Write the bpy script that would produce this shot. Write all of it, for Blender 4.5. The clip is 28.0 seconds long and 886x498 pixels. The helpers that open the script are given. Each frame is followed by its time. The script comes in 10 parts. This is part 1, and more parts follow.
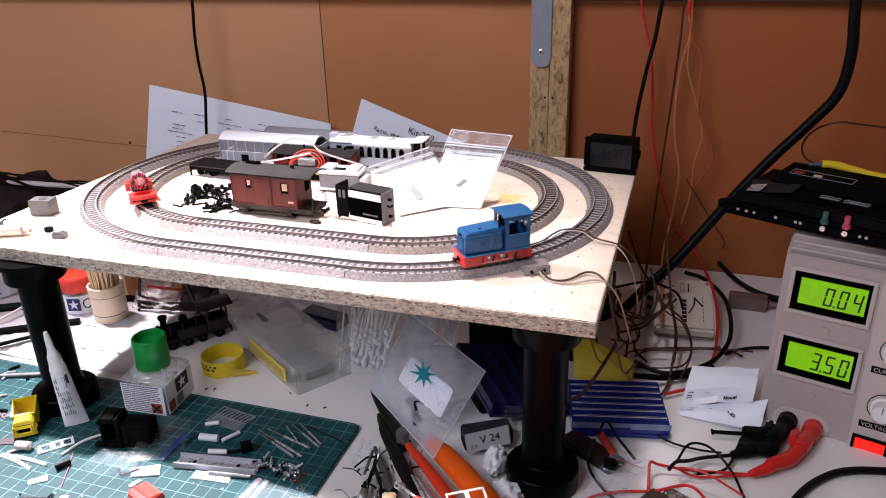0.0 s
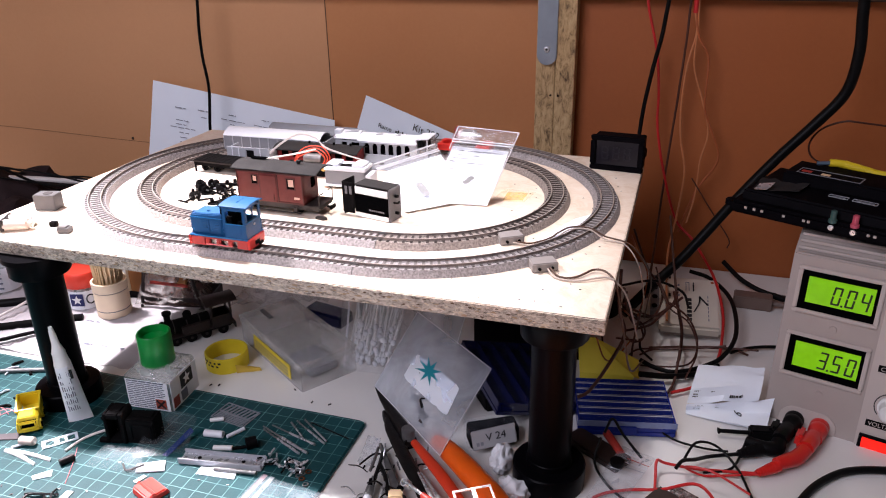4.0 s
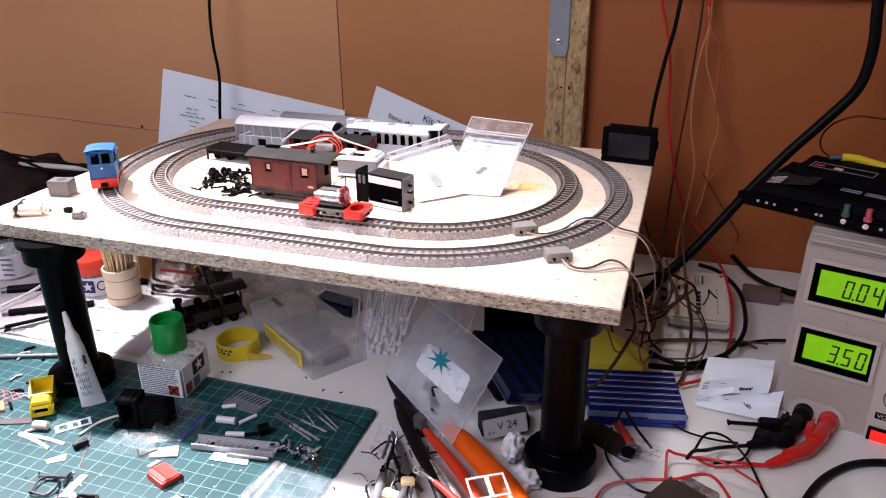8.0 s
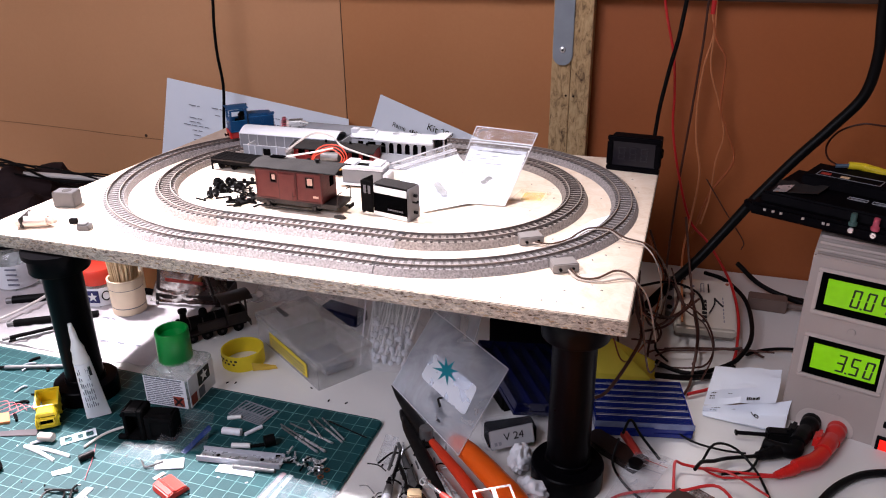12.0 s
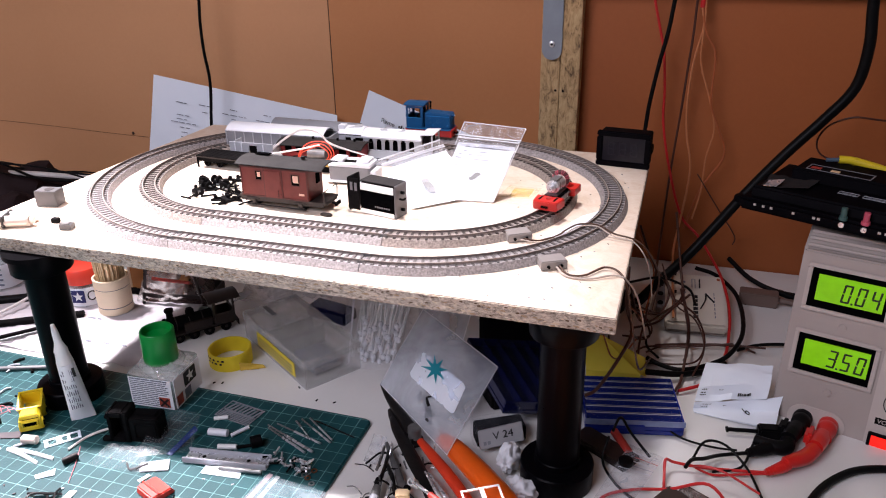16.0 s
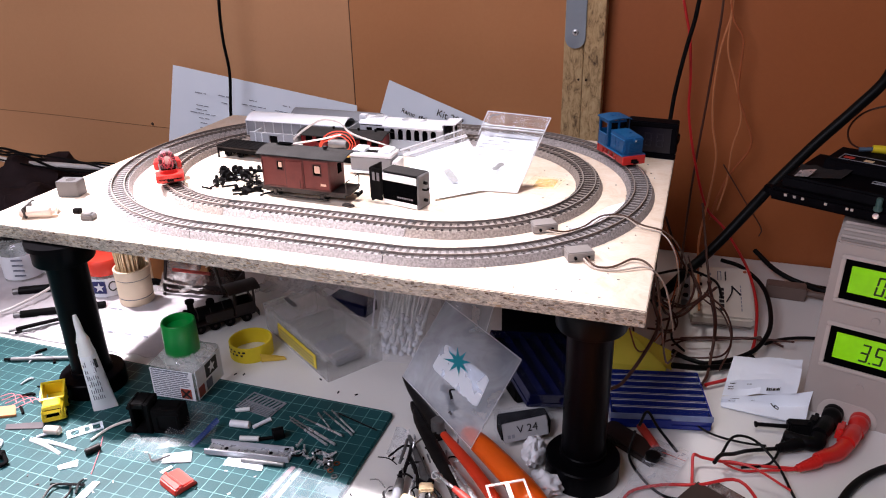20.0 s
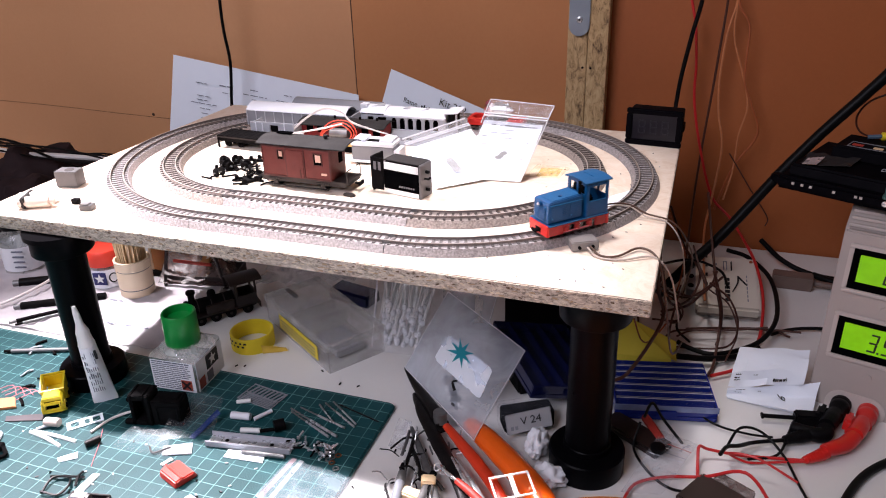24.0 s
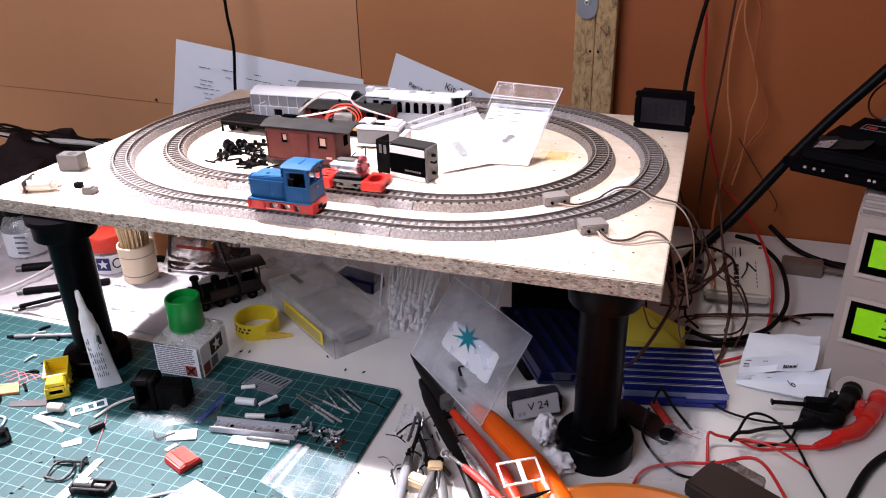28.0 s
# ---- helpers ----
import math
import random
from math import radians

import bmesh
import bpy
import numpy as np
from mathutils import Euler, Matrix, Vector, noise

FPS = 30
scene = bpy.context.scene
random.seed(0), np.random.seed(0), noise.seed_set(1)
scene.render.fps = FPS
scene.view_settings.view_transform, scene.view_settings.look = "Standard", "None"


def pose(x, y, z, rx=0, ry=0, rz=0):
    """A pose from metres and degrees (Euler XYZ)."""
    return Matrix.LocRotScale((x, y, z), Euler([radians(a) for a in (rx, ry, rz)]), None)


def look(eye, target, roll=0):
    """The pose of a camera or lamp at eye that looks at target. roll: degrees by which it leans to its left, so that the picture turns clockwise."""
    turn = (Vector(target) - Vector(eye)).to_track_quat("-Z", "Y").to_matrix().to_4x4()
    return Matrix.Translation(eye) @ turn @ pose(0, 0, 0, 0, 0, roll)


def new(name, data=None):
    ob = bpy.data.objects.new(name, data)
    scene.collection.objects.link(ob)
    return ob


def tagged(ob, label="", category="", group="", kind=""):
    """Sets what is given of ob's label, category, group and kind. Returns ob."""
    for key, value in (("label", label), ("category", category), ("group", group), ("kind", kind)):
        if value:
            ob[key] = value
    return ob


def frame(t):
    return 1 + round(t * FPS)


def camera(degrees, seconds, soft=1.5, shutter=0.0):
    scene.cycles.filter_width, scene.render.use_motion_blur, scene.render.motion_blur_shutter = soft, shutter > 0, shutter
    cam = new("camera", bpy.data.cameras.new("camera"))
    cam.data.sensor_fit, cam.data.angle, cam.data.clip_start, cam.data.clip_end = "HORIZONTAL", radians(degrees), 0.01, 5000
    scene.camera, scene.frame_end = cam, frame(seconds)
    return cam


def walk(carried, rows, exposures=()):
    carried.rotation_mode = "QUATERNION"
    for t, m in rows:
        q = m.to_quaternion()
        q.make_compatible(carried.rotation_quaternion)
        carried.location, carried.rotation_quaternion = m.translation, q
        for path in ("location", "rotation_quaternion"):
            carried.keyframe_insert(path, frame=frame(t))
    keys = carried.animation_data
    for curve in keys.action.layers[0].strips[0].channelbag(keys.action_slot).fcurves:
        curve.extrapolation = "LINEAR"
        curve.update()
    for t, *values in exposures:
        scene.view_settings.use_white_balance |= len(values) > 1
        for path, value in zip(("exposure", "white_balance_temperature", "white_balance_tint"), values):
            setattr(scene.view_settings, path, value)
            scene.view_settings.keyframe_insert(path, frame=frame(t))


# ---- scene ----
# origin: middle of the oval of track, z = 0 on the desk top; x along the wall, y towards it
cam = camera(60.0, 28.0, soft=1.05, shutter=0.6)
PATH = [
    (0, 0.2683, -0.5460, 0.3481, 18.422, -23.444, -1.462),
    (0.5, 0.2659, -0.5488, 0.3478, 18.311, -23.298, -1.265),
    (1, 0.2643, -0.5510, 0.3487, 18.100, -23.078, -1.042),
    (1.5, 0.2627, -0.5506, 0.3495, 18.145, -23.319, -0.944),
    (2, 0.2634, -0.5497, 0.3489, 17.884, -23.252, -0.939),
    (2.5, 0.2641, -0.5477, 0.3489, 18.073, -23.301, -1.259),
    (4.5, 0.2616, -0.5463, 0.3456, 18.432, -23.662, -0.976),
    (5, 0.2611, -0.5442, 0.3457, 18.556, -23.856, -0.858),
    (5.5, 0.2606, -0.5451, 0.3457, 19.217, -23.789, -1.310),
    (6, 0.2599, -0.5463, 0.3453, 18.945, -23.713, -1.016),
    (6.5, 0.2609, -0.5464, 0.3452, 18.899, -23.783, -1.081),
    (7, 0.2593, -0.5501, 0.3453, 18.751, -23.812, -0.959),
    (7.5, 0.2580, -0.5527, 0.3453, 18.452, -23.745, -0.775),
    (8, 0.2544, -0.5527, 0.3444, 18.327, -23.987, -0.485),
    (8.5, 0.2527, -0.5535, 0.3443, 18.741, -24.224, -0.603),
    (9, 0.2543, -0.5520, 0.3446, 18.653, -24.173, -0.744),
    (9.5, 0.2545, -0.5478, 0.3445, 18.936, -24.134, -0.916),
    (10, 0.2560, -0.5448, 0.3436, 18.822, -24.236, -1.121),
    (10.5, 0.2560, -0.5479, 0.3452, 18.726, -23.952, -0.981),
    (11, 0.2537, -0.5504, 0.3456, 18.844, -23.781, -0.853),
    (11.5, 0.2518, -0.5503, 0.3465, 18.549, -23.794, -0.746),
    (12, 0.2515, -0.5509, 0.3473, 18.523, -23.610, -0.749),
    (12.5, 0.2531, -0.5514, 0.3473, 18.463, -23.455, -0.917),
    (14.5, 0.2532, -0.5438, 0.3456, 18.279, -23.901, -1.170),
    (15, 0.2552, -0.5422, 0.3453, 17.914, -24.132, -1.091),
    (15.5, 0.2550, -0.5429, 0.3454, 17.838, -24.013, -0.952),
    (16, 0.2545, -0.5435, 0.3459, 18.108, -23.944, -0.961),
    (16.5, 0.2527, -0.5453, 0.3453, 18.369, -23.968, -1.097),
    (17, 0.2486, -0.5475, 0.3458, 18.546, -23.827, -0.911),
    (17.5, 0.2472, -0.5483, 0.3460, 18.725, -23.723, -0.900),
    (18, 0.2461, -0.5496, 0.3447, 18.691, -23.842, -0.869),
    (18.5, 0.2472, -0.5483, 0.3438, 18.525, -23.977, -0.871),
    (19, 0.2476, -0.5446, 0.3437, 18.662, -24.207, -0.968),
    (19.5, 0.2472, -0.5412, 0.3422, 18.895, -24.357, -1.158),
    (20, 0.2467, -0.5393, 0.3424, 19.341, -24.515, -1.369),
    (20.5, 0.2491, -0.5381, 0.3407, 19.312, -24.569, -1.388),
    (21, 0.2502, -0.5361, 0.3399, 19.241, -24.790, -1.446),
    (21.5, 0.2506, -0.5355, 0.3395, 19.570, -24.894, -1.500),
    (23.5, 0.2454, -0.5349, 0.3388, 19.517, -25.048, -1.384),
    (24, 0.2460, -0.5339, 0.3383, 19.682, -25.105, -1.628),
    (24.5, 0.2465, -0.5328, 0.3369, 19.760, -25.220, -1.596),
    (25, 0.2439, -0.5377, 0.3361, 19.260, -25.030, -1.215),
    (25.5, 0.2409, -0.5399, 0.3375, 19.360, -25.074, -1.317),
    (26, 0.2385, -0.5392, 0.3369, 19.262, -25.098, -1.063),
    (26.5, 0.2407, -0.5351, 0.3360, 19.657, -25.366, -1.453),
    (27, 0.2416, -0.5330, 0.3348, 19.707, -25.508, -1.567),
    (27.5, 0.2416, -0.5337, 0.3339, 19.790, -25.569, -1.588),
    (28, 0.2422, -0.5307, 0.3323, 19.965, -25.872, -1.705),
]
walk(cam, [(t, pose(x, y, z, 90 + pitch, 0, yaw) @ pose(0, 0, 0, 0, 0, roll)) for t, x, y, z, yaw, pitch, roll in PATH])

# ---- light ----
world = bpy.data.worlds.new("room_air")
world.use_nodes = True
world.node_tree.nodes["Background"].inputs[0].default_value = (0.9, 0.93, 1.0, 1)
world.node_tree.nodes["Background"].inputs[1].default_value = 0.02
scene.world = world
LAMP = (-0.48, -0.01, 0.78)
lamp = new("desk_lamp_light", bpy.data.lights.new("desk_lamp_light", "SPOT"))
lamp.data.energy, lamp.data.color, lamp.data.shadow_soft_size = 128.0, (1.0, 0.92, 0.98), 0.022
lamp.data.spot_size, lamp.data.spot_blend = radians(50), 1.0
lamp.matrix_world = look(LAMP, (-0.11, -0.25, 0.10))
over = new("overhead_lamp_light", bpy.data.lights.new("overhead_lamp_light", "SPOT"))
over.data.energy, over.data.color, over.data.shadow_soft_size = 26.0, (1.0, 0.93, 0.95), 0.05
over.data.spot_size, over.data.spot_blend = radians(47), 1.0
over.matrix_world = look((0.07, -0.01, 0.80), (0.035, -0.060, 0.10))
# unseen fill disk behind the camera, added for the room's general light
fill_lamp = new("room_fill", bpy.data.lights.new("room_fill", "AREA"))
fill_lamp.data.shape, fill_lamp.data.size, fill_lamp.data.energy, fill_lamp.data.color = "DISK", 0.9, 14.3, (0.95, 0.92, 1.08)
fill_lamp.matrix_world = look((-0.36, -1.18, 1.10), (-0.06, 0.0, 0.05))
scene.view_settings.exposure = 0.0

# ---- materials ----
def rgb(r, g, b):
    f = lambda c: c / 12.92 if c <= 0.04045 else ((c + 0.055) / 1.055) ** 2.4
    return tuple(f(v / 255) for v in (r, g, b))


def material(name, color, rough=0.5, metal=0.0, vary=0.12, scale=60.0, bump=0.15, fine=700.0, spec=0.5,
             alpha=1.0, glass=0.0, emit=0.0, coat=0.0, second=None):
    """A painted or moulded surface: colour with blotches at one scale and grain at another, uneven gloss and fine relief."""
    m = bpy.data.materials.new(name)
    m.use_nodes = True
    nt = m.node_tree
    p = nt.nodes["Principled BSDF"]
    tc = nt.nodes.new("ShaderNodeTexCoord")
    n1 = nt.nodes.new("ShaderNodeTexNoise")
    n1.inputs["Scale"].default_value, n1.inputs["Detail"].default_value = scale, 5
    n2 = nt.nodes.new("ShaderNodeTexNoise")
    n2.inputs["Scale"].default_value, n2.inputs["Detail"].default_value = fine, 3
    for n in (n1, n2):
        nt.links.new(tc.outputs["Object"], n.inputs["Vector"])
    mix = nt.nodes.new("ShaderNodeMix")
    mix.data_type = "RGBA"
    c = Vector(color[:3])
    other = Vector(second) if second else c * (1 - vary)
    mix.inputs["A"].default_value = (*[min(1, v * (1 + vary * 0.4)) for v in c], 1)
    mix.inputs["B"].default_value = (*other, 1)
    ramp = nt.nodes.new("ShaderNodeMath")
    ramp.operation = "MULTIPLY_ADD"
    nt.links.new(n1.outputs[0], ramp.inputs[0])
    ramp.inputs[1].default_value, ramp.inputs[2].default_value = 1.6, -0.35
    add = nt.nodes.new("ShaderNodeMath")
    add.operation, add.use_clamp = "MULTIPLY_ADD", True
    nt.links.new(n2.outputs[0], add.inputs[0])
    add.inputs[1].default_value = 0.3
    nt.links.new(ramp.outputs[0], add.inputs[2])
    nt.links.new(add.outputs[0], mix.inputs["Factor"])
    nt.links.new(mix.outputs["Result"], p.inputs["Base Color"])
    rr = nt.nodes.new("ShaderNodeMapRange")
    rr.inputs["To Min"].default_value, rr.inputs["To Max"].default_value = max(0.02, rough * 0.8), min(1, rough * 1.2)
    nt.links.new(n1.outputs[0], rr.inputs["Value"])
    nt.links.new(rr.outputs[0], p.inputs["Roughness"])
    p.inputs["Metallic"].default_value = metal
    p.inputs["Specular IOR Level"].default_value = spec
    p.inputs["Alpha"].default_value = alpha
    p.inputs["Transmission Weight"].default_value = glass
    p.inputs["Coat Weight"].default_value = coat
    if emit:
        nt.links.new(mix.outputs["Result"], p.inputs["Emission Color"])
        p.inputs["Emission Strength"].default_value = emit
    if bump:
        b = nt.nodes.new("ShaderNodeBump")
        b.inputs["Strength"].default_value, b.inputs["Distance"].default_value = bump, 0.0006
        nt.links.new(n2.outputs[0], b.inputs["Height"])
        nt.links.new(b.outputs[0], p.inputs["Normal"])
    return m


FILMS = []


def film(name, color, alpha, rough=0.2, wrinkle=0.6, scale=90.0):
    """Thin clear plastic: mostly see-through, a milky haze that lets light through, glossy wrinkles."""
    m = bpy.data.materials.new(name)
    m.use_nodes = True
    nt = m.node_tree
    nt.nodes.remove(nt.nodes["Principled BSDF"])
    tc = nt.nodes.new("ShaderNodeTexCoord")
    n = nt.nodes.new("ShaderNodeTexNoise")
    n.inputs["Scale"].default_value, n.inputs["Detail"].default_value, n.inputs["Distortion"].default_value = scale, 4, 1.2
    nt.links.new(tc.outputs["Object"], n.inputs["Vector"])
    b = nt.nodes.new("ShaderNodeBump")
    b.inputs["Strength"].default_value, b.inputs["Distance"].default_value = wrinkle, 0.003
    nt.links.new(n.outputs[0], b.inputs["Height"])
    dif, tra, glo, cle = (nt.nodes.new(k) for k in ("ShaderNodeBsdfDiffuse", "ShaderNodeBsdfTranslucent", "ShaderNodeBsdfGlossy", "ShaderNodeBsdfTransparent"))
    dif.inputs["Color"].default_value = tra.inputs["Color"].default_value = (*color, 1)
    glo.inputs["Roughness"].default_value = rough
    nt.links.new(b.outputs[0], glo.inputs["Normal"])
    haze, gloss, see = (nt.nodes.new("ShaderNodeMixShader") for _ in range(3))
    haze.inputs[0].default_value, gloss.inputs[0].default_value = 0.4, 0.14
    nt.links.new(dif.outputs[0], haze.inputs[1])
    nt.links.new(tra.outputs[0], haze.inputs[2])
    nt.links.new(haze.outputs[0], gloss.inputs[1])
    nt.links.new(glo.outputs[0], gloss.inputs[2])
    r = nt.nodes.new("ShaderNodeMapRange")
    r.inputs["From Min"].default_value, r.inputs["From Max"].default_value = 0.35, 0.7
    r.inputs["To Min"].default_value, r.inputs["To Max"].default_value = alpha * 0.6, min(1, alpha * 1.7)
    nt.links.new(n.outputs[0], r.inputs["Value"])
    nt.links.new(r.outputs[0], see.inputs[0])
    nt.links.new(cle.outputs[0], see.inputs[1])
    nt.links.new(gloss.outputs[0], see.inputs[2])
    nt.links.new(see.outputs[0], nt.nodes["Material Output"].inputs["Surface"])
    FILMS.append(m)
    return m


def chip_material(name, base, dark, light, scale, contrast, rough=0.7, bump=0.5, flat=False, upright=False):
    """Pressed wood chips: stretched cells of pale and dark flakes."""
    m = material(name, base, rough, 0, 0.15, 25, 0.0)
    nt = m.node_tree
    p = nt.nodes["Principled BSDF"]
    old = p.inputs["Base Color"].links[0].from_socket
    tc = nt.nodes.new("ShaderNodeTexCoord")
    mp = nt.nodes.new("ShaderNodeMapping")
    mp.inputs["Scale"].default_value = (1.0, 1.0, 0.4) if upright else (0.45, 0.45 if flat else 1, 1.0)
    nz = nt.nodes.new("ShaderNodeTexNoise")
    nz.inputs["Scale"].default_value, nz.inputs["Detail"].default_value = scale, 6
    nz.inputs["Roughness"].default_value, nz.inputs["Distortion"].default_value = 0.75, 0.8
    nt.links.new(tc.outputs["Object"], mp.inputs[0])
    nt.links.new(mp.outputs[0], nz.inputs["Vector"])
    cr = nt.nodes.new("ShaderNodeValToRGB")
    e = cr.color_ramp.elements
    e[0].position, e[0].color = 0.5 - contrast, (*dark, 1)
    e[1].position, e[1].color = 0.5 + contrast, (*light, 1)
    k = cr.color_ramp.elements.new(0.5)
    k.color = (*base, 1)
    nt.links.new(nz.outputs[0], cr.inputs[0])
    mix = nt.nodes.new("ShaderNodeMix")
    mix.data_type, mix.blend_type = "RGBA", "MULTIPLY"
    mix.inputs["Factor"].default_value = 0.5
    nt.links.new(cr.outputs[0], mix.inputs["A"])
    nt.links.new(old, mix.inputs["B"])
    nt.links.new(cr.outputs[0], p.inputs["Base Color"])
    b = nt.nodes.new("ShaderNodeBump")
    b.inputs["Strength"].default_value, b.inputs["Distance"].default_value = bump, 0.002
    nt.links.new(nz.outputs[0], b.inputs["Height"])
    nt.links.new(b.outputs[0], p.inputs["Normal"])
    return m


WALL = material("hardboard_wall", rgb(202, 150, 108), 0.6, 0, 0.10, 3, 0.1, 300, second=rgb(190, 136, 94))
WALL_MID = material("hardboard_panel_middle", rgb(192, 132, 84), 0.6, 0, 0.10, 3, 0.1, 300, second=rgb(178, 116, 70))
WALL_RED = material("hardboard_panel_reddish", rgb(170, 95, 46), 0.6, 0, 0.14, 3, 0.1, 300, second=rgb(150, 80, 36))
WALL_DARK = material("dark_wood", rgb(70, 45, 30), 0.6, 0, 0.2, 20)
DESK = material("white_laminate", rgb(228, 226, 224), 0.35, 0, 0.05, 12, 0.05, 400)
ROOM = material("room_paint", rgb(200, 195, 188), 0.9, 0, 0.05, 3, 0.05)
BOARD_TOP = chip_material("board_face", rgb(236, 218, 200), rgb(222, 198, 174), rgb(244, 230, 216), 150, 0.20, 0.6, 0.05, True)
BOARD_EDGE = chip_material("board_edge", rgb(190, 178, 164), rgb(66, 56, 48), rgb(236, 226, 212), 520, 0.17, 0.9, 1.0)
STRIP = chip_material("chipboard_strip", rgb(186, 154, 110), rgb(74, 52, 34), rgb(206, 178, 136), 210, 0.19, 0.85, 0.5, upright=True)
BLACK = material("black_plastic", (0.0035, 0.0032, 0.004), 0.45, 0, 0.2, 80, 0.15, 900, spec=0.08)
BLACK_MATT = material("black_matt", (0.0055, 0.005, 0.0055), 0.7, 0, 0.3, 120, 0.25, 900, spec=0.05)
LEG_BLACK = material("black_enamel", (0.0022, 0.002, 0.003), 0.3, 0, 0.3, 60, 0.1, 500, spec=0.04)
HOUSING = material("housing_black", (0.0035, 0.003, 0.0045), 0.55, 0, 0.3, 60, 0.15, 900, spec=0.03)
BLACK_GLOSS = material("black_lacquer", (0.002, 0.002, 0.0024), 0.8, 0, 0.2, 40, 0.05, 600, spec=0.0)
BED_GREY = material("mid_grey_ballast", rgb(168, 162, 163), 0.85, 0, 0.6, 700, 0.9, 1300, second=rgb(112, 106, 108))
BED_BROWN = material("brown_grey_ballast", rgb(166, 156, 151), 0.85, 0, 0.6, 700, 0.9, 1300, second=rgb(108, 98, 94))
BED = material("grey_ballast", rgb(176, 171, 172), 0.85, 0, 0.6, 700, 0.9, 1300, second=rgb(116, 110, 112))
TIE_DARK = material("brown_ties", rgb(54, 42, 39), 0.7, 0, 0.5, 300, 0.3, 1600)
TIE_GREY = material("grey_ties", rgb(98, 91, 90), 0.75, 0, 0.4, 300, 0.3, 1600)
RAIL = material("nickel_rail", rgb(196, 186, 181), 0.3, 0.5, 0.25, 140, 0.1, 1200)
RAIL_SIDE = material("tarnished_rail", rgb(142, 130, 125), 0.5, 0.3, 0.35, 220, 0.2, 1200)
STEEL = material("bright_steel", rgb(214, 215, 220), 0.28, 0.7, 0.15, 200, 0.1, 1200)
DULL_STEEL = material("dull_steel", rgb(128, 127, 128), 0.42, 0.6, 0.3, 200, 0.2, 1200)
ZINC = material("zinc_plate", rgb(150, 160, 172), 0.45, 0.7, 0.15, 60, 0.1, 900)
BLUE = material("blue_paint", rgb(4, 78, 132), 0.4, 0, 0.16, 90, 0.12, 1400)
BLUE_ROOF = material("blue_roof_paint", rgb(6, 82, 132), 0.5, 0, 0.16, 90, 0.15, 1400)
RED = material("red_plastic", rgb(214, 44, 38), 0.4, 0, 0.15, 120, 0.15, 1200)
RED_SOFT = material("red_paint_worn", rgb(188, 58, 48), 0.5, 0, 0.3, 150, 0.2, 1200)
WHITE = material("white_plastic", rgb(232, 232, 232), 0.4, 0, 0.06, 60, 0.08, 900)
GREY_P = material("grey_plastic", rgb(146, 140, 138), 0.45, 0, 0.1, 90, 0.12, 1200)
PSU_CASE = material("light_grey_case", rgb(176, 164, 158), 0.5, 0, 0.06, 40, 0.25, 1400)
PSU_TRIM = material("pale_case_trim", rgb(196, 184, 178), 0.45, 0, 0.05, 40, 0.1, 1400)
LCD = material("green_backlit_glass", rgb(120, 190, 12), 0.25, 0, 0.25, 25, 0.0, 200, emit=0.55)
LCD_INK = material("display_segments", (0.01, 0.025, 0.005), 0.3, 0, 0.05, 60, 0.0)
SMOKED = material("smoked_window", rgb(16, 13, 27), 0.35, 0, 0.1, 60, 0.0)
PAPER = material("white_paper", rgb(238, 244, 255), 0.8, 0, 0.03, 40, 0.1, 700)
INK = material("printed_ink", rgb(124, 128, 144), 0.7, 0, 0.2, 300, 0.0)
INK_BAG = material("bag_print", rgb(58, 60, 72), 0.7, 0, 0.2, 300, 0.0)
INK_BLACK = material("black_ink", rgb(16, 16, 20), 0.7, 0, 0.2, 300, 0.0)


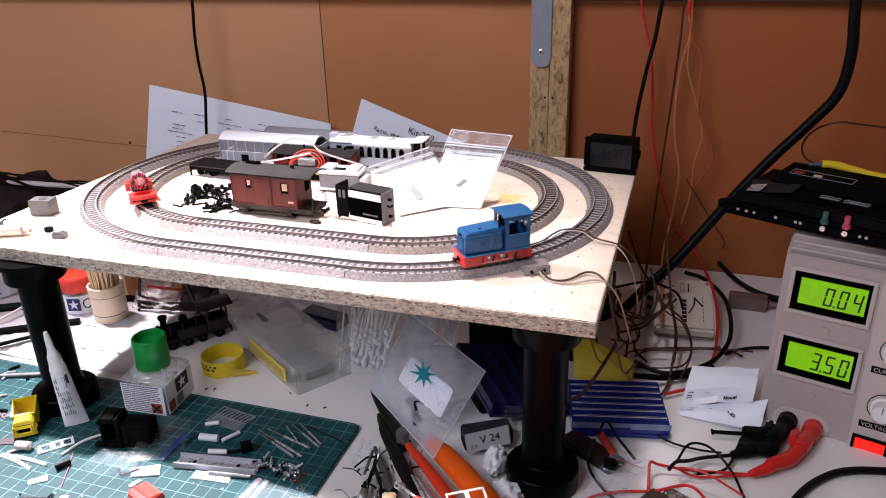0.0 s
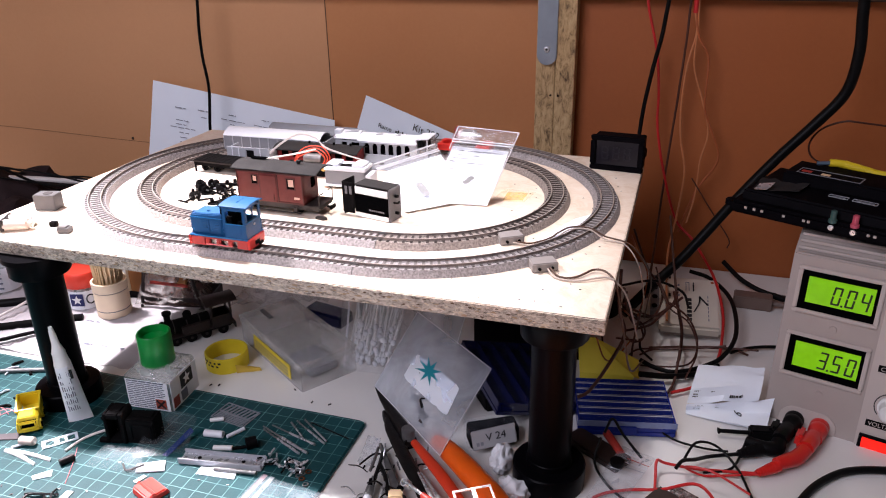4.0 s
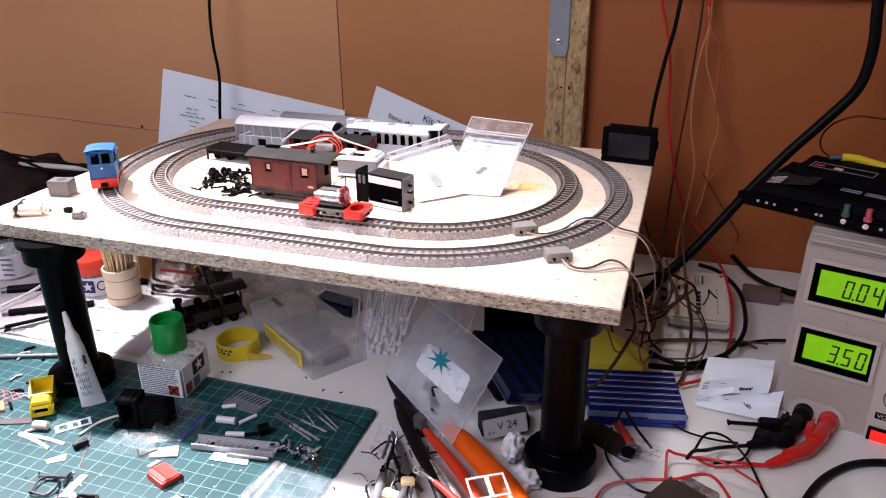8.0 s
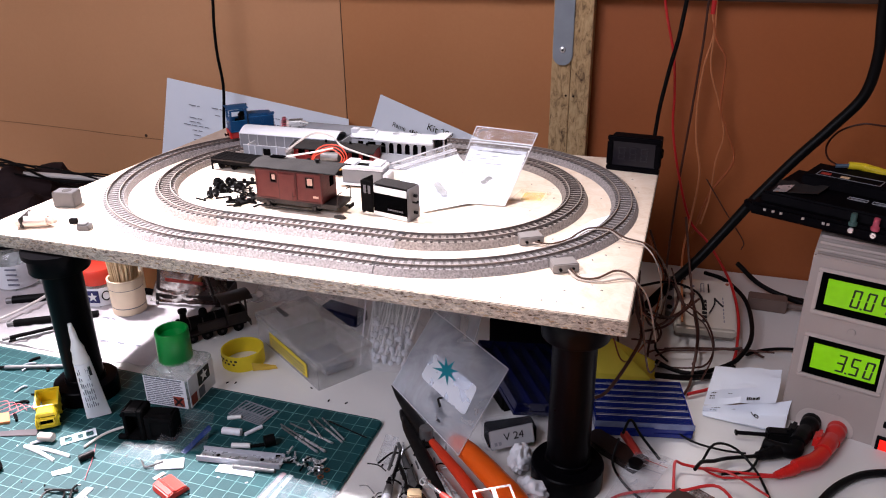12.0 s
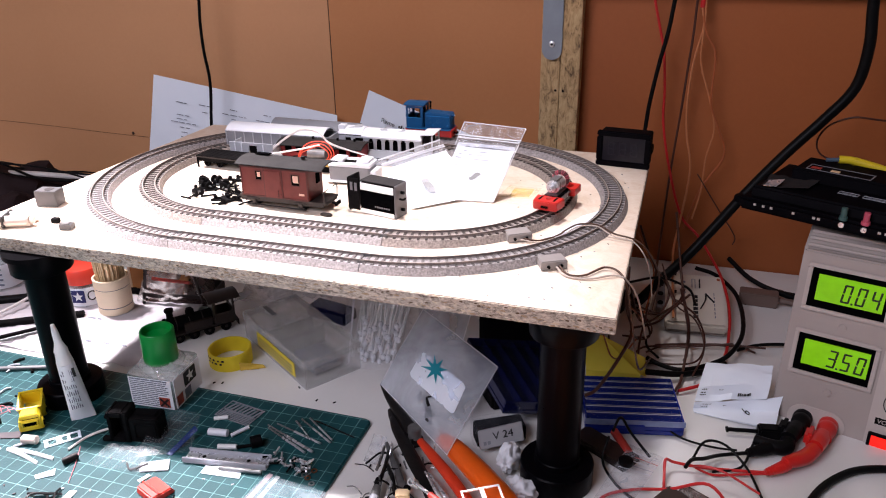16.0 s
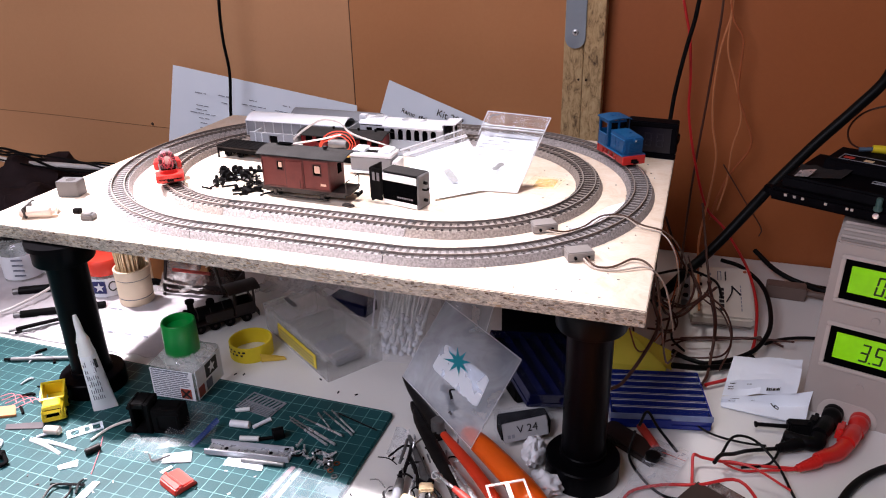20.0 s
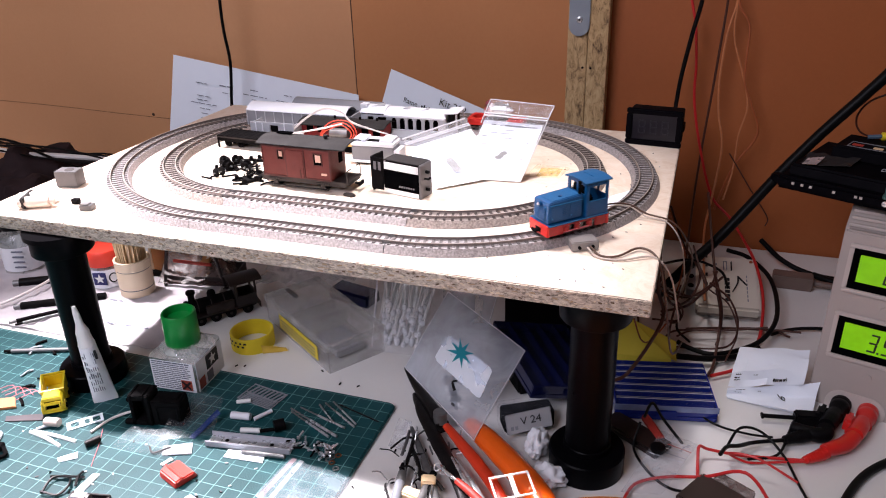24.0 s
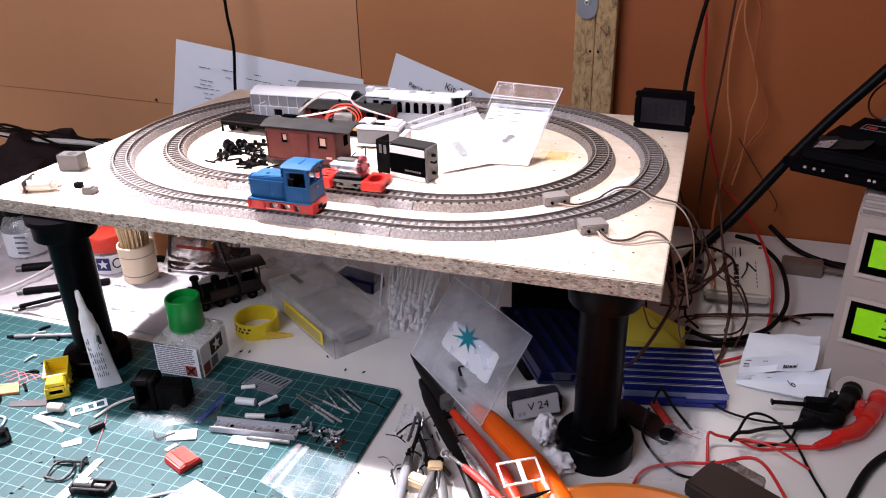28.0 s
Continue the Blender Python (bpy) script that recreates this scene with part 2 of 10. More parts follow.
# ---- mesh building ----
class Shape:
    """One mesh put together from simple solids, then bevelled."""

    def __init__(self):
        self.bm = bmesh.new()

    def _place(self, verts, m):
        if m is not None:
            bmesh.ops.transform(self.bm, matrix=m, verts=verts)
        return self

    def box(self, x0, x1, y0, y1, z0, z1, m=None):
        v = bmesh.ops.create_cube(self.bm, size=1.0)["verts"]
        for a in v:
            a.co = Vector(((x0 + x1) / 2 + a.co.x * (x1 - x0), (y0 + y1) / 2 + a.co.y * (y1 - y0), (z0 + z1) / 2 + a.co.z * (z1 - z0)))
        return self._place(v, m)

    def cyl(self, c, r, h, axis="z", seg=20, r2=None, m=None):
        v = bmesh.ops.create_cone(self.bm, cap_ends=True, segments=seg, radius1=r, radius2=r if r2 is None else r2, depth=h)["verts"]
        turn = {"z": Matrix(), "x": Matrix.Rotation(math.pi / 2, 4, "Y"), "y": Matrix.Rotation(-math.pi / 2, 4, "X")}[axis]
        bmesh.ops.transform(self.bm, matrix=Matrix.Translation(c) @ turn, verts=v)
        return self._place(v, m)

    def ball(self, c, r, m=None, sx=1, sy=1, sz=1, seg=14):
        v = bmesh.ops.create_uvsphere(self.bm, u_segments=seg, v_segments=max(6, seg // 2), radius=r)["verts"]
        bmesh.ops.transform(self.bm, matrix=Matrix.Translation(c) @ Matrix.Diagonal((sx, sy, sz, 1)), verts=v)
        return self._place(v, m)

    def slab(self, pts, z0, z1, m=None):
        """A flat outline given a thickness."""
        lo = [self.bm.verts.new((x, y, z0)) for x, y in pts]
        hi = [self.bm.verts.new((x, y, z1)) for x, y in pts]
        n = len(pts)
        self.bm.faces.new(lo[::-1])
        self.bm.faces.new(hi)
        for i in range(n):
            self.bm.faces.new((lo[i], lo[(i + 1) % n], hi[(i + 1) % n], hi[i]))
        return self._place(lo + hi, m)

    def lathe(self, rings, seg=28, c=(0, 0, 0), m=None, caps=True):
        """rings: (radius, height) from the bottom up."""
        loops = [[self.bm.verts.new((c[0] + r * math.cos(2 * math.pi * i / seg), c[1] + r * math.sin(2 * math.pi * i / seg), c[2] + z)) for i in range(seg)] for r, z in rings]
        for a, b in zip(loops, loops[1:]):
            for i in range(seg):
                self.bm.faces.new((a[i], a[(i + 1) % seg], b[(i + 1) % seg], b[i]))
        if caps:
            self.bm.faces.new(loops[0][::-1])
            self.bm.faces.new(loops[-1])
        return self._place([v for l in loops for v in l], m)

    def tube(self, pts, r, seg=8, smooth=6, flat=1.0):
        """A wire or hose along a curve through pts."""
        p = [Vector(q) for q in pts]
        if smooth > 1 and len(p) > 2:
            ext = [p[0] * 2 - p[1], *p, p[-1] * 2 - p[-2]]
            fine = []
            for i in range(1, len(ext) - 2):
                a, b, c, d = ext[i - 1:i + 3]
                for k in range(smooth):
                    t = k / smooth
                    fine.append(0.5 * ((2 * b) + (c - a) * t + (2 * a - 5 * b + 4 * c - d) * t * t + (3 * b - a - 3 * c + d) * t ** 3))
            p = fine + [p[-1]]
        loops, side = [], None
        for i, q in enumerate(p):
            d = (p[min(i + 1, len(p) - 1)] - p[max(i - 1, 0)]).normalized()
            if side is None:
                side = d.orthogonal().normalized()
            side = (side - d * side.dot(d)).normalized()
            up = d.cross(side)
            loops.append([self.bm.verts.new(q + side * r * math.cos(2 * math.pi * k / seg) + up * r * flat * math.sin(2 * math.pi * k / seg)) for k in range(seg)])
        for a, b in zip(loops, loops[1:]):
            for k in range(seg):
                self.bm.faces.new((a[k], a[(k + 1) % seg], b[(k + 1) % seg], b[k]))
        self.bm.faces.new(loops[0][::-1])
        self.bm.faces.new(loops[-1])
        return self

    def sweep(self, section, path, closed=False):
        """A cross-section (across, up) drawn along flat path points (x, y, heading in radians)."""
        loops = [[self.bm.verts.new((x - math.sin(h) * a, y + math.cos(h) * a, u)) for a, u in section] for x, y, h in path]
        n = len(section)
        for a, b in zip(loops, loops[1:]):
            for k in range(n):
                self.bm.faces.new((a[k], a[(k + 1) % n], b[(k + 1) % n], b[k]))
        self.bm.faces.new(loops[0])
        self.bm.faces.new(loops[-1][::-1])
        return self

    def sheet(self, rows, thick=0.0003):
        """A thin bent sheet through a grid of points."""
        g = [[self.bm.verts.new(p) for p in row] for row in rows]
        faces = [self.bm.faces.new((g[i][j], g[i][j + 1], g[i + 1][j + 1], g[i + 1][j])) for i in range(len(g) - 1) for j in range(len(g[0]) - 1)]
        bmesh.ops.recalc_face_normals(self.bm, faces=faces)
        if thick > 0.0001:
            bmesh.ops.solidify(self.bm, geom=faces, thickness=thick)
        return self

    def mesh(self, name, mat, bevel=0.0, smooth=True, seg=2):
        bmesh.ops.recalc_face_normals(self.bm, faces=self.bm.faces)
        if bevel:
            edges = [e for e in self.bm.edges if len(e.link_faces) == 2 and e.calc_face_angle(0) > 0.6]
            bmesh.ops.bevel(self.bm, geom=edges, offset=bevel, segments=seg, affect="EDGES", clamp_overlap=True)
        for f in self.bm.faces:
            f.smooth = smooth
        for e in self.bm.edges:
            e.smooth = not (len(e.link_faces) == 2 and e.calc_face_angle(0) > 0.65)
        me = bpy.data.meshes.new(name)
        self.bm.to_mesh(me)
        self.bm.free()
        for one in (mat if isinstance(mat, (list, tuple)) else [mat]):
            me.materials.append(one)
        return me


def part(name, shape, mat, parent, label="", bevel=0.0, m=None, smooth=True, seg=2):
    ob = new(name, shape.mesh(name, mat, bevel, smooth, seg) if isinstance(shape, Shape) else shape)
    ob.parent = parent
    ob.visible_shadow = isinstance(mat, list) or mat not in FILMS
    if m is not None:
        ob.matrix_basis = m
    return tagged(ob, label)


def single(name, shape, mat, label, category, group="", kind="", bevel=0.0, m=None, smooth=True, seg=2):
    ob = new(name, shape.mesh(name, mat, bevel, smooth, seg))
    ob.visible_shadow = mat not in FILMS
    if m is not None:
        ob.matrix_basis = m
    return tagged(ob, label, category, group, kind)


def thing(name, label, category, m=None, group="", kind=""):
    ob = new(name)
    ob.empty_display_size = 0.01
    if m is not None:
        ob.matrix_basis = m
    return tagged(ob, label, category, group, kind)


def letters(text, size, mat, parent, m, name="lettering", label="", align="LEFT"):
    """Flat raised characters in the built-in font, as a mesh."""
    cu = bpy.data.curves.new(name, "FONT")
    cu.body, cu.size, cu.extrude, cu.align_x = text, size, 0.00008, align
    tmp = bpy.data.objects.new(name, cu)
    scene.collection.objects.link(tmp)
    me = bpy.data.meshes.new_from_object(tmp.evaluated_get(bpy.context.evaluated_depsgraph_get()))
    bpy.data.objects.remove(tmp)
    bpy.data.curves.remove(cu)
    me.materials.clear()
    me.materials.append(mat)
    return part(name, me, mat, parent, label, m=m)


TOP = 0.139          # face of the layout board
THICK = 0.0105       # of the board
WALL_Y = 0.235

# ---- the setting ----
wall = thing("wall_north", "brown hardboard back wall behind the workbench", "wall", kind="structure")
part("wall_core", Shape().box(-1.7, 1.7, WALL_Y + 0.003, WALL_Y + 0.05, -0.75, 1.65), WALL, wall)
for x0, x1, mt in ((-1.7, -0.1258, WALL), (-0.1246, 0.1295, WALL_MID), (0.1305, 1.7, WALL_RED)):
    part("hardboard_panel", Shape().box(x0, x1, WALL_Y, WALL_Y + 0.003, -0.75, 1.65), mt, wall)
for name, b in (("wall_south", (-1.7, 1.7, -2.25, -2.2, -0.75, 1.65)), ("wall_west", (-1.75, -1.7, -2.2, WALL_Y, -0.75, 1.65)), ("wall_east", (1.7, 1.75, -2.2, WALL_Y, -0.75, 1.65)), ):
    single(name, Shape().box(*b), ROOM, "plain painted room wall", "wall", kind="structure")
single("ceiling", Shape().box(-1.75, 1.75, -2.25, WALL_Y + 0.05, 1.65, 1.7), ROOM, "plain white ceiling", "ceiling", kind="structure")
single("floor", Shape().box(-1.75, 1.75, -2.25, WALL_Y + 0.05, -0.8, -0.75), ROOM, "plain room floor", "floor", kind="structure")

desk = thing("desk", "white laminate workbench top against the wall", "desk")
part("desktop", Shape().box(-1.0, 1.0, -0.5, WALL_Y - 0.002, -0.03, 0.0), DESK, desk, bevel=0.001)
for x in (-0.95, 0.95):
    for y in (-0.45, 0.18):
        part("leg", Shape().box(x - 0.02, x + 0.02, y - 0.02, y + 0.02, -0.75, -0.03), DULL_STEEL, desk, "grey steel leg")

# ---- layout board on its legs ----
board = thing("layout_board", "chipboard panel on black tube legs carrying the model railway", "board")
bs = Shape().slab([(-0.2395, -0.165), (0.2300, -0.1650), (0.2272, 0.145), (-0.2260, 0.145)], TOP - THICK, TOP)
bm_ob = part("panel", bs, [BOARD_EDGE, BOARD_TOP], board, bevel=0.0006)
for f in bm_ob.data.polygons:
    f.material_index = 1 if f.normal.z > 0.9 else 0


def chip(w, h, d, seed):
    """One flake of wood standing out of the sawn edge."""
    r = random.Random(seed)
    pts = [(-w * r.uniform(0.6, 1), -h * r.uniform(0.3, 1)), (w * r.uniform(0.2, 1), -h), (w, h * r.uniform(-0.2, 0.6)), (w * r.uniform(-0.3, 0.5), h), (-w, h * r.uniform(0.0, 0.7))]
    return Shape().slab(pts, -d, d * 0.4, Matrix.Rotation(math.pi / 2, 4, "X"))


CHIP_TONES = [material("chip_" + n, c, 0.85, 0, 0.2, 400, 0.4, 1500) for n, c in (("cream", rgb(226, 210, 184)), ("tan", rgb(176, 150, 120)), ("brown", rgb(104, 82, 62)), ("dark", rgb(52, 42, 34)))]
chip_meshes = [chip(0.0008 + 0.0003 * (k % 4), 0.0003 + 0.00012 * (k % 3), 0.0003, k).mesh("edge_chip", CHIP_TONES[(0, 1, 0, 1, 0, 2, 0, 1)[k % 8]], 0.0, False) for k in range(16)]
chip_rnd = random.Random(19)
for k in range(280):
    x = -0.2385 + 0.4675 * (k + chip_rnd.random()) / 280
    part("edge_chip", chip_meshes[chip_rnd.randrange(16)], None, board, m=pose(x, -0.1651, TOP - 0.0010 - chip_rnd.random() * (THICK - 0.0018), 0, chip_rnd.uniform(-14, 14), 0))


def board_leg(x, y):
    z = TOP - THICK - 0.0003
    part("leg", Shape().lathe([(0.0140, 0.014), (0.0140, z - 0.020), (0.0146, z - 0.019), (0.0146, z - 0.012)], 36, (x, y, 0)), LEG_BLACK, board, "black enamelled tube leg")
    part("mounting_cup", Shape().lathe([(0.0145, z - 0.0172), (0.0205, z - 0.0170), (0.0212, z - 0.0160), (0.0212, z - 0.0040), (0.0240, z - 0.0036), (0.0240, z)], 40, (x, y, 0)), LEG_BLACK, board, "black mounting cup with a round flange")
    part("foot", Shape().lathe([(0.0236, 0.0), (0.0238, 0.0006), (0.0238, 0.0150), (0.0230, 0.0160), (0.0150, 0.0164), (0.0148, 0.0200), (0.0142, 0.0206)], 40, (x, y, 0.0)), LEG_BLACK, board, "round black foot")


LEGS = ((0.1982, -0.1390), (-0.1800, -0.1525), (0.195, 0.112), (-0.190, 0.112))
for x, y in LEGS:
    board_leg(x, y)

# ---- track ----
STRAIGHT = 0.14
R_OUT, R_IN = 0.14, 0.103
IN_OFF = (-0.0017, 0.0052)
RAIL_Z = 0.1462


def oval(s, r, off=(0.0, 0.0)):
    """Place and heading at distance s along an oval, clockwise from above, from the front straight's right end."""
    s %= 2 * STRAIGHT + 2 * math.pi * r
    h = STRAIGHT / 2
    if s < STRAIGHT:
        x, y, a = h - s, -r, math.pi
    elif s < STRAIGHT + math.pi * r:
        q = (s - STRAIGHT) / r
        x, y, a = -h - r * math.sin(q), -r * math.cos(q), math.pi - q
    elif s < 2 * STRAIGHT + math.pi * r:
        x, y, a = -h + s - STRAIGHT - math.pi * r, r, 0.0
    else:
        q = (s - 2 * STRAIGHT - math.pi * r) / r
        x, y, a = h + r * math.sin(q), r * math.cos(q), -q
    return x + off[0], y + off[1], a


bed_cut = [(-0.0102, TOP + 0.0001), (-0.0098, TOP + 0.0010), (-0.0078, TOP + 0.0050), (0.0078, TOP + 0.0050), (0.0098, TOP + 0.0010), (0.0102, TOP + 0.0001)]
tie_mesh = {}
for key, mat_ in (("dark", TIE_DARK), ("grey", TIE_GREY)):
    tie_mesh[key] = Shape().box(-0.00085, 0.00085, -0.0074, 0.0074, 0.0046, 0.0056).mesh("sleeper", mat_, 0.0, False)


def rail_cut(a):
    z = TOP + 0.0056
    return [(a - 0.0006, z), (a - 0.0006, z + 0.0002), (a - 0.0002, z + 0.0004), (a - 0.0002, z + 0.0010), (a - 0.00036, z + 0.0011), (a - 0.00036, RAIL_Z),
            (a + 0.00036, RAIL_Z), (a + 0.00036, z + 0.0011), (a + 0.0002, z + 0.0010), (a + 0.0002, z + 0.0004), (a + 0.0006, z + 0.0002), (a + 0.0006, z)]


joiner_mesh = Shape().box(-0.0022, 0.0022, -0.0008, -0.0004, 0.0056, 0.0067).box(-0.0022, 0.0022, 0.0004, 0.0008, 0.0056, 0.0067).mesh("rail_joiner", DULL_STEEL, 0.0, False)


def track_section(s0, s1, r, off, ties, bed, label):
    ob = thing("track_section", label, "model track", group="track sections of the oval")
    gap = 0.00025
    n = max(2, int((s1 - s0) / 0.006)) if not (s0 % 1 == 0) else 24
    path = [oval(s0 + gap + (s1 - s0 - 2 * gap) * i / n, r, off) for i in range(n + 1)]
    part("roadbed", Shape().sweep(bed_cut, path), bed, ob, "grey moulded ballast", smooth=False)
    for a in (-0.0047, 0.0047):
        rail = part("rail", Shape().sweep(rail_cut(a), path), [RAIL_SIDE, RAIL], ob, "worn nickel silver rail with tarnished sides")
        for f in rail.data.polygons:
            f.material_index = 1 if f.normal.z > 0.9 and f.center.z > RAIL_Z - 0.0003 else 0
    for e in (0, -1):
        x, y, a = path[e]
        for w in (-0.0047, 0.0047):
            part("rail_joiner", joiner_mesh, None, ob, m=pose(x, y, TOP, 0, 0, math.degrees(a)) @ pose(0, w, 0))
    count = round((s1 - s0) / 0.00502)
    for i in range(count):
        x, y, a = oval(s0 + (i + 0.5) * (s1 - s0) / count, r, off)
        part("sleeper", tie_mesh[ties], None, ob, m=pose(x, y, TOP, 0, 0, math.degrees(a)))


for r, off, kinds in ((R_OUT, (0, 0), ("grey", "grey", "grey")), (R_IN, IN_OFF, ("dark", "dark", "dark"))):
    half = math.pi * r
    cuts = [0, STRAIGHT] + [STRAIGHT + half * k / 3 for k in (1, 2, 3)] + [2 * STRAIGHT + half] + [2 * STRAIGHT + half + half * k / 3 for k in (1, 2, 3)]
    for i, (a, b) in enumerate(zip(cuts, cuts[1:])):
        straight = i in (0, 4)
        track_section(a, b, r, off, kinds[0 if straight else 1 if i < 4 else 2], BED if straight else BED_GREY if r == R_OUT else BED_BROWN,
                      ("straight" if straight else "curved") + " narrow-gauge track section with grey ballast bed on the board")

WIRE_PINK = material("pink_wire", rgb(226, 120, 128), 0.5, 0, 0.1, 200, 0.05)

# ---- blue diesel locomotive: +x is forwards, z = 0 on the rails ----
blue_loco = thing("diesel_locomotive", "small bright blue model diesel locomotive with red underframe", "model locomotive")
L2 = 0.0275
# lighter blue paints the highlights that run along the loco's edges
BLUE_LIT = material("blue_paint_lit_edge", rgb(34, 124, 184), 0.4, 0, 0.1, 90, 0.1, 1400)
RED_FRAME = material("dull_red_plastic", rgb(176, 44, 44), 0.5, 0, 0.25, 150, 0.2, 1200)
part("chassis_block", Shape().box(-L2 + 0.003, L2 - 0.003, -0.0042, 0.0042, 0.0018, 0.0082), BLACK_MATT, blue_loco, "dark chassis block", bevel=0.0004)
for sy in (-1, 1):
    y0, y1 = sorted((sy * 0.0092, sy * 0.0114))
    part("side_frame", Shape().box(L2 - 0.0140, L2 - 0.0012, y0, y1, 0.0012, 0.0084).box(-L2 + 0.0012, -L2 + 0.0110, y0, y1, 0.0012, 0.0084)
         .box(-L2 + 0.0110, L2 - 0.0140, y0, y1, 0.0066, 0.0084), RED_FRAME, blue_loco, "red side frame", bevel=0.0004)
    for x in (-0.0105, 0.0005, 0.0105):
        ab = part("axle_box", Shape().box(x - 0.0021, x + 0.0021, y0, y1 + 0.0006 * max(0, sy), 0.0020, 0.0070), RED_FRAME, blue_loco, "red axle box", bevel=0.0005)
        part("axle_end", Shape().cyl((x, sy * 0.0119, 0.0040), 0.0011, 0.0010, "y", 14), RED_SOFT, ab)
    part("side_rod", Shape().box(-0.0125, 0.0125, sy * 0.0121 - 0.0003, sy * 0.0121 + 0.0003, 0.0024, 0.0034), WIRE_PINK, blue_loco, "pale pink side rod", bevel=0.0002)
for sx in (-1, 1):
    bb = part("buffer_beam", Shape().box(sx * L2 - 0.0011, sx * L2 + 0.0011, -0.0118, 0.0118, 0.0010, 0.0092), RED, blue_loco, "red end beam", bevel=0.0004)
    part("coupling_pocket", Shape().box(sx * (L2 + 0.0010) - 0.0004, sx * (L2 + 0.0010) + 0.0004, -0.0034, 0.0034, 0.0026, 0.0060), BLACK_MATT, bb, "black coupling pocket", bevel=0.0002)
    part("coupling", Shape().box(min(sx * L2, sx * (L2 + 0.0052)), max(sx * L2, sx * (L2 + 0.0052)), -0.0010, 0.0010, 0.0034, 0.0046)
         .box(sx * (L2 + 0.0046) - 0.0008, sx * (L2 + 0.0046) + 0.0008, -0.0030, 0.0030, 0.0030, 0.0054), BLACK_MATT, bb, "black coupling loop", bevel=0.0003)
for x in (-0.0155, -0.0050, 0.0060, 0.0150):
    for sy in (-1, 1):
        w = part("wheel", Shape().cyl((x, sy * 0.0052, 0.0042), 0.0042, 0.0018, "y", 22).cyl((x, sy * 0.0046, 0.0042), 0.0047, 0.0005, "y", 22), DULL_STEEL, blue_loco, "dark steel wheel")
        part("hub", Shape().cyl((x, sy * 0.0063, 0.0042), 0.0014, 0.0008, "y", 12), STEEL, w)
part("footplate", Shape().box(-L2, L2, -0.0122, 0.0122, 0.0084, 0.0096), BLUE, blue_loco, bevel=0.0003)
part("footplate_edge", Shape().box(-L2 + 0.0002, L2 - 0.0002, -0.0124, -0.0121, 0.0090, 0.0097).box(-L2 + 0.0002, L2 - 0.0002, 0.0121, 0.0124, 0.0090, 0.0097), BLUE_LIT, blue_loco, "footplate edge with a painted highlight")
# engine hood, its top sloping a little towards the nose
hood_side = [(-0.0045, 0.0096), (L2 - 0.0012, 0.0096), (L2 - 0.0012, 0.0242), (L2 - 0.0030, 0.0252), (-0.0045, 0.0264)]
XZ = Matrix(((1, 0, 0, 0), (0, 0, 1, 0), (0, 1, 0, 0), (0, 0, 0, 1)))   # outline (along, up) drawn across
hood = part("hood", Shape().slab(hood_side, -0.0096, 0.0096, XZ), BLUE, blue_loco, "blue engine hood", bevel=0.0007, seg=2)
part("hood_lid", Shape().slab([(-0.0035, 0.0262), (L2 - 0.0048, 0.0250), (L2 - 0.0048, 0.0256), (-0.0035, 0.0268)], -0.0080, 0.0080, XZ), BLUE_ROOF, hood, "raised hood lid", bevel=0.0003)
for sy in (-1, 1):
    y = sy * 0.0096
    for k, (xa, xb) in enumerate(((-0.0030, 0.0072), (0.0082, L2 - 0.0030))):
        dp = part("side_door", Shape().box(xa, xb, y - 0.0005, y + 0.0005, 0.0106, 0.0222), BLUE, hood, "blue side door", bevel=0.0003)
        for j in range(5):
            part("louvre", Shape().box(xa + 0.0020, xa + 0.0062, y - 0.0009, y + 0.0009, 0.0148 + 0.0013 * j, 0.0154 + 0.0013 * j), BLUE, dp)
        part("door_handle", Shape().box(xb - 0.0016, xb - 0.0010, y - 0.0009, y + 0.0009, 0.0128, 0.0142), BLUE_LIT, dp)
    part("hood_rail", Shape().box(-0.0040, L2 - 0.0020, y - 0.0006, y + 0.0006, 0.0228, 0.0233), BLUE_LIT, hood, "ridge along the hood with a painted highlight")
part("radiator", Shape().box(L2 - 0.0014, L2 - 0.0006, -0.0060, 0.0060, 0.0112, 0.0218), BLUE_ROOF, hood, bevel=0.0003)
for k in range(7):
    part("slat", Shape().box(L2 - 0.0008, L2 - 0.0001, -0.0054, 0.0054, 0.0120 + k * 0.0014, 0.0125 + k * 0.0014), BLUE, hood)
lampb = part("headlamp", Shape().cyl((L2 + 0.0004, 0, 0.0230), 0.0016, 0.0026, "x", 16), BLUE, hood, "small blue lamp housing")
part("lens", Shape().cyl((L2 + 0.0018, 0, 0.0230), 0.0011, 0.0004, "x", 14), STEEL, lampb, "bright lens")
part("exhaust", Shape().lathe([(0.0011, 0), (0.0011, 0.0080), (0.0014, 0.0084), (0.0014, 0.0096)], 14, (-0.0030, 0.0072, 0.0258)), BLACK_MATT, hood, "dark exhaust stack")
part("filler_cap", Shape().cyl((0.0120, 0.0030, 0.0264), 0.0014, 0.0012, "z", 14), BLUE_ROOF, hood)
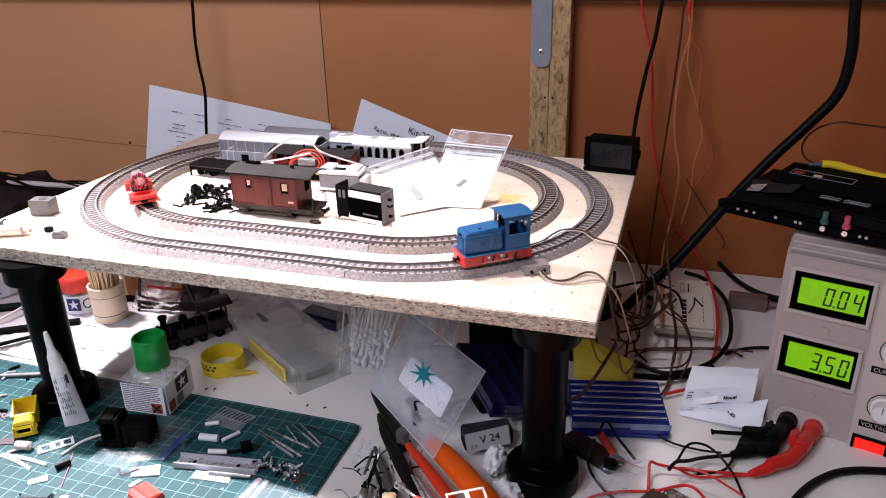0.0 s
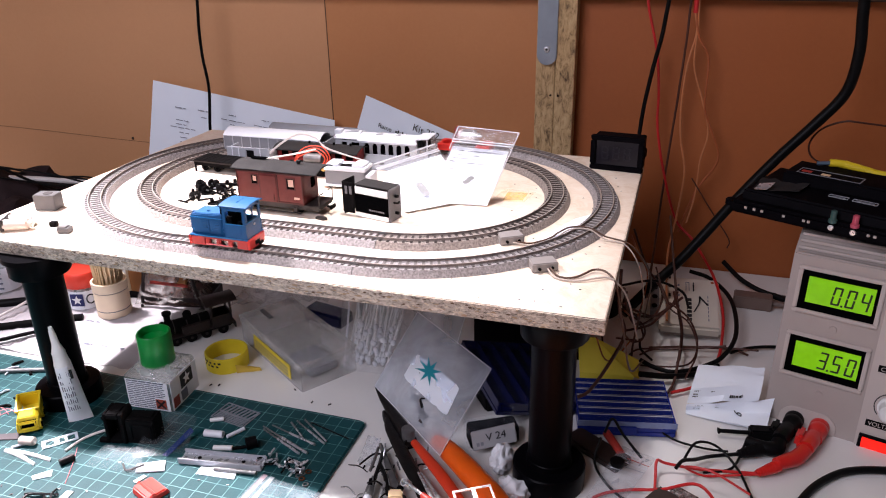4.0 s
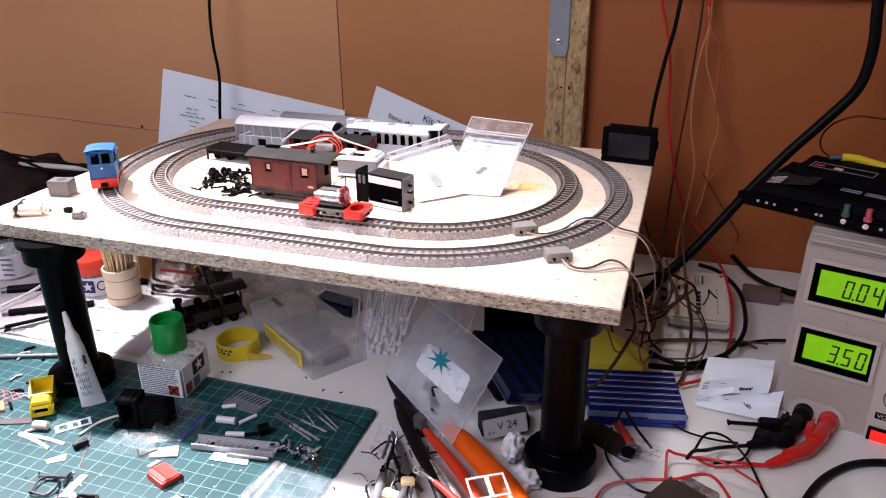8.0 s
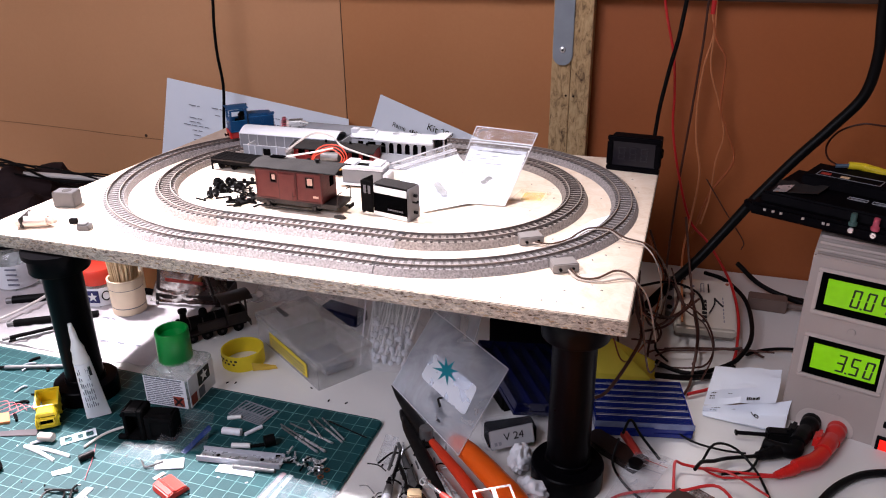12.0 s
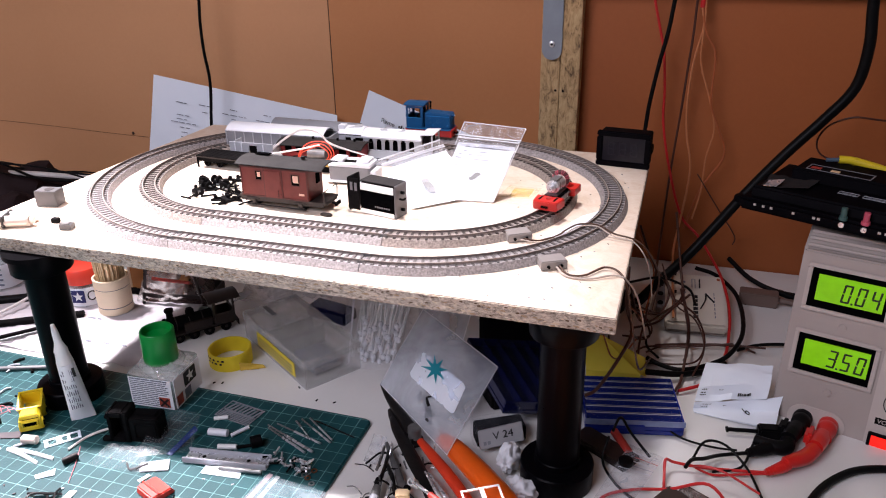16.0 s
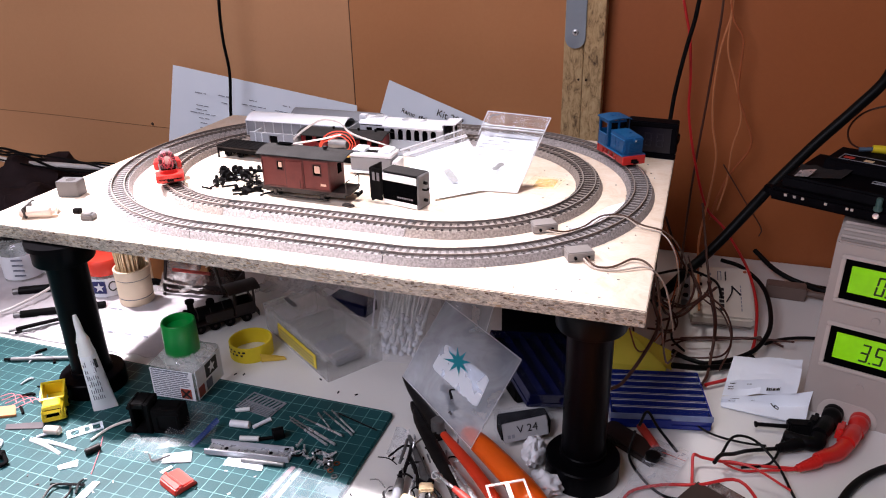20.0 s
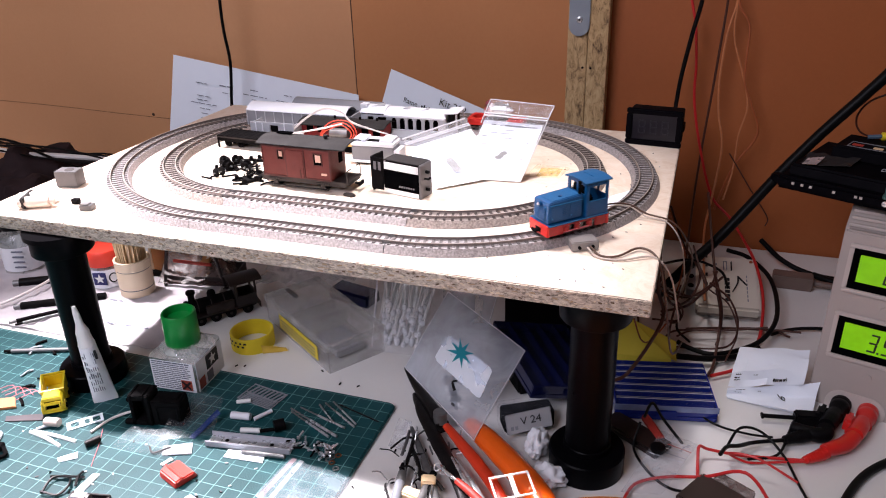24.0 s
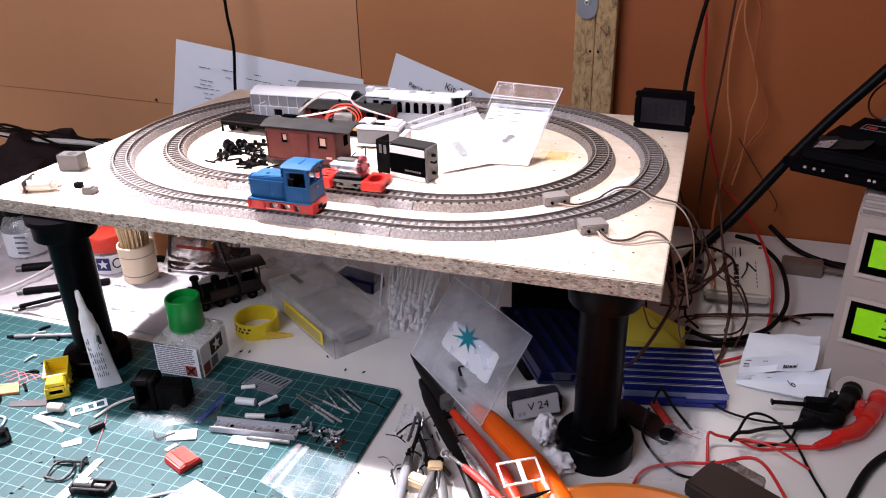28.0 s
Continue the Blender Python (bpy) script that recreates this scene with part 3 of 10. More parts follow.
# open cab
cab = part("cab", Shape().box(-L2 + 0.0005, -0.0062, -0.0118, -0.0108, 0.0096, 0.0208).box(-L2 + 0.0005, -0.0062, 0.0108, 0.0118, 0.0096, 0.0208)
           .box(-L2 + 0.0005, -L2 + 0.0015, -0.0108, 0.0108, 0.0096, 0.0228).box(-0.0072, -0.0062, -0.0108, 0.0108, 0.0096, 0.0256), BLUE, blue_loco, "blue cab with open windows", bevel=0.0002)
for sy in (-1, 1):
    for xa, xb in ((-L2 + 0.0005, -L2 + 0.0032), (-0.0090, -0.0062)):
        part("window_post", Shape().box(xa, xb, sy * 0.0113 - 0.0005, sy * 0.0113 + 0.0005, 0.0208, 0.0332), BLUE, cab, bevel=0.0002)
    part("window_rail", Shape().box(-L2 + 0.0032, -0.0090, sy * 0.0113 - 0.0005, sy * 0.0113 + 0.0005, 0.0312, 0.0332), BLUE, cab, bevel=0.0002)
    part("window_sill", Shape().box(-L2 + 0.0028, -0.0086, sy * 0.0116 - 0.0005, sy * 0.0116 + 0.0005, 0.0204, 0.0209), BLUE_LIT, cab, "sill with a painted highlight")
    part("grab_rail", Shape().tube([(-0.0072, sy * 0.0118, 0.011), (-0.0072, sy * 0.0126, 0.0122), (-0.0072, sy * 0.0126, 0.0190), (-0.0072, sy * 0.0118, 0.0202)], 0.00025, 6, 3), BLUE, cab)
    part("cab_door", Shape().box(-L2 + 0.0050, -0.0110, sy * 0.0118 - 0.0002, sy * 0.0118 + 0.0002, 0.0104, 0.0198), BLUE, cab, bevel=0.0002)
for xa in (-L2 + 0.0005, -0.0072):
    for y0, y1 in ((-0.0108, -0.0086), (-0.0010, 0.0010), (0.0086, 0.0108)):
        part("window_post", Shape().box(xa, xa + 0.001, y0, y1, 0.0228, 0.0338), BLUE, cab, bevel=0.0002)
    part("window_rail", Shape().box(xa, xa + 0.001, -0.0108, 0.0108, 0.0318, 0.0338), BLUE, cab, bevel=0.0002)
part("rear_ledge", Shape().box(-L2 - 0.0002, -L2 + 0.0006, -0.0112, 0.0112, 0.0216, 0.0222), BLUE_LIT, cab, "ledge under the rear windows with a painted highlight")
part("rear_lamp", Shape().cyl((-L2, 0, 0.0185), 0.0009, 0.0012, "x", 12), STEEL, cab, "small bright lamp")
# black block added so the cab windows look into shade
part("cab_dark_block", Shape().box(-0.0130, -0.0074, -0.0100, 0.0100, 0.0096, 0.0250).box(-0.0120, -0.0076, -0.0070, 0.0060, 0.0250, 0.0305).cyl((-0.0165, 0.003, 0.0150), 0.0022, 0.0110, "z", 14), BLACK_MATT, cab, "black block darkening the cab interior", bevel=0.0006)
arch = [(-0.0128 + 0.0256 * i / 10, 0.0338 + 0.0014 * (1 - ((i - 5) / 5) ** 2)) for i in range(11)]
roof_pts = arch + [(x, z + 0.0010) for x, z in arch[::-1]]
roof = part("roof", Shape().slab(roof_pts, -0.0128, 0.0128, Matrix.Translation((-0.0168, 0, 0)) @ Matrix(((0, 0, 1, 0), (1, 0, 0, 0), (0, 1, 0, 0), (0, 0, 0, 1)))), BLUE_ROOF, blue_loco, "arched blue cab roof", bevel=0.0002)
part("roof_rib", Shape().box(-0.0172, -0.0164, -0.0050, 0.0050, 0.0360, 0.0364), BLUE_ROOF, roof)

blue_loco.scale = (0.81, 0.82, 0.88)

# ---- red bare locomotive chassis with its motor ----
MOTOR_CAP = material("motor_cap", rgb(226, 206, 204), 0.5, 0, 0.1, 200, 0.05)
BRASS = material("brass", rgb(190, 160, 96), 0.35, 1.0, 0.2, 200, 0.1)
COIL_DARK = material("coil_brown", rgb(92, 40, 44), 0.5, 0, 0.2, 200, 0.1)
COIL_PINK = material("coil_pink", rgb(196, 84, 104), 0.45, 0, 0.15, 200, 0.1)
red_chassis = thing("locomotive_chassis", "bare model locomotive chassis with red ends and exposed motor", "model locomotive")
part("frame_block", Shape().box(-0.013, 0.013, -0.0042, 0.0042, 0.003, 0.0086).box(-0.0115, 0.0115, -0.0062, 0.0062, 0.0074, 0.0096), BLACK_MATT, red_chassis, "black gearbox frame", bevel=0.0004)
for sy in (-1, 1):
    part("side_plate", Shape().slab([(-0.0125, 0.0064), (-0.0125, 0.0082), (0.0125, 0.0082), (0.0125, 0.0064), (0.0042, 0.0060), (0.0030, 0.0030), (-0.0030, 0.0030), (-0.0042, 0.0060)], sy * 0.0072 - 0.0004, sy * 0.0072 + 0.0004, XZ), DULL_STEEL, red_chassis, "grey metal side plate", bevel=0.0002)
    for x in (-0.0085, 0.0085):
        w = part("wheel", Shape().cyl((x, sy * 0.0053, 0.0042), 0.0042, 0.0016, "y", 22).cyl((x, sy * 0.0047, 0.0042), 0.0047, 0.0005, "y", 22), BLACK_MATT, red_chassis, "blackened wheel")
        part("tread", Shape().lathe([(0.0039, -0.0001), (0.0043, 0.0), (0.0043, 0.0010), (0.0039, 0.0011)], 22, (0, 0, 0), pose(x, sy * 0.0058, 0.0042, 90 * sy, 0, 0), caps=False), STEEL, w, "bright tread")
        part("axle_end", Shape().cyl((x, sy * 0.0063, 0.0042), 0.0010, 0.0008, "y", 12), STEEL, w)
    part("coupling_rod", Shape().box(-0.0095, 0.0095, sy * 0.0078 - 0.0002, sy * 0.0078 + 0.0002, 0.0030, 0.0040), DULL_STEEL, red_chassis, "thin steel rod")


def pierced(x0, x1, hw, cx, rx, ry, z0, z1, n=32):
    """A plate with an oval hole through it."""
    s = Shape()
    rings = []
    for z in (z0, z1):
        inner = [s.bm.verts.new((cx + rx * math.cos(2 * math.pi * k / n), ry * math.sin(2 * math.pi * k / n), z)) for k in range(n)]
        outer = []
        for k in range(n):
            c, d = math.cos(2 * math.pi * k / n), math.sin(2 * math.pi * k / n)
            f = min(((x1 - cx) / c if c > 0 else (x0 - cx) / c) if abs(c) > 1e-6 else 9, hw / abs(d) if abs(d) > 1e-6 else 9)
            outer.append(s.bm.verts.new((cx + f * c, f * d, z)))
        rings.append((inner, outer))
    (i0, o0), (i1, o1) = rings
    for k in range(n):
        j = (k + 1) % n
        s.bm.faces.new((i0[k], o0[k], o0[j], i0[j]))
        s.bm.faces.new((i1[k], i1[j], o1[j], o1[k]))
        s.bm.faces.new((i0[k], i0[j], i1[j], i1[k]))
        s.bm.faces.new((o0[k], o1[k], o1[j], o0[j]))
    return s


rear_frame = part("end_frame", pierced(-0.0285, -0.0120, 0.0112, -0.0200, 0.0055, 0.0072, 0.0030, 0.0090), RED, red_chassis, "bright red end frame with an open hole", bevel=0.0004)
part("hole_floor", Shape().box(-0.0260, -0.0145, -0.0074, 0.0074, 0.0022, 0.0034), COIL_DARK, rear_frame, "brown floor of the hole")
part("slot", Shape().box(-0.0288, -0.0283, -0.0090, 0.0090, 0.0052, 0.0060), BLACK_MATT, rear_frame, "dark slot")
part("coupling_pocket", Shape().box(-0.0292, -0.0284, -0.0026, 0.0026, 0.0036, 0.0058), BLACK_MATT, rear_frame, "dark coupling pocket", bevel=0.0002)
front = part("front_block", Shape().slab([(0.0125, -0.0115), (0.0268, -0.0098), (0.0275, -0.0085), (0.0275, 0.0085), (0.0268, 0.0098), (0.0125, 0.0115)], 0.0024, 0.0094), RED, red_chassis, "bright red front block", bevel=0.0007)
part("coupling_pocket", Shape().box(0.0272, 0.0279, -0.0030, 0.0030, 0.0042, 0.0062), BLACK_MATT, front, "dark slot in the nose", bevel=0.0003)
for y in (-0.0060, 0.0060):
    part("top_slot", Shape().box(0.0150, 0.0235, y - 0.0008, y + 0.0008, 0.0093, 0.0096), BLACK_MATT, front, "dark slot")
part("screw_boss", Shape().cyl((0.0195, 0, 0.0098), 0.0018, 0.0010, "z", 16), RED_SOFT, front)
part("cradle", Shape().box(-0.0100, 0.0120, -0.0048, 0.0048, 0.0092, 0.0112), DULL_STEEL, red_chassis, "grey motor cradle", bevel=0.0004)
mot = part("motor", Shape().cyl((0.0030, 0, 0.0158), 0.0054, 0.0150, "x", 30), STEEL, red_chassis, "bright steel can motor", bevel=0.0005)
part("flat", Shape().box(-0.0040, 0.0100, -0.0030, 0.0030, 0.0206, 0.0213), DULL_STEEL, mot)
part("bearing", Shape().cyl((0.0120, 0, 0.0158), 0.0036, 0.0036, "x", 20).cyl((0.0148, 0, 0.0158), 0.0020, 0.0030, "x", 16), STEEL, mot, "bright end bearing", bevel=0.0003)
part("end_cap", Shape().cyl((-0.0058, 0, 0.0158), 0.0052, 0.0028, "x", 24), MOTOR_CAP, mot, "pale plastic motor cap", bevel=0.0003)
coil = part("coil", Shape().tube([(-0.0092, 0.0052 * math.cos(k * math.pi / 10), 0.0170 + 0.0052 * math.sin(k * math.pi / 10)) for k in range(21)], 0.0017, 10, 2), COIL_DARK, red_chassis, "brown wound ring behind the motor")
for k in range(22):
    a = k * math.pi / 11
    c, d = math.cos(a), math.sin(a)
    part("turn", Shape().tube([(-0.0092 + 0.0021 * math.cos(b), (0.0052 + 0.0021 * math.sin(b)) * c, 0.0170 + (0.0052 + 0.0021 * math.sin(b)) * d) for b in [j * math.pi / 4 for j in range(9)]], 0.00036, 5, 2), COIL_PINK if k % 3 else COIL_DARK, coil)
for k in range(5):
    a = k * 1.25
    part("wire", Shape().tube([(-0.0068, 0.0030 * math.cos(a), 0.0160 + 0.003 * math.sin(a)), (-0.0100 - 0.0012 * math.sin(a), 0.0050 * math.cos(a), 0.0200), (-0.0128, 0.0040 * math.sin(a + 0.6), 0.0150 + 0.003 * math.cos(a)), (-0.0110, 0.0030 * math.cos(a), 0.0096)], 0.00036, 6, 5), WIRE_PINK, red_chassis, "thin pink wire")
part("disc", Shape().cyl((-0.0112, 0, 0.0170), 0.0034, 0.0012, "x", 20), MOTOR_CAP, red_chassis, "pale round end inside the coil", bevel=0.0002)

red_chassis.scale = (0.89, 0.92, 0.95)

# ---- wall batten strip with steel bracket ----
strip = thing("wall_upright", "pair of raw chipboard strips fixed upright on the wall", "batten")
SY = WALL_Y - 0.017
part("strip", Shape().box(0.1105, 0.1296, SY, WALL_Y - 0.001, 0.001, 0.62), STRIP, strip, bevel=0.0005)
part("strip", Shape().box(0.1303, 0.1492, SY - 0.0012, WALL_Y - 0.001, 0.001, 0.62), STRIP, strip, bevel=0.0005)
part("nail_hole", Shape().cyl((0.1262, SY - 0.0002, 0.178), 0.0011, 0.0012, "y", 10), BLACK_MATT, strip)
part("nail_hole", Shape().cyl((0.1340, SY - 0.0014, 0.178), 0.0011, 0.0012, "y", 10), BLACK_MATT, strip)
br_pts = [(0.1118 + 0.0098 + 0.0098 * math.cos(math.radians(a)), 0.2180 + 0.0098 * math.sin(math.radians(a))) for a in range(180, 361, 15)]
bracket = thing("shelf_bracket", "zinc-plated flat steel bracket screwed to the chipboard strip", "bracket")
part("plate", Shape().slab([(0.1118, 0.62), *br_pts, (0.1314, 0.62)], 0.0, 0.0022, Matrix(((1, 0, 0, 0), (0, 0, -1, SY - 0.0013), (0, 1, 0, 0), (0, 0, 0, 1)))), ZINC, bracket, bevel=0.0004)
scr = part("screw", Shape().lathe([(0.0031, 0), (0.0028, 0.0008), (0.0016, 0.0014)], 20, (0, 0, 0), pose(0.1216, SY - 0.0035, 0.2235, 90, 0, 0)), STEEL, bracket, "countersunk cross-head screw")
part("cross_slot", Shape().box(-0.0013, 0.0013, -0.0004, 0.0004, 0, 0.0004, pose(0.1216, SY - 0.0048, 0.2235, 90, 0, 0)).box(-0.0004, 0.0004, -0.0013, 0.0013, 0, 0.0004, pose(0.1216, SY - 0.0048, 0.2235, 90, 0, 0)), BLACK_MATT, scr)
TOP_STRIP_Z = 0.2712
# dark projecting strip drawn along the top of the wall
single("wall_top_strip", Shape().box(-1.0, 1.0, WALL_Y - 0.014, WALL_Y - 0.001, TOP_STRIP_Z, 0.40), WALL_DARK, "dark strip across the wall above the bench", "trim", kind="structure", bevel=0.001)

# ---- cutting mat ----
MAT = material("green_mat", rgb(12, 70, 75), 0.5, 0, 0.3, 30, 0.3, 900, spec=0.36)


def mat_lines(m):
    """Printed one-centimetre lines."""
    nt = m.node_tree
    p = nt.nodes["Principled BSDF"]
    old = p.inputs["Base Color"].links[0].from_socket
    tc = nt.nodes.new("ShaderNodeTexCoord")
    sp = nt.nodes.new("ShaderNodeSeparateXYZ")
    nt.links.new(tc.outputs["Object"], sp.inputs[0])
    outs = []
    for k in (0, 1):
        mul = nt.nodes.new("ShaderNodeMath")
        mul.operation = "MULTIPLY_ADD"
        mul.inputs[1].default_value, mul.inputs[2].default_value = 100.0, 0.5
        fr = nt.nodes.new("ShaderNodeMath")
        fr.operation = "FRACT"
        sub = nt.nodes.new("ShaderNodeMath")
        sub.operation, sub.inputs[1].default_value = "SUBTRACT", 0.5
        ab = nt.nodes.new("ShaderNodeMath")
        ab.operation = "ABSOLUTE"
        lt = nt.nodes.new("ShaderNodeMath")
        lt.operation, lt.inputs[1].default_value = "LESS_THAN", 0.027
        nt.links.new(sp.outputs[k], mul.inputs[0])
        for a, b in ((mul, fr), (fr, sub), (sub, ab), (ab, lt)):
            nt.links.new(a.outputs[0], b.inputs[0])
        outs.append(lt)
    mx = nt.nodes.new("ShaderNodeMath")
    mx.operation = "MAXIMUM"
    nt.links.new(outs[0].outputs[0], mx.inputs[0])
    nt.links.new(outs[1].outputs[0], mx.inputs[1])
    # worn ink
    nz = nt.nodes.new("ShaderNodeTexNoise")
    nz.inputs["Scale"].default_value = 45
    nt.links.new(tc.outputs["Object"], nz.inputs["Vector"])
    k = nt.nodes.new("ShaderNodeMath")
    k.operation = "MULTIPLY"
    wr = nt.nodes.new("ShaderNodeMapRange")
    wr.inputs["From Min"].default_value, wr.inputs["From Max"].default_value, wr.inputs["To Min"].default_value, wr.inputs["To Max"].default_value = 0.3, 0.6, 0.25, 0.75
    nt.links.new(nz.outputs[0], wr.inputs["Value"])
    nt.links.new(mx.outputs[0], k.inputs[0])
    nt.links.new(wr.outputs[0], k.inputs[1])
    mix = nt.nodes.new("ShaderNodeMix")
    mix.data_type = "RGBA"
    mix.inputs["B"].default_value = (*rgb(118, 164, 162), 1)
    nt.links.new(k.outputs[0], mix.inputs["Factor"])
    nt.links.new(old, mix.inputs["A"])
    nt.links.new(mix.outputs["Result"], p.inputs["Base Color"])


mat_lines(MAT)
mat_outline = [(-0.390, -0.41), (0.0585, -0.41)] + [(0.0525 + 0.006 * math.cos(math.radians(a)), -0.1235 + 0.006 * math.sin(math.radians(a))) for a in range(0, 91, 15)] + [(-0.390, -0.1175)]
single("cutting_mat", Shape().slab(mat_outline, 0.0002, 0.003), MAT, "green cutting mat with a pale centimetre grid on the bench", "cutting mat", bevel=0.001)

# ---- bench power supply ----
PSU_M = pose(0.3491, -0.0111, 0.115, 0, 0, -16) @ pose(0, 0, 0, -7, 0, 0)


power = thing("bench_power_supply", "light grey bench power supply with two green displays", "power supply", m=PSU_M)
Rb = Matrix.Rotation(math.pi / 2, 4, "X")


def face(pts, z0, z1):
    """An outline on the panel with a thickness out of it."""
    return Shape().slab(pts, z0, z1, Rb)


def rect(x0, x1, y0, y1):
    return [(x0, y0), (x1, y0), (x1, y1), (x0, y1)]


def frame_shape(x0, x1, y0, y1, w, z0, z1):
    s = Shape()
    for q in (rect(x0, x1, y0, y0 + w), rect(x0, x1, y1 - w, y1), rect(x0, x0 + w, y0 + w, y1 - w), rect(x1 - w, x1, y0 + w, y1 - w)):
        s.slab(q, z0, z1, Rb)
    return s


part("case", Shape().slab([(0.006, -0.1285), (0.006, 0.012), (0.022, 0.026), (0.20, 0.026), (0.20, -0.1085)], -0.009, 0.158, Matrix(((0, 0, 1, 0), (1, 0, 0, 0), (0, 1, 0, 0), (0, 0, 0, 1)))), PSU_CASE, power, bevel=0.002)
part("front_panel", face(rect(-0.0075, 0.1565, -0.1275, 0.0125), -0.006, 0.0), PSU_CASE, power, "matt grey front panel", bevel=0.0012)
for k, zz in enumerate((0.0155, 0.0195, 0.0232)):
    part("vent_rib", Shape().box(-0.0072, 0.156, 0.006 + 0.0045 * k, 0.0105 + 0.0045 * k, zz - 0.002, zz), PSU_TRIM, power, "moulded rib", bevel=0.0006)
part("panel_step", face(rect(0.0535, 0.1540, -0.1230, 0.0085), 0.0, 0.0009), PSU_TRIM, power, "raised control panel", bevel=0.0004)
for y1, txt in ((0.0016, "0.04"), (-0.0470, "3.50")):
    y0 = y1 - 0.0285
    part("display_bezel", frame_shape(-0.0028, 0.0512, y0 - 0.0028, y1 + 0.0028, 0.0028, 0.0, 0.0022), PSU_TRIM, power, "pale raised bezel", bevel=0.0006)
    part("display_surround", face(rect(0.0, 0.0485, y0, y1), 0.0001, 0.0006), BLACK_GLOSS, power, "black display surround")
    part("display_glass", face(rect(0.0045, 0.0462, y0 + 0.0055, y1 - 0.0042), 0.0006, 0.0011), LCD, power, "lit yellow-green display")
    # seven-segment figures
    segs = {"0": "abcdef", "3": "abgcd", "4": "fgbc", "5": "afgcd"}
    w, hgt, th = 0.0056, 0.0132, 0.0013
    x = 0.0202
    for ch in txt:
        base = y0 + 0.0073
        if ch == ".":
            part("decimal_point", face(rect(x - 0.0022, x - 0.0008, base - 0.0003, base + 0.0011), 0.0011, 0.00125), LCD_INK, power)
            continue
        for sg in segs[ch]:
            xa, xb, ya, yb = {"a": (0.0004, w - 0.0004, hgt - th, hgt), "g": (0.0004, w - 0.0004, hgt / 2 - th / 2, hgt / 2 + th / 2), "d": (0.0004, w - 0.0004, 0, th),
                              "f": (0, th, hgt / 2 + 0.0004, hgt - 0.0004), "b": (w - th, w, hgt / 2 + 0.0004, hgt - 0.0004),
                              "e": (0, th, 0.0004, hgt / 2 - 0.0004), "c": (w - th, w, 0.0004, hgt / 2 - 0.0004)}[sg]
            q = [(x + xa + ya * 0.1, base + ya), (x + xb + ya * 0.1, base + ya), (x + xb + yb * 0.1, base + yb), (x + xa + yb * 0.1, base + yb)]
            part("display_segment", face(q, 0.0011, 0.00125), LCD_INK, power)
        x += 0.0088
for y in (-0.0375, -0.0875):
    part("panel_dimple", Shape().lathe([(0.0026, 0), (0.0024, 0.0008)], 20, (0, 0, 0), Matrix.Translation((0.0255, 0, y)) @ Rb), PSU_CASE, power)
part("socket_plate", Shape().slab([(0.022 + 0.0105 * math.cos(a) + (0.0085 if math.cos(a) > 0 else -0.0085), -0.1118 + 0.0105 * math.sin(a)) for a in [2 * math.pi * i / 40 for i in range(40)]], 0.0, 0.0011, Rb), PSU_TRIM, power, "rounded socket plate", bevel=0.0003)
SOCK_RED = material("red_socket", rgb(206, 34, 30), 0.3, 0, 0.12, 100, 0.05, 900)
for x, mt in ((0.0138, BLACK), (0.0308, SOCK_RED)):
    part("socket", Shape().lathe([(0.0066, 0.001), (0.0066, 0.006), (0.0056, 0.008), (0.0036, 0.008)], 28, (0, 0, 0), Matrix.Translation((x, 0, -0.1110)) @ Rb), mt, power, "black terminal" if mt is BLACK else "red terminal", bevel=0.0003)
LAMP_RED = material("lit_red_rocker", rgb(230, 30, 18), 0.25, 0, 0.5, 160, 0.0, 300, emit=1.2)
part("switch_frame", frame_shape(0.0555, 0.0785, -0.1245, -0.1060, 0.0022, 0.0009, 0.003), BLACK, power, "black switch frame", bevel=0.0004)
part("rocker_switch", face(rect(0.0577, 0.0763, -0.1223, -0.1082), 0.0009, 0.0024), LAMP_RED, power, "glowing red rocker switch", bevel=0.0005)
for y, txt in ((-0.0445, "CURRENT"), (-0.0855, "VOLTAGE")):
    kn = part("knob", Shape().lathe([(0.0080, 0.001), (0.0080, 0.003), (0.0066, 0.0035), (0.0062, 0.013), (0.0052, 0.014)], 28, (0, 0, 0), Matrix.Translation((0.0700, 0, y + 0.003)) @ Rb), WHITE, power, "white rotary knob")
    part("pointer_line", Shape().box(-0.0004, 0.0004, 0.001, 0.006, 0.0138, 0.0142, Matrix.Translation((0.0700, 0, y + 0.003)) @ Rb), INK, kn)
    part("name_plate", face(rect(0.0575, 0.0825, y - 0.0142, y - 0.0092), 0.0009, 0.0012), BLACK, power, "black name strip", bevel=0.0002)
    letters(txt, 0.0042, PSU_TRIM, power, Matrix.Translation((0.0590, -0.00125, y - 0.0132)) @ Rb)
    part("dial_mark", Shape().tube([(0.0700 + 0.0098 * math.cos(a), -0.0011, y + 0.003 + 0.0098 * math.sin(a)) for a in [math.radians(d) for d in range(60, 240, 15)]], 0.00035, 5, 2), INK_BLACK, power)
part("side_window", face(rect(0.0610, 0.150, -0.0250, 0.0010), 0.0009, 0.0014), SMOKED, power, "dark label panel", bevel=0.0003)
for x in (0.004, 0.145):
    part("foot", Shape().box(x - 0.006, x + 0.006, 0.012, 0.030, -0.131, -0.1255), BLACK_MATT, power)

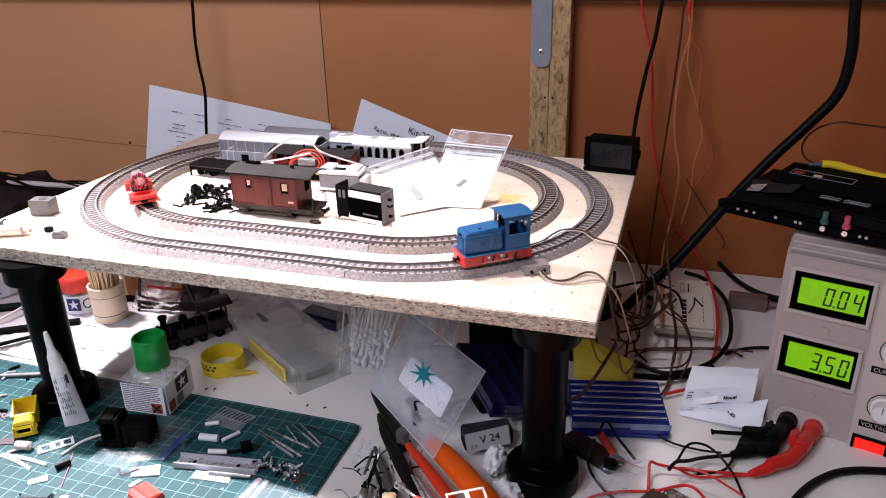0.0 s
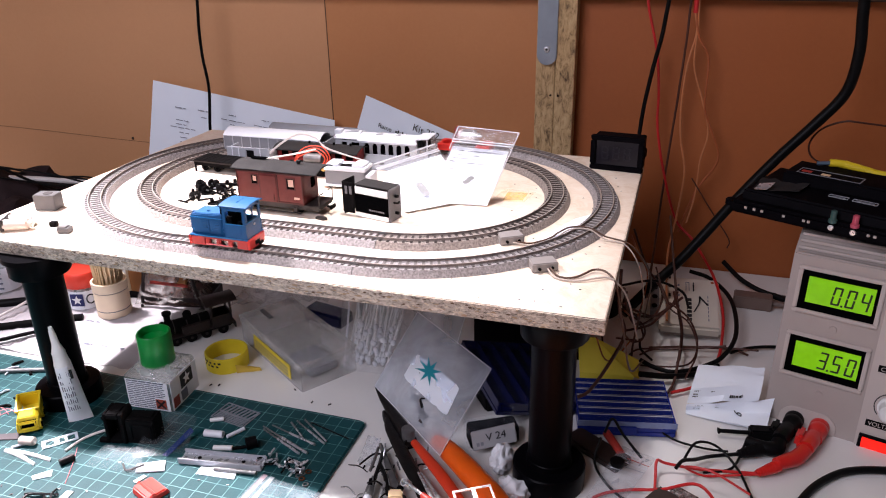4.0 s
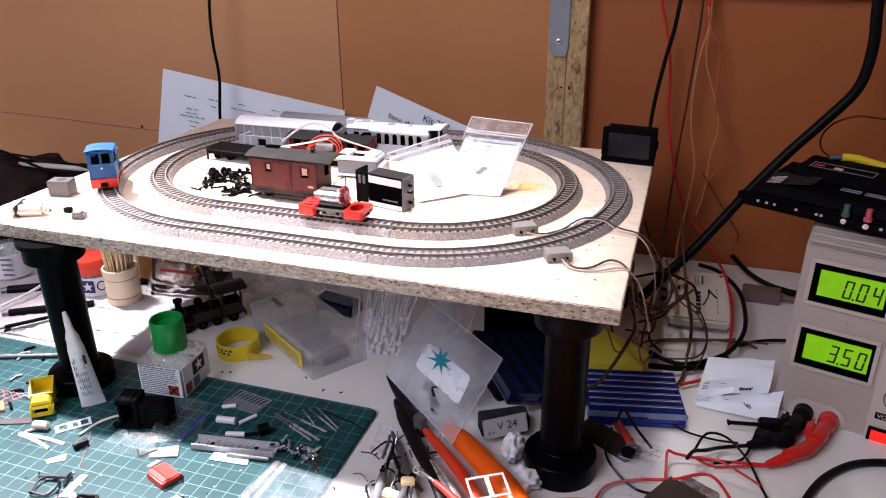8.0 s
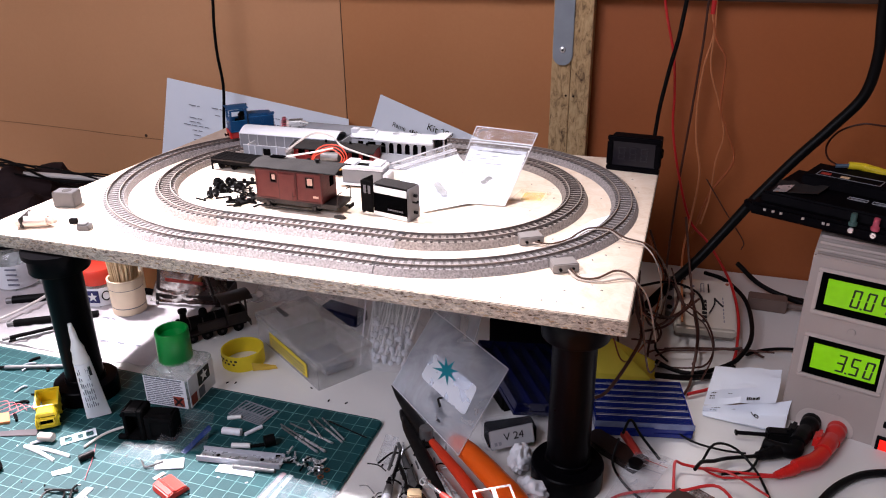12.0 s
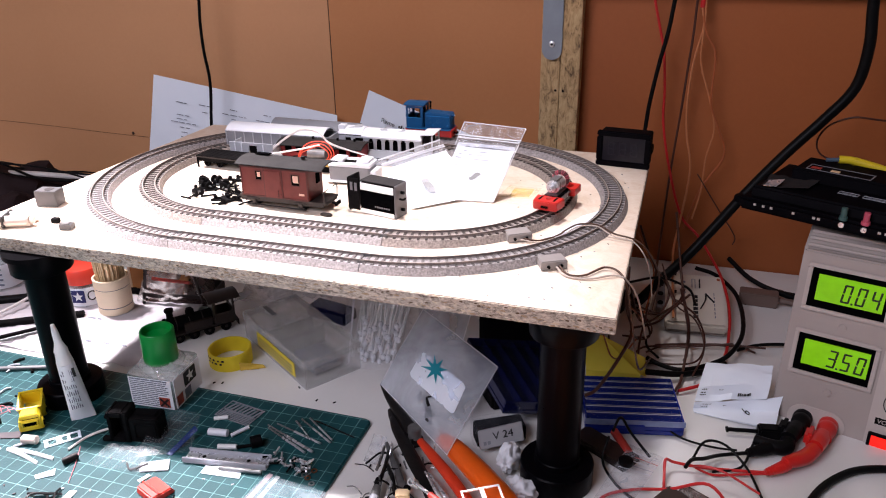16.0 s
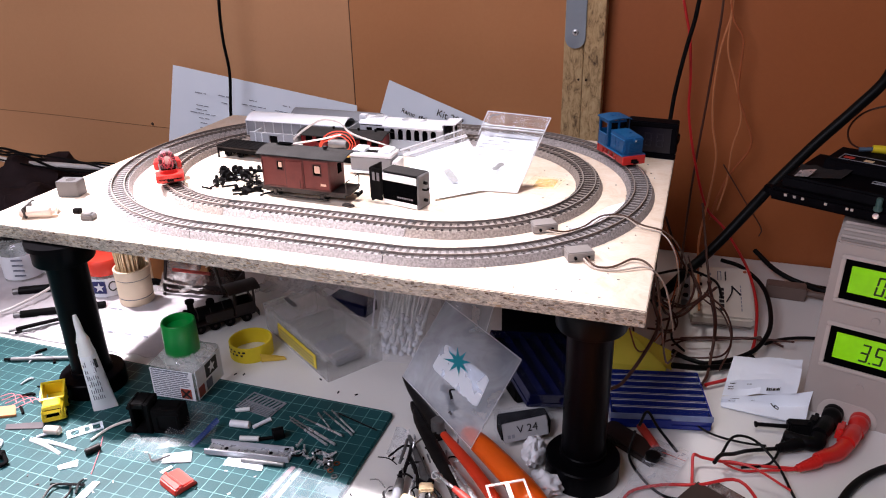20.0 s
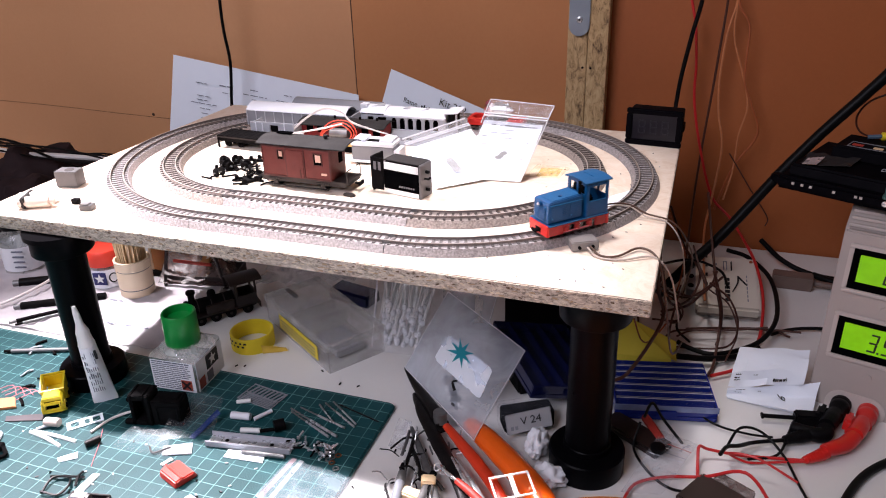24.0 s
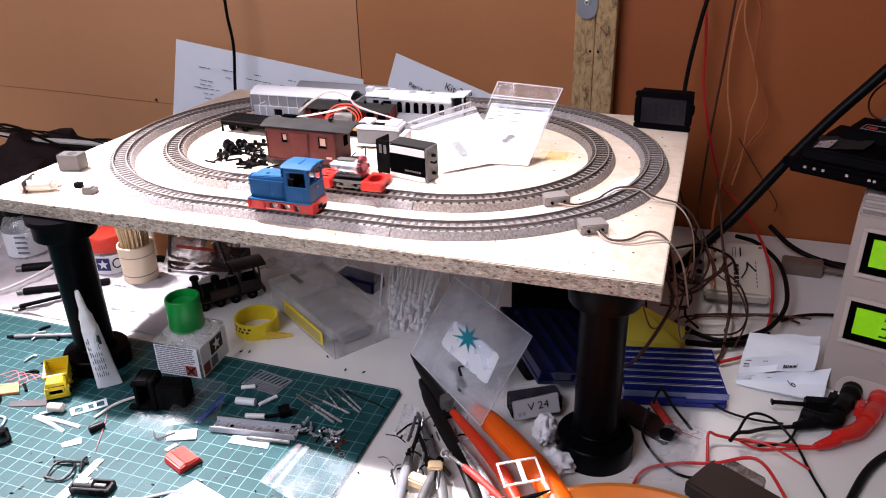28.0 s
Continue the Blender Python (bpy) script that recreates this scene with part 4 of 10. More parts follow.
# ---- panel meter on the board's far corner ----
METER_M = pose(0.1825, 0.1085, TOP, 0, 0, -6)
meter = thing("panel_meter", "small black panel voltmeter switched off, standing on the board", "meter", m=METER_M)
part("body", Shape().box(0.002, 0.044, 0.003, 0.022, 0.0012, 0.029), HOUSING, meter, bevel=0.0006)
part("bezel", Shape().box(0, 0.046, 0.0, 0.0035, 0, 0.0048).box(0, 0.046, 0, 0.0035, 0.0262, 0.031).box(0, 0.005, 0, 0.0035, 0.0048, 0.0262).box(0.041, 0.046, 0, 0.0035, 0.0048, 0.0262), HOUSING, meter, "black bezel", bevel=0.0009)
part("window", Shape().box(0.005, 0.041, 0.0018, 0.003, 0.0048, 0.0262), SMOKED, meter, "smoked display window")
DIM_SEG = material("unlit_segments", rgb(34, 31, 42), 0.4, 0, 0.1, 200, 0.0)
for k in range(3):
    x0 = 0.0095 + k * 0.0096
    for q in ((0, 0.006, 0.0105, 0.0117), (0, 0.006, 0.0, 0.0012), (0, 0.006, 0.0052, 0.0064), (0, 0.0012, 0.0, 0.0117), (0.0048, 0.006, 0.0, 0.0117)):
        part("display_segment", Shape().box(x0 + q[0], x0 + q[1], 0.0015, 0.0018, 0.0095 + q[2], 0.0095 + q[3]), DIM_SEG, meter)
for x in (0.0, 0.0435):
    part("clip", Shape().box(0.044, 0.0462, 0.006, 0.016, 0.012, 0.019), HOUSING, meter, bevel=0.0004)
    break

# ---- rolling stock and clutter standing on the board ----
MAROON = material("maroon_paint", rgb(100, 30, 26), 0.6, 0, 0.22, 120, 0.25, 1500)
MAROON_DARK = material("maroon_shade_paint", rgb(76, 23, 20), 0.6, 0, 0.2, 120, 0.25, 1500)
ROOF_GREY = material("dark_grey_roof", rgb(25, 21, 22), 0.9, 0, 0.2, 90, 0.3, 1200)
BROWN_BLACK = material("brown_black_underframe", rgb(42, 34, 32), 0.65, 0, 0.3, 150, 0.25, 1200)
CREAM_GLASS = material("cream_window", rgb(216, 176, 160), 0.4, 0, 0.15, 150, 0.0)
RESIN = material("pale_grey_resin", rgb(178, 180, 188), 0.5, 0, 0.1, 90, 0.12, 1200)
RESIN_DARK = material("grey_resin", rgb(132, 134, 142), 0.5, 0, 0.12, 90, 0.12, 1200)
RESIN_WHITE = material("white_styrene", rgb(228, 230, 238), 0.45, 0, 0.05, 90, 0.08, 1200)
ROOF_MID = material("mid_grey_roof", rgb(112, 110, 114), 0.6, 0, 0.12, 90, 0.15, 1200)
WHITE_WIRE = material("white_wire", rgb(232, 226, 224), 0.45, 0, 0.06, 200, 0.05)
ORANGE_WIRE = material("orange_red_wire", rgb(232, 84, 60), 0.45, 0, 0.1, 200, 0.05)
DARK_RED = material("dark_red_paint", rgb(140, 28, 30), 0.5, 0, 0.2, 120, 0.15)
SWAP = Matrix(((0, 0, 1, 0), (1, 0, 0, 0), (0, 1, 0, 0), (0, 0, 0, 1)))   # outline (across, up) drawn along x


def arched(width, base, rise, thick, n=12):
    a = [(-width / 2 + width * i / n, base + rise * (1 - (2 * i / n - 1) ** 2)) for i in range(n + 1)]
    return a + [(x, z + thick) for x, z in a[::-1]]


def wheelset(parent, x, r=0.0042, w=0.0105, name="wheelset"):
    return part(name, Shape().cyl((x, 0, r), 0.0007, w + 0.004, "y", 8).cyl((x, w / 2 - 0.001, r), r, 0.0016, "y", 18).cyl((x, -w / 2 + 0.001, r), r, 0.0016, "y", 18), BLACK_MATT, parent, "black wheelset")


# brown goods van with an open end platform
van = thing("guards_van", "weathered red-brown model guard's van with a dark grey roof", "model wagon", m=pose(-0.0345, -0.0520, TOP, 0, 0, -1.5))
body = part("body", Shape().box(-0.0285, 0.0285, -0.0115, -0.0103, 0.0085, 0.0325).box(-0.0285, 0.0285, 0.0103, 0.0115, 0.0085, 0.0325).box(-0.0285, -0.0273, -0.0103, 0.0103, 0.0085, 0.0345).box(0.0273, 0.0285, -0.0103, 0.0103, 0.0085, 0.0345).box(-0.0273, 0.0273, -0.0103, 0.0103, 0.0085, 0.0095), MAROON, van, "red-brown body", bevel=0.0002)
for xa, xb, za, zb in ((-0.0150, -0.0105, 0.0225, 0.0290), (0.0152, 0.0214, 0.0205, 0.0285)):
    wf = part("window_frame", Shape().box(xa - 0.0007, xa, -0.0119, -0.0115, za - 0.0007, zb + 0.0007).box(xb, xb + 0.0007, -0.0119, -0.0115, za - 0.0007, zb + 0.0007).box(xa, xb, -0.0119, -0.0115, zb, zb + 0.0007).box(xa, xb, -0.0119, -0.0115, za - 0.0007, za), MAROON_DARK, body)
    part("pane", Shape().box(xa, xb, -0.01165, -0.0115, za, zb), BLACK_GLOSS, wf, "dark window opening")
    part("blind", Shape().box(xa + 0.0012, xb - 0.0006, -0.0118, -0.01166, za + 0.002, zb - 0.0006), CREAM_GLASS, wf, "pale blind")
part("door", Shape().box(-0.0080, 0.0060, -0.0121, -0.0115, 0.0090, 0.0300), MAROON, body, "sliding door", bevel=0.0002)
part("door_latch", Shape().box(0.0032, 0.0052, -0.0125, -0.0121, 0.0125, 0.0128).box(0.0032, 0.0036, -0.0125, -0.0121, 0.010, 0.0155), MAROON_DARK, body)
part("number_panel", Shape().box(0.0205, 0.0250, -0.0118, -0.0115, 0.0128, 0.0144), CREAM_GLASS, body, "small pale lettering panel")
for zz in (0.0088, 0.0312):
    part("body_strip", Shape().box(-0.0285, 0.0285, -0.0120, -0.0115, zz, zz + 0.0009), MAROON_DARK, body)
for x in (-0.0283, -0.0085, 0.0065, 0.0276):
    part("body_strip", Shape().box(x, x + 0.0008, -0.0120, -0.0115, 0.0097, 0.0312), MAROON_DARK, body)
part("end_window", Shape().box(0.0285, 0.0288, 0.001, 0.007, 0.019, 0.027), BLACK_GLOSS, body, "dark end opening")
part("roof", Shape().slab(arched(0.0275, 0.0332, 0.0030, 0.0009), -0.0315, 0.0415, SWAP), ROOF_GREY, van, "dark grey arched roof", bevel=0.0002)
part("roof_vent", Shape().cyl((0.020, 0.0, 0.0388), 0.0016, 0.0022, "z", 12), ROOF_GREY, van)
part("roof_patch", Shape().box(-0.022, -0.010, 0.001, 0.006, 0.0376, 0.0384), BLACK_GLOSS, van, "glossy black patch", bevel=0.0002)
part("underframe", Shape().box(-0.033, 0.0415, -0.0090, 0.0090, 0.0058, 0.0084).box(-0.031, 0.0395, -0.0105, -0.0090, 0.0045, 0.0084).box(-0.031, 0.0395, 0.0090, 0.0105, 0.0045, 0.0084).box(0.0285, 0.0415, -0.0112, 0.0112, 0.0072, 0.0088), BROWN_BLACK, van, "black underframe with end platform", bevel=0.0003)
for x in (-0.0195, 0.0205):
    wheelset(van, x)
    for sy in (-1, 1):
        part("axle_box", Shape().box(x - 0.0018, x + 0.0018, sy * 0.0106 - 0.0010, sy * 0.0106 + 0.0010, 0.0026, 0.0062), BROWN_BLACK, van, bevel=0.0003)
        part("spring", Shape().tube([(x - 0.0055, sy * 0.0110, 0.0062), (x, sy * 0.0110, 0.0070), (x + 0.0055, sy * 0.0110, 0.0062)], 0.0005, 6, 3), BROWN_BLACK, van)
part("step_board", Shape().box(-0.025, 0.026, -0.0130, -0.0112, 0.0018, 0.0026), BROWN_BLACK, van, bevel=0.0002)
for sy in (-1, 1):
    part("platform_rail", Shape().tube([(0.0405, sy * 0.0105, 0.0085), (0.0408, sy * 0.0105, 0.0165), (0.0408, sy * 0.004, 0.0172)], 0.00045, 6, 3), BROWN_BLACK, van)
part("coupling", Shape().box(0.0415, 0.0470, -0.0016, 0.0016, 0.0050, 0.0062).box(0.0455, 0.0470, -0.0040, 0.0040, 0.0044, 0.0074), BLACK_MATT, van, "black coupling loop", bevel=0.0003)
part("coupling", Shape().box(-0.0385, -0.033, -0.0016, 0.0016, 0.0050, 0.0062), BLACK_MATT, van, bevel=0.0003)

# black flat wagon
flat = thing("flat_wagon", "black model flat wagon standing behind the brown van", "model wagon", m=pose(-0.1175, 0.0190, TOP, 0, 0, -4))
part("deck", Shape().box(-0.037, 0.037, -0.0105, 0.0105, 0.0092, 0.0108), BROWN_BLACK, flat, bevel=0.0003)
for k in range(14):
    part("deck_plank", Shape().box(-0.0365 + k * 0.0052, -0.0318 + k * 0.0052, -0.0108, 0.0108, 0.0108, 0.0113), BLACK_MATT, flat)
part("solebar", Shape().box(-0.036, 0.036, -0.0092, -0.0080, 0.0058, 0.0092).box(-0.036, 0.036, 0.0080, 0.0092, 0.0058, 0.0092), BLACK_MATT, flat, bevel=0.0002)
for x in (-0.030, -0.017, 0.020, 0.031):
    wheelset(flat, x, 0.0034)
for sx in (-1, 1):
    part("stake", Shape().box(sx * 0.0365 - 0.0006, sx * 0.0365 + 0.0006, -0.0098, -0.0086, 0.0, 0.0100), BLACK_MATT, flat)

# heap of loose wheelsets and bogie parts
rr = random.Random(3)
for k in range(9):
    x, y = -0.098 + rr.uniform(-0.024, 0.018), -0.038 + rr.uniform(-0.016, 0.016)
    ob = thing("loose_wheelset", "loose black model wheelset lying on the board", "wheelset", group="loose wheelsets in a heap",
               m=pose(x, y - 0.002, TOP + 0.0004, 0, 0, rr.uniform(0, 180)) @ Matrix.Scale(0.78, 4))
    w = 0.0105
    part("axle", Shape().cyl((0, 0, 0.0042), 0.0008, 0.0155, "y", 8), DULL_STEEL, ob)
    for s in (-1, 1):
        wh = part("wheel", Shape().lathe([(0.0042, 0), (0.0042, 0.0010), (0.0047, 0.0012), (0.0047, 0.0018), (0.0020, 0.0019)], 20, (0, 0, 0), pose(0, s * 0.0045, 0.0046, 90 * s, 0, 0)), BLACK_MATT, ob, "black wheel disc")
for k, (x, y, a) in enumerate(((-0.108, -0.022, 20), (-0.094, -0.014, 100), (-0.083, -0.058, 60), (-0.076, -0.050, -10), (-0.113, -0.040, 140))):
    ob = thing("bogie_frame", "small black moulded bogie frame lying loose", "model part", group="loose bogie parts", m=pose(x, y, TOP, 0, 0, a))
    for s in (-1, 1):
        part("side_frame", Shape().box(-0.009, 0.009, s * 0.006 - 0.0008, s * 0.006 + 0.0008, 0.0002, 0.0022).box(-0.0065, -0.0035, s * 0.006 - 0.001, s * 0.006 + 0.001, 0.0002, 0.0042).box(0.0035, 0.0065, s * 0.006 - 0.001, s * 0.006 + 0.001, 0.0002, 0.0042), BLACK_MATT, ob, bevel=0.0003)
    part("crossbar", Shape().box(-0.0015, 0.0015, -0.0055, 0.0055, 0.0004, 0.0020), BLACK_MATT, ob)
for k in range(18):
    x, y = -0.086 + rr.uniform(-0.03, 0.02), -0.055 + rr.uniform(-0.014, 0.030)
    single("sprue_scrap", Shape().tube([(0, 0, 0.0008), (0.005, 0.001, 0.001), (0.010 + 0.004 * rr.random(), 0.002 * rr.random(), 0.0008)], 0.0007, 6, 3), BLACK_MATT, "small offcut of black plastic sprue", "scrap", group="plastic offcuts on the board", m=pose(x, y, TOP, 0, 0, rr.uniform(0, 360)))
single("cardboard_chip", Shape().slab([(-0.008, -0.003), (0.004, -0.0045), (0.0085, 0.0), (0.003, 0.0035), (-0.006, 0.002)], 0.0, 0.0035), BROWN_BLACK, "small dark brown moulded scrap on the board", "scrap", bevel=0.0008, m=pose(0.0085, -0.0665, TOP, 0, 0, -8) @ Matrix.Scale(0.62, 4))

# coach with white arched roof
coach = thing("model_coach", "unpainted pale coach body with a long white arched roof", "model coach", m=pose(-0.1060, 0.0790, TOP, 0, 0, 0.5))
for s in (-1, 1):
    sd = part("side_wall", Shape().box(-0.0535, 0.0535, s * 0.0112 - 0.0006, s * 0.0112 + 0.0006, 0.0005, 0.0186), RESIN_DARK, coach, bevel=0.0001)
    for k in range(12):
        part("panel_strip", Shape().box(-0.0530 + k * 0.0095, -0.0522 + k * 0.0095, s * 0.0120 - 0.0003, s * 0.0120 + 0.0003, 0.001, 0.0186), RESIN, sd)
for x in (-0.0535, 0.0525):
    part("end_wall", Shape().box(x, x + 0.001, -0.0106, 0.0106, 0.0005, 0.0186), RESIN, coach)
part("floor", Shape().box(-0.0525, 0.0525, -0.0106, 0.0106, 0.0, 0.001), RESIN_DARK, coach)
part("roof", Shape().slab(arched(0.0245, 0.0184, 0.0050, 0.0009), -0.0530, 0.0480, SWAP), RESIN_WHITE, coach, "long white arched roof", bevel=0.0002)

section = thing("coach_end_section", "pale grey coach end section with a dark window", "model part", m=pose(-0.1130, 0.0440, TOP, 0, 0, 1) @ Matrix.Diagonal((1, 1, 0.84, 1)))
part("wall", Shape().box(-0.0215, -0.002, -0.0105, -0.0093, 0.004, 0.0225).box(0.006, 0.0215, -0.0105, -0.0093, 0.004, 0.0225).box(-0.002, 0.006, -0.0105, -0.0093, 0.004, 0.0095).box(-0.002, 0.006, -0.0105, -0.0093, 0.0195, 0.0225), RESIN, section, bevel=0.0002)
part("window_back", Shape().box(-0.002, 0.006, -0.0092, -0.0088, 0.0095, 0.0195), BLACK_MATT, section, "dark window")
for x in (-0.016, -0.0095, 0.012):
    part("panel_strip", Shape().box(x, x + 0.0008, -0.0110, -0.0105, 0.005, 0.0215), RESIN_WHITE, section)
part("shell", Shape().box(-0.0215, 0.0215, -0.0093, 0.0095, 0.0, 0.0040).box(-0.0215, -0.0203, -0.0093, 0.0095, 0.004, 0.0205).box(0.0203, 0.0215, -0.0093, 0.0095, 0.004, 0.0205), RESIN, section, bevel=0.0002)
part("step", Shape().box(-0.0215, 0.0235, -0.0135, -0.0105, 0.0030, 0.0046), RESIN, section, bevel=0.0003)

rear = thing("coach_roof", "mid-grey arched coach body lying behind the white-roofed coach", "model part", m=pose(-0.0835, 0.1065, TOP - 0.0, 0, 0, -1))
part("shell", Shape().slab(arched(0.0220, 0.0165, 0.0055, 0.0010), -0.0450, 0.0450, SWAP).box(-0.044, 0.044, -0.0105, -0.0095, 0, 0.0168).box(-0.044, 0.044, 0.0095, 0.0105, 0, 0.0168), RESIN_DARK, rear, bevel=0.0002)
part("roof_lip", Shape().tube([(-0.034, -0.0112, 0.0163), (0.035, -0.0112, 0.0163)], 0.0006, 6, 1), ROOF_MID, rear)

# white railcar with a row of windows
railcar = thing("model_railcar", "unpainted white railcar body with a row of open windows", "model coach", m=pose(0.0020, 0.0830, TOP, 0, 0, 0.5))
for s in (-1, 1):
    y0, y1 = s * 0.0115 - 0.0006, s * 0.0115 + 0.0006
    sd = part("side_wall", Shape().box(-0.0450, 0.0320, y0, y1, 0.0060, 0.0098).box(-0.0450, 0.0320, y0, y1, 0.0196, 0.0212)
              .box(-0.0450, -0.0395, y0, y1, 0.0098, 0.0196).box(-0.0340, -0.0300, y0, y1, 0.0098, 0.0196).box(-0.0300, -0.0220, y0, y1, 0.0098, 0.0150)
              .box(-0.0220, -0.0172, y0, y1, 0.0098, 0.0196).box(0.0262, 0.0320, y0, y1, 0.0098, 0.0196), RESIN, railcar, bevel=0.0001)
    part("panel", Shape().box(-0.0395, -0.0340, y0, y1, 0.0098, 0.0130), RESIN, sd)
    for k in range(6):
        x0 = -0.0172 + k * 0.0077
        if k:
            part("window_pillar", Shape().box(x0 - 0.0028, x0, y0, y1, 0.0098, 0.0196), RESIN, sd)
        for xa in (x0, x0 + 0.0041):
            part("window_head", Shape().box(xa, xa + 0.0008, y0, y1, 0.0183, 0.0196), RESIN, sd)
    part("waist_strip", Shape().box(-0.0450, 0.0320, s * 0.0122 - 0.0003, s * 0.0122 + 0.0003, 0.0088, 0.0094), RESIN_WHITE, sd)
    part("eaves", Shape().box(-0.0220, 0.0325, s * 0.0124 - 0.0004, s * 0.0124 + 0.0004, 0.0202, 0.0212), RESIN_WHITE, sd)
part("end_wall", Shape().box(0.0320, 0.0330, -0.0115, -0.0045, 0.0060, 0.0250).box(0.0320, 0.0330, 0.0045, 0.0115, 0.0060, 0.0250).box(0.0320, 0.0330, -0.0045, 0.0045, 0.0225, 0.0250), RESIN, railcar, "end with open doorway", bevel=0.0002)
part("end_wall", Shape().box(-0.0460, -0.0450, -0.0115, 0.0115, 0.0060, 0.0240), RESIN, railcar, bevel=0.0002)
# black slab puts shade behind the open windows
part("interior_shade", Shape().box(-0.0440, 0.0315, -0.001, 0.001, 0.0062, 0.0205), BLACK_MATT, railcar, "black slab painting the shade inside the body")
part("floor", Shape().box(-0.0460, 0.0430, -0.0108, 0.0108, 0.0, 0.0060), RESIN_DARK, railcar, bevel=0.0003)
part("roof", Shape().slab(arched(0.0256, 0.0208, 0.0044, 0.0010), -0.0240, 0.0330, SWAP), RESIN_WHITE, railcar, "white arched roof", bevel=0.0002)
part("raised_roof", Shape().slab(arched(0.0244, 0.0220, 0.0042, 0.0010), -0.0465, -0.0235, SWAP), RESIN_WHITE, railcar, "white roof over the end compartment", bevel=0.0002)
for y in (-0.0106, 0.0092):
    part("platform_post", Shape().box(0.0415, 0.0428, y, y + 0.0014, 0.0060, 0.0252), RESIN, railcar)
# black block fills the open doorway with painted shade
part("doorway_shade", Shape().box(0.0345, 0.0392, -0.0095, 0.0095, 0.0060, 0.0248), BLACK_MATT, railcar, "black block painting the shade in the end doorway", bevel=0.0003)
part("platform_side", Shape().box(0.0330, 0.0428, -0.0114, -0.0106, 0.0060, 0.0120), RESIN, railcar)
part("canopy", Shape().slab([(0.0310, 0.0250), (0.0440, 0.0262), (0.0440, 0.0270), (0.0310, 0.0260)], -0.0115, 0.0115, XZ), RESIN_WHITE, railcar, "white canopy over the end platform", bevel=0.0002)
part("roof_ventilator", Shape().box(-0.0478, -0.0412, -0.0080, -0.0010, 0.0246, 0.0292).cyl((-0.0440, -0.0081, 0.0270), 0.0012, 0.0006, "y", 12), RESIN_WHITE, railcar, "small white box on the roof", bevel=0.0004)
for x0, x1, z, tilt in ((-0.0390, -0.0260, 0.0270, -6), (-0.0080, 0.0010, 0.0258, 8), (0.0080, 0.0150, 0.0258, -10)):
    part("roof_panel", Shape().slab([(x0, -0.005), (x0 + 0.002, 0.004), (x1 - 0.003, 0.006), (x1, -0.003)], -0.0004, 0.0004, pose(0, 0, z, 0, 0, 0) @ pose((x0 + x1) / 2, 0, 0, 0, tilt, 0) @ pose(-(x0 + x1) / 2, 0, 0)), RESIN, railcar, "torn pale roof panel")

# etched grey side plate in front of the railcar
plate = thing("etched_side_plate", "grey etched metal side plate leaning among the coaches", "model part", m=pose(0.0150, 0.0560, TOP, -50, 0, 3))
part("sheet", Shape().box(-0.030, 0.030, -0.0004, 0.0004, 0.0008, 0.016), RESIN_DARK, plate)
for k in range(3):
    part("slot", Shape().box(-0.026 + k * 0.007, -0.021 + k * 0.007, -0.0008, -0.0004, 0.004 + 0.001 * k, 0.0075), BLACK_MATT, plate)

# maroon coach with dark roof
mar = thing("maroon_coach", "dark red model coach with a flat dark grey roof", "model coach", m=pose(-0.0520, 0.0560, TOP, 0, 0, 1))
part("body", Shape().box(-0.0390, 0.0390, -0.0085, 0.0085, 0.0050, 0.0175), DARK_RED, mar, bevel=0.0004)
for k in range(7):
    part("window", Shape().box(-0.034 + k * 0.0105, -0.0275 + k * 0.0105, -0.0089, -0.0085, 0.0095, 0.0155), BLACK_GLOSS, mar, "dark coach window")
part("roof", Shape().slab(arched(0.0270, 0.0160, 0.0030, 0.0010), -0.0410, 0.0415, SWAP), ROOF_GREY, mar, "dark grey roof", bevel=0.0002)
part("underframe", Shape().box(-0.0400, 0.0400, -0.0070, 0.0070, 0.0020, 0.0050), BROWN_BLACK, mar, bevel=0.0004)
for x in (-0.030, -0.019, 0.019, 0.030):
    wheelset(mar, x, 0.0026)
for x in (-0.01, 0.014, 0.03):
    part("roof_vent", Shape().cyl((x, 0, 0.0215), 0.0011, 0.002, "z", 10), BLACK_MATT, mar)

# wires curling over the coaches
ARCH = [(-0.0989, 0.1487), (-0.094, 0.1512), (-0.0786, 0.1633), (-0.0611, 0.1727), (-0.0449, 0.1708), (-0.0337, 0.1616)]
LOW = [(-0.0917, 0.152), (-0.078, 0.1551), (-0.0595, 0.1592), (-0.0385, 0.1648)]
LOOPS = [(-0.0627, 0.1468), (-0.0597, 0.1558), (-0.0536, 0.1628), (-0.0447, 0.1665), (-0.033, 0.1659), (-0.0272, 0.1574), (-0.032, 0.1499), (-0.0418, 0.1486)]
w1 = thing("white_wires", "pair of white wires arching over the coaches", "wire")
for dz, r_ in ((0.0, 0.0005), (0.0010, 0.0005)):
    part("wire", Shape().tube([(-0.0800, 0.030, 0.1500 + dz), *[(x, 0.035, z + dz) for x, z in ARCH], (0.0000, 0.040, 0.1520)], r_, 8), WHITE_WIRE, w1)
part("wire", Shape().tube([(x, 0.022, z) for x, z in LOW], 0.0008, 8), WHITE_WIRE, w1)
w2 = thing("orange_wires", "bundle of orange-red wires looped beside the coaches", "wire")
for k in range(3):
    d = 0.0016 * k
    part("wire", Shape().tube([(x + (d if i < 4 else -d), 0.025 - d, z - (d if 1 < i < 5 else 0)) for i, (x, z) in enumerate(LOOPS)], 0.00055, 8), ORANGE_WIRE, w2)
mech = thing("motor_mechanism", "dark model motor mechanism with brass parts among wires", "model part", m=pose(-0.0500, 0.0310, TOP, 0, 0, 4))
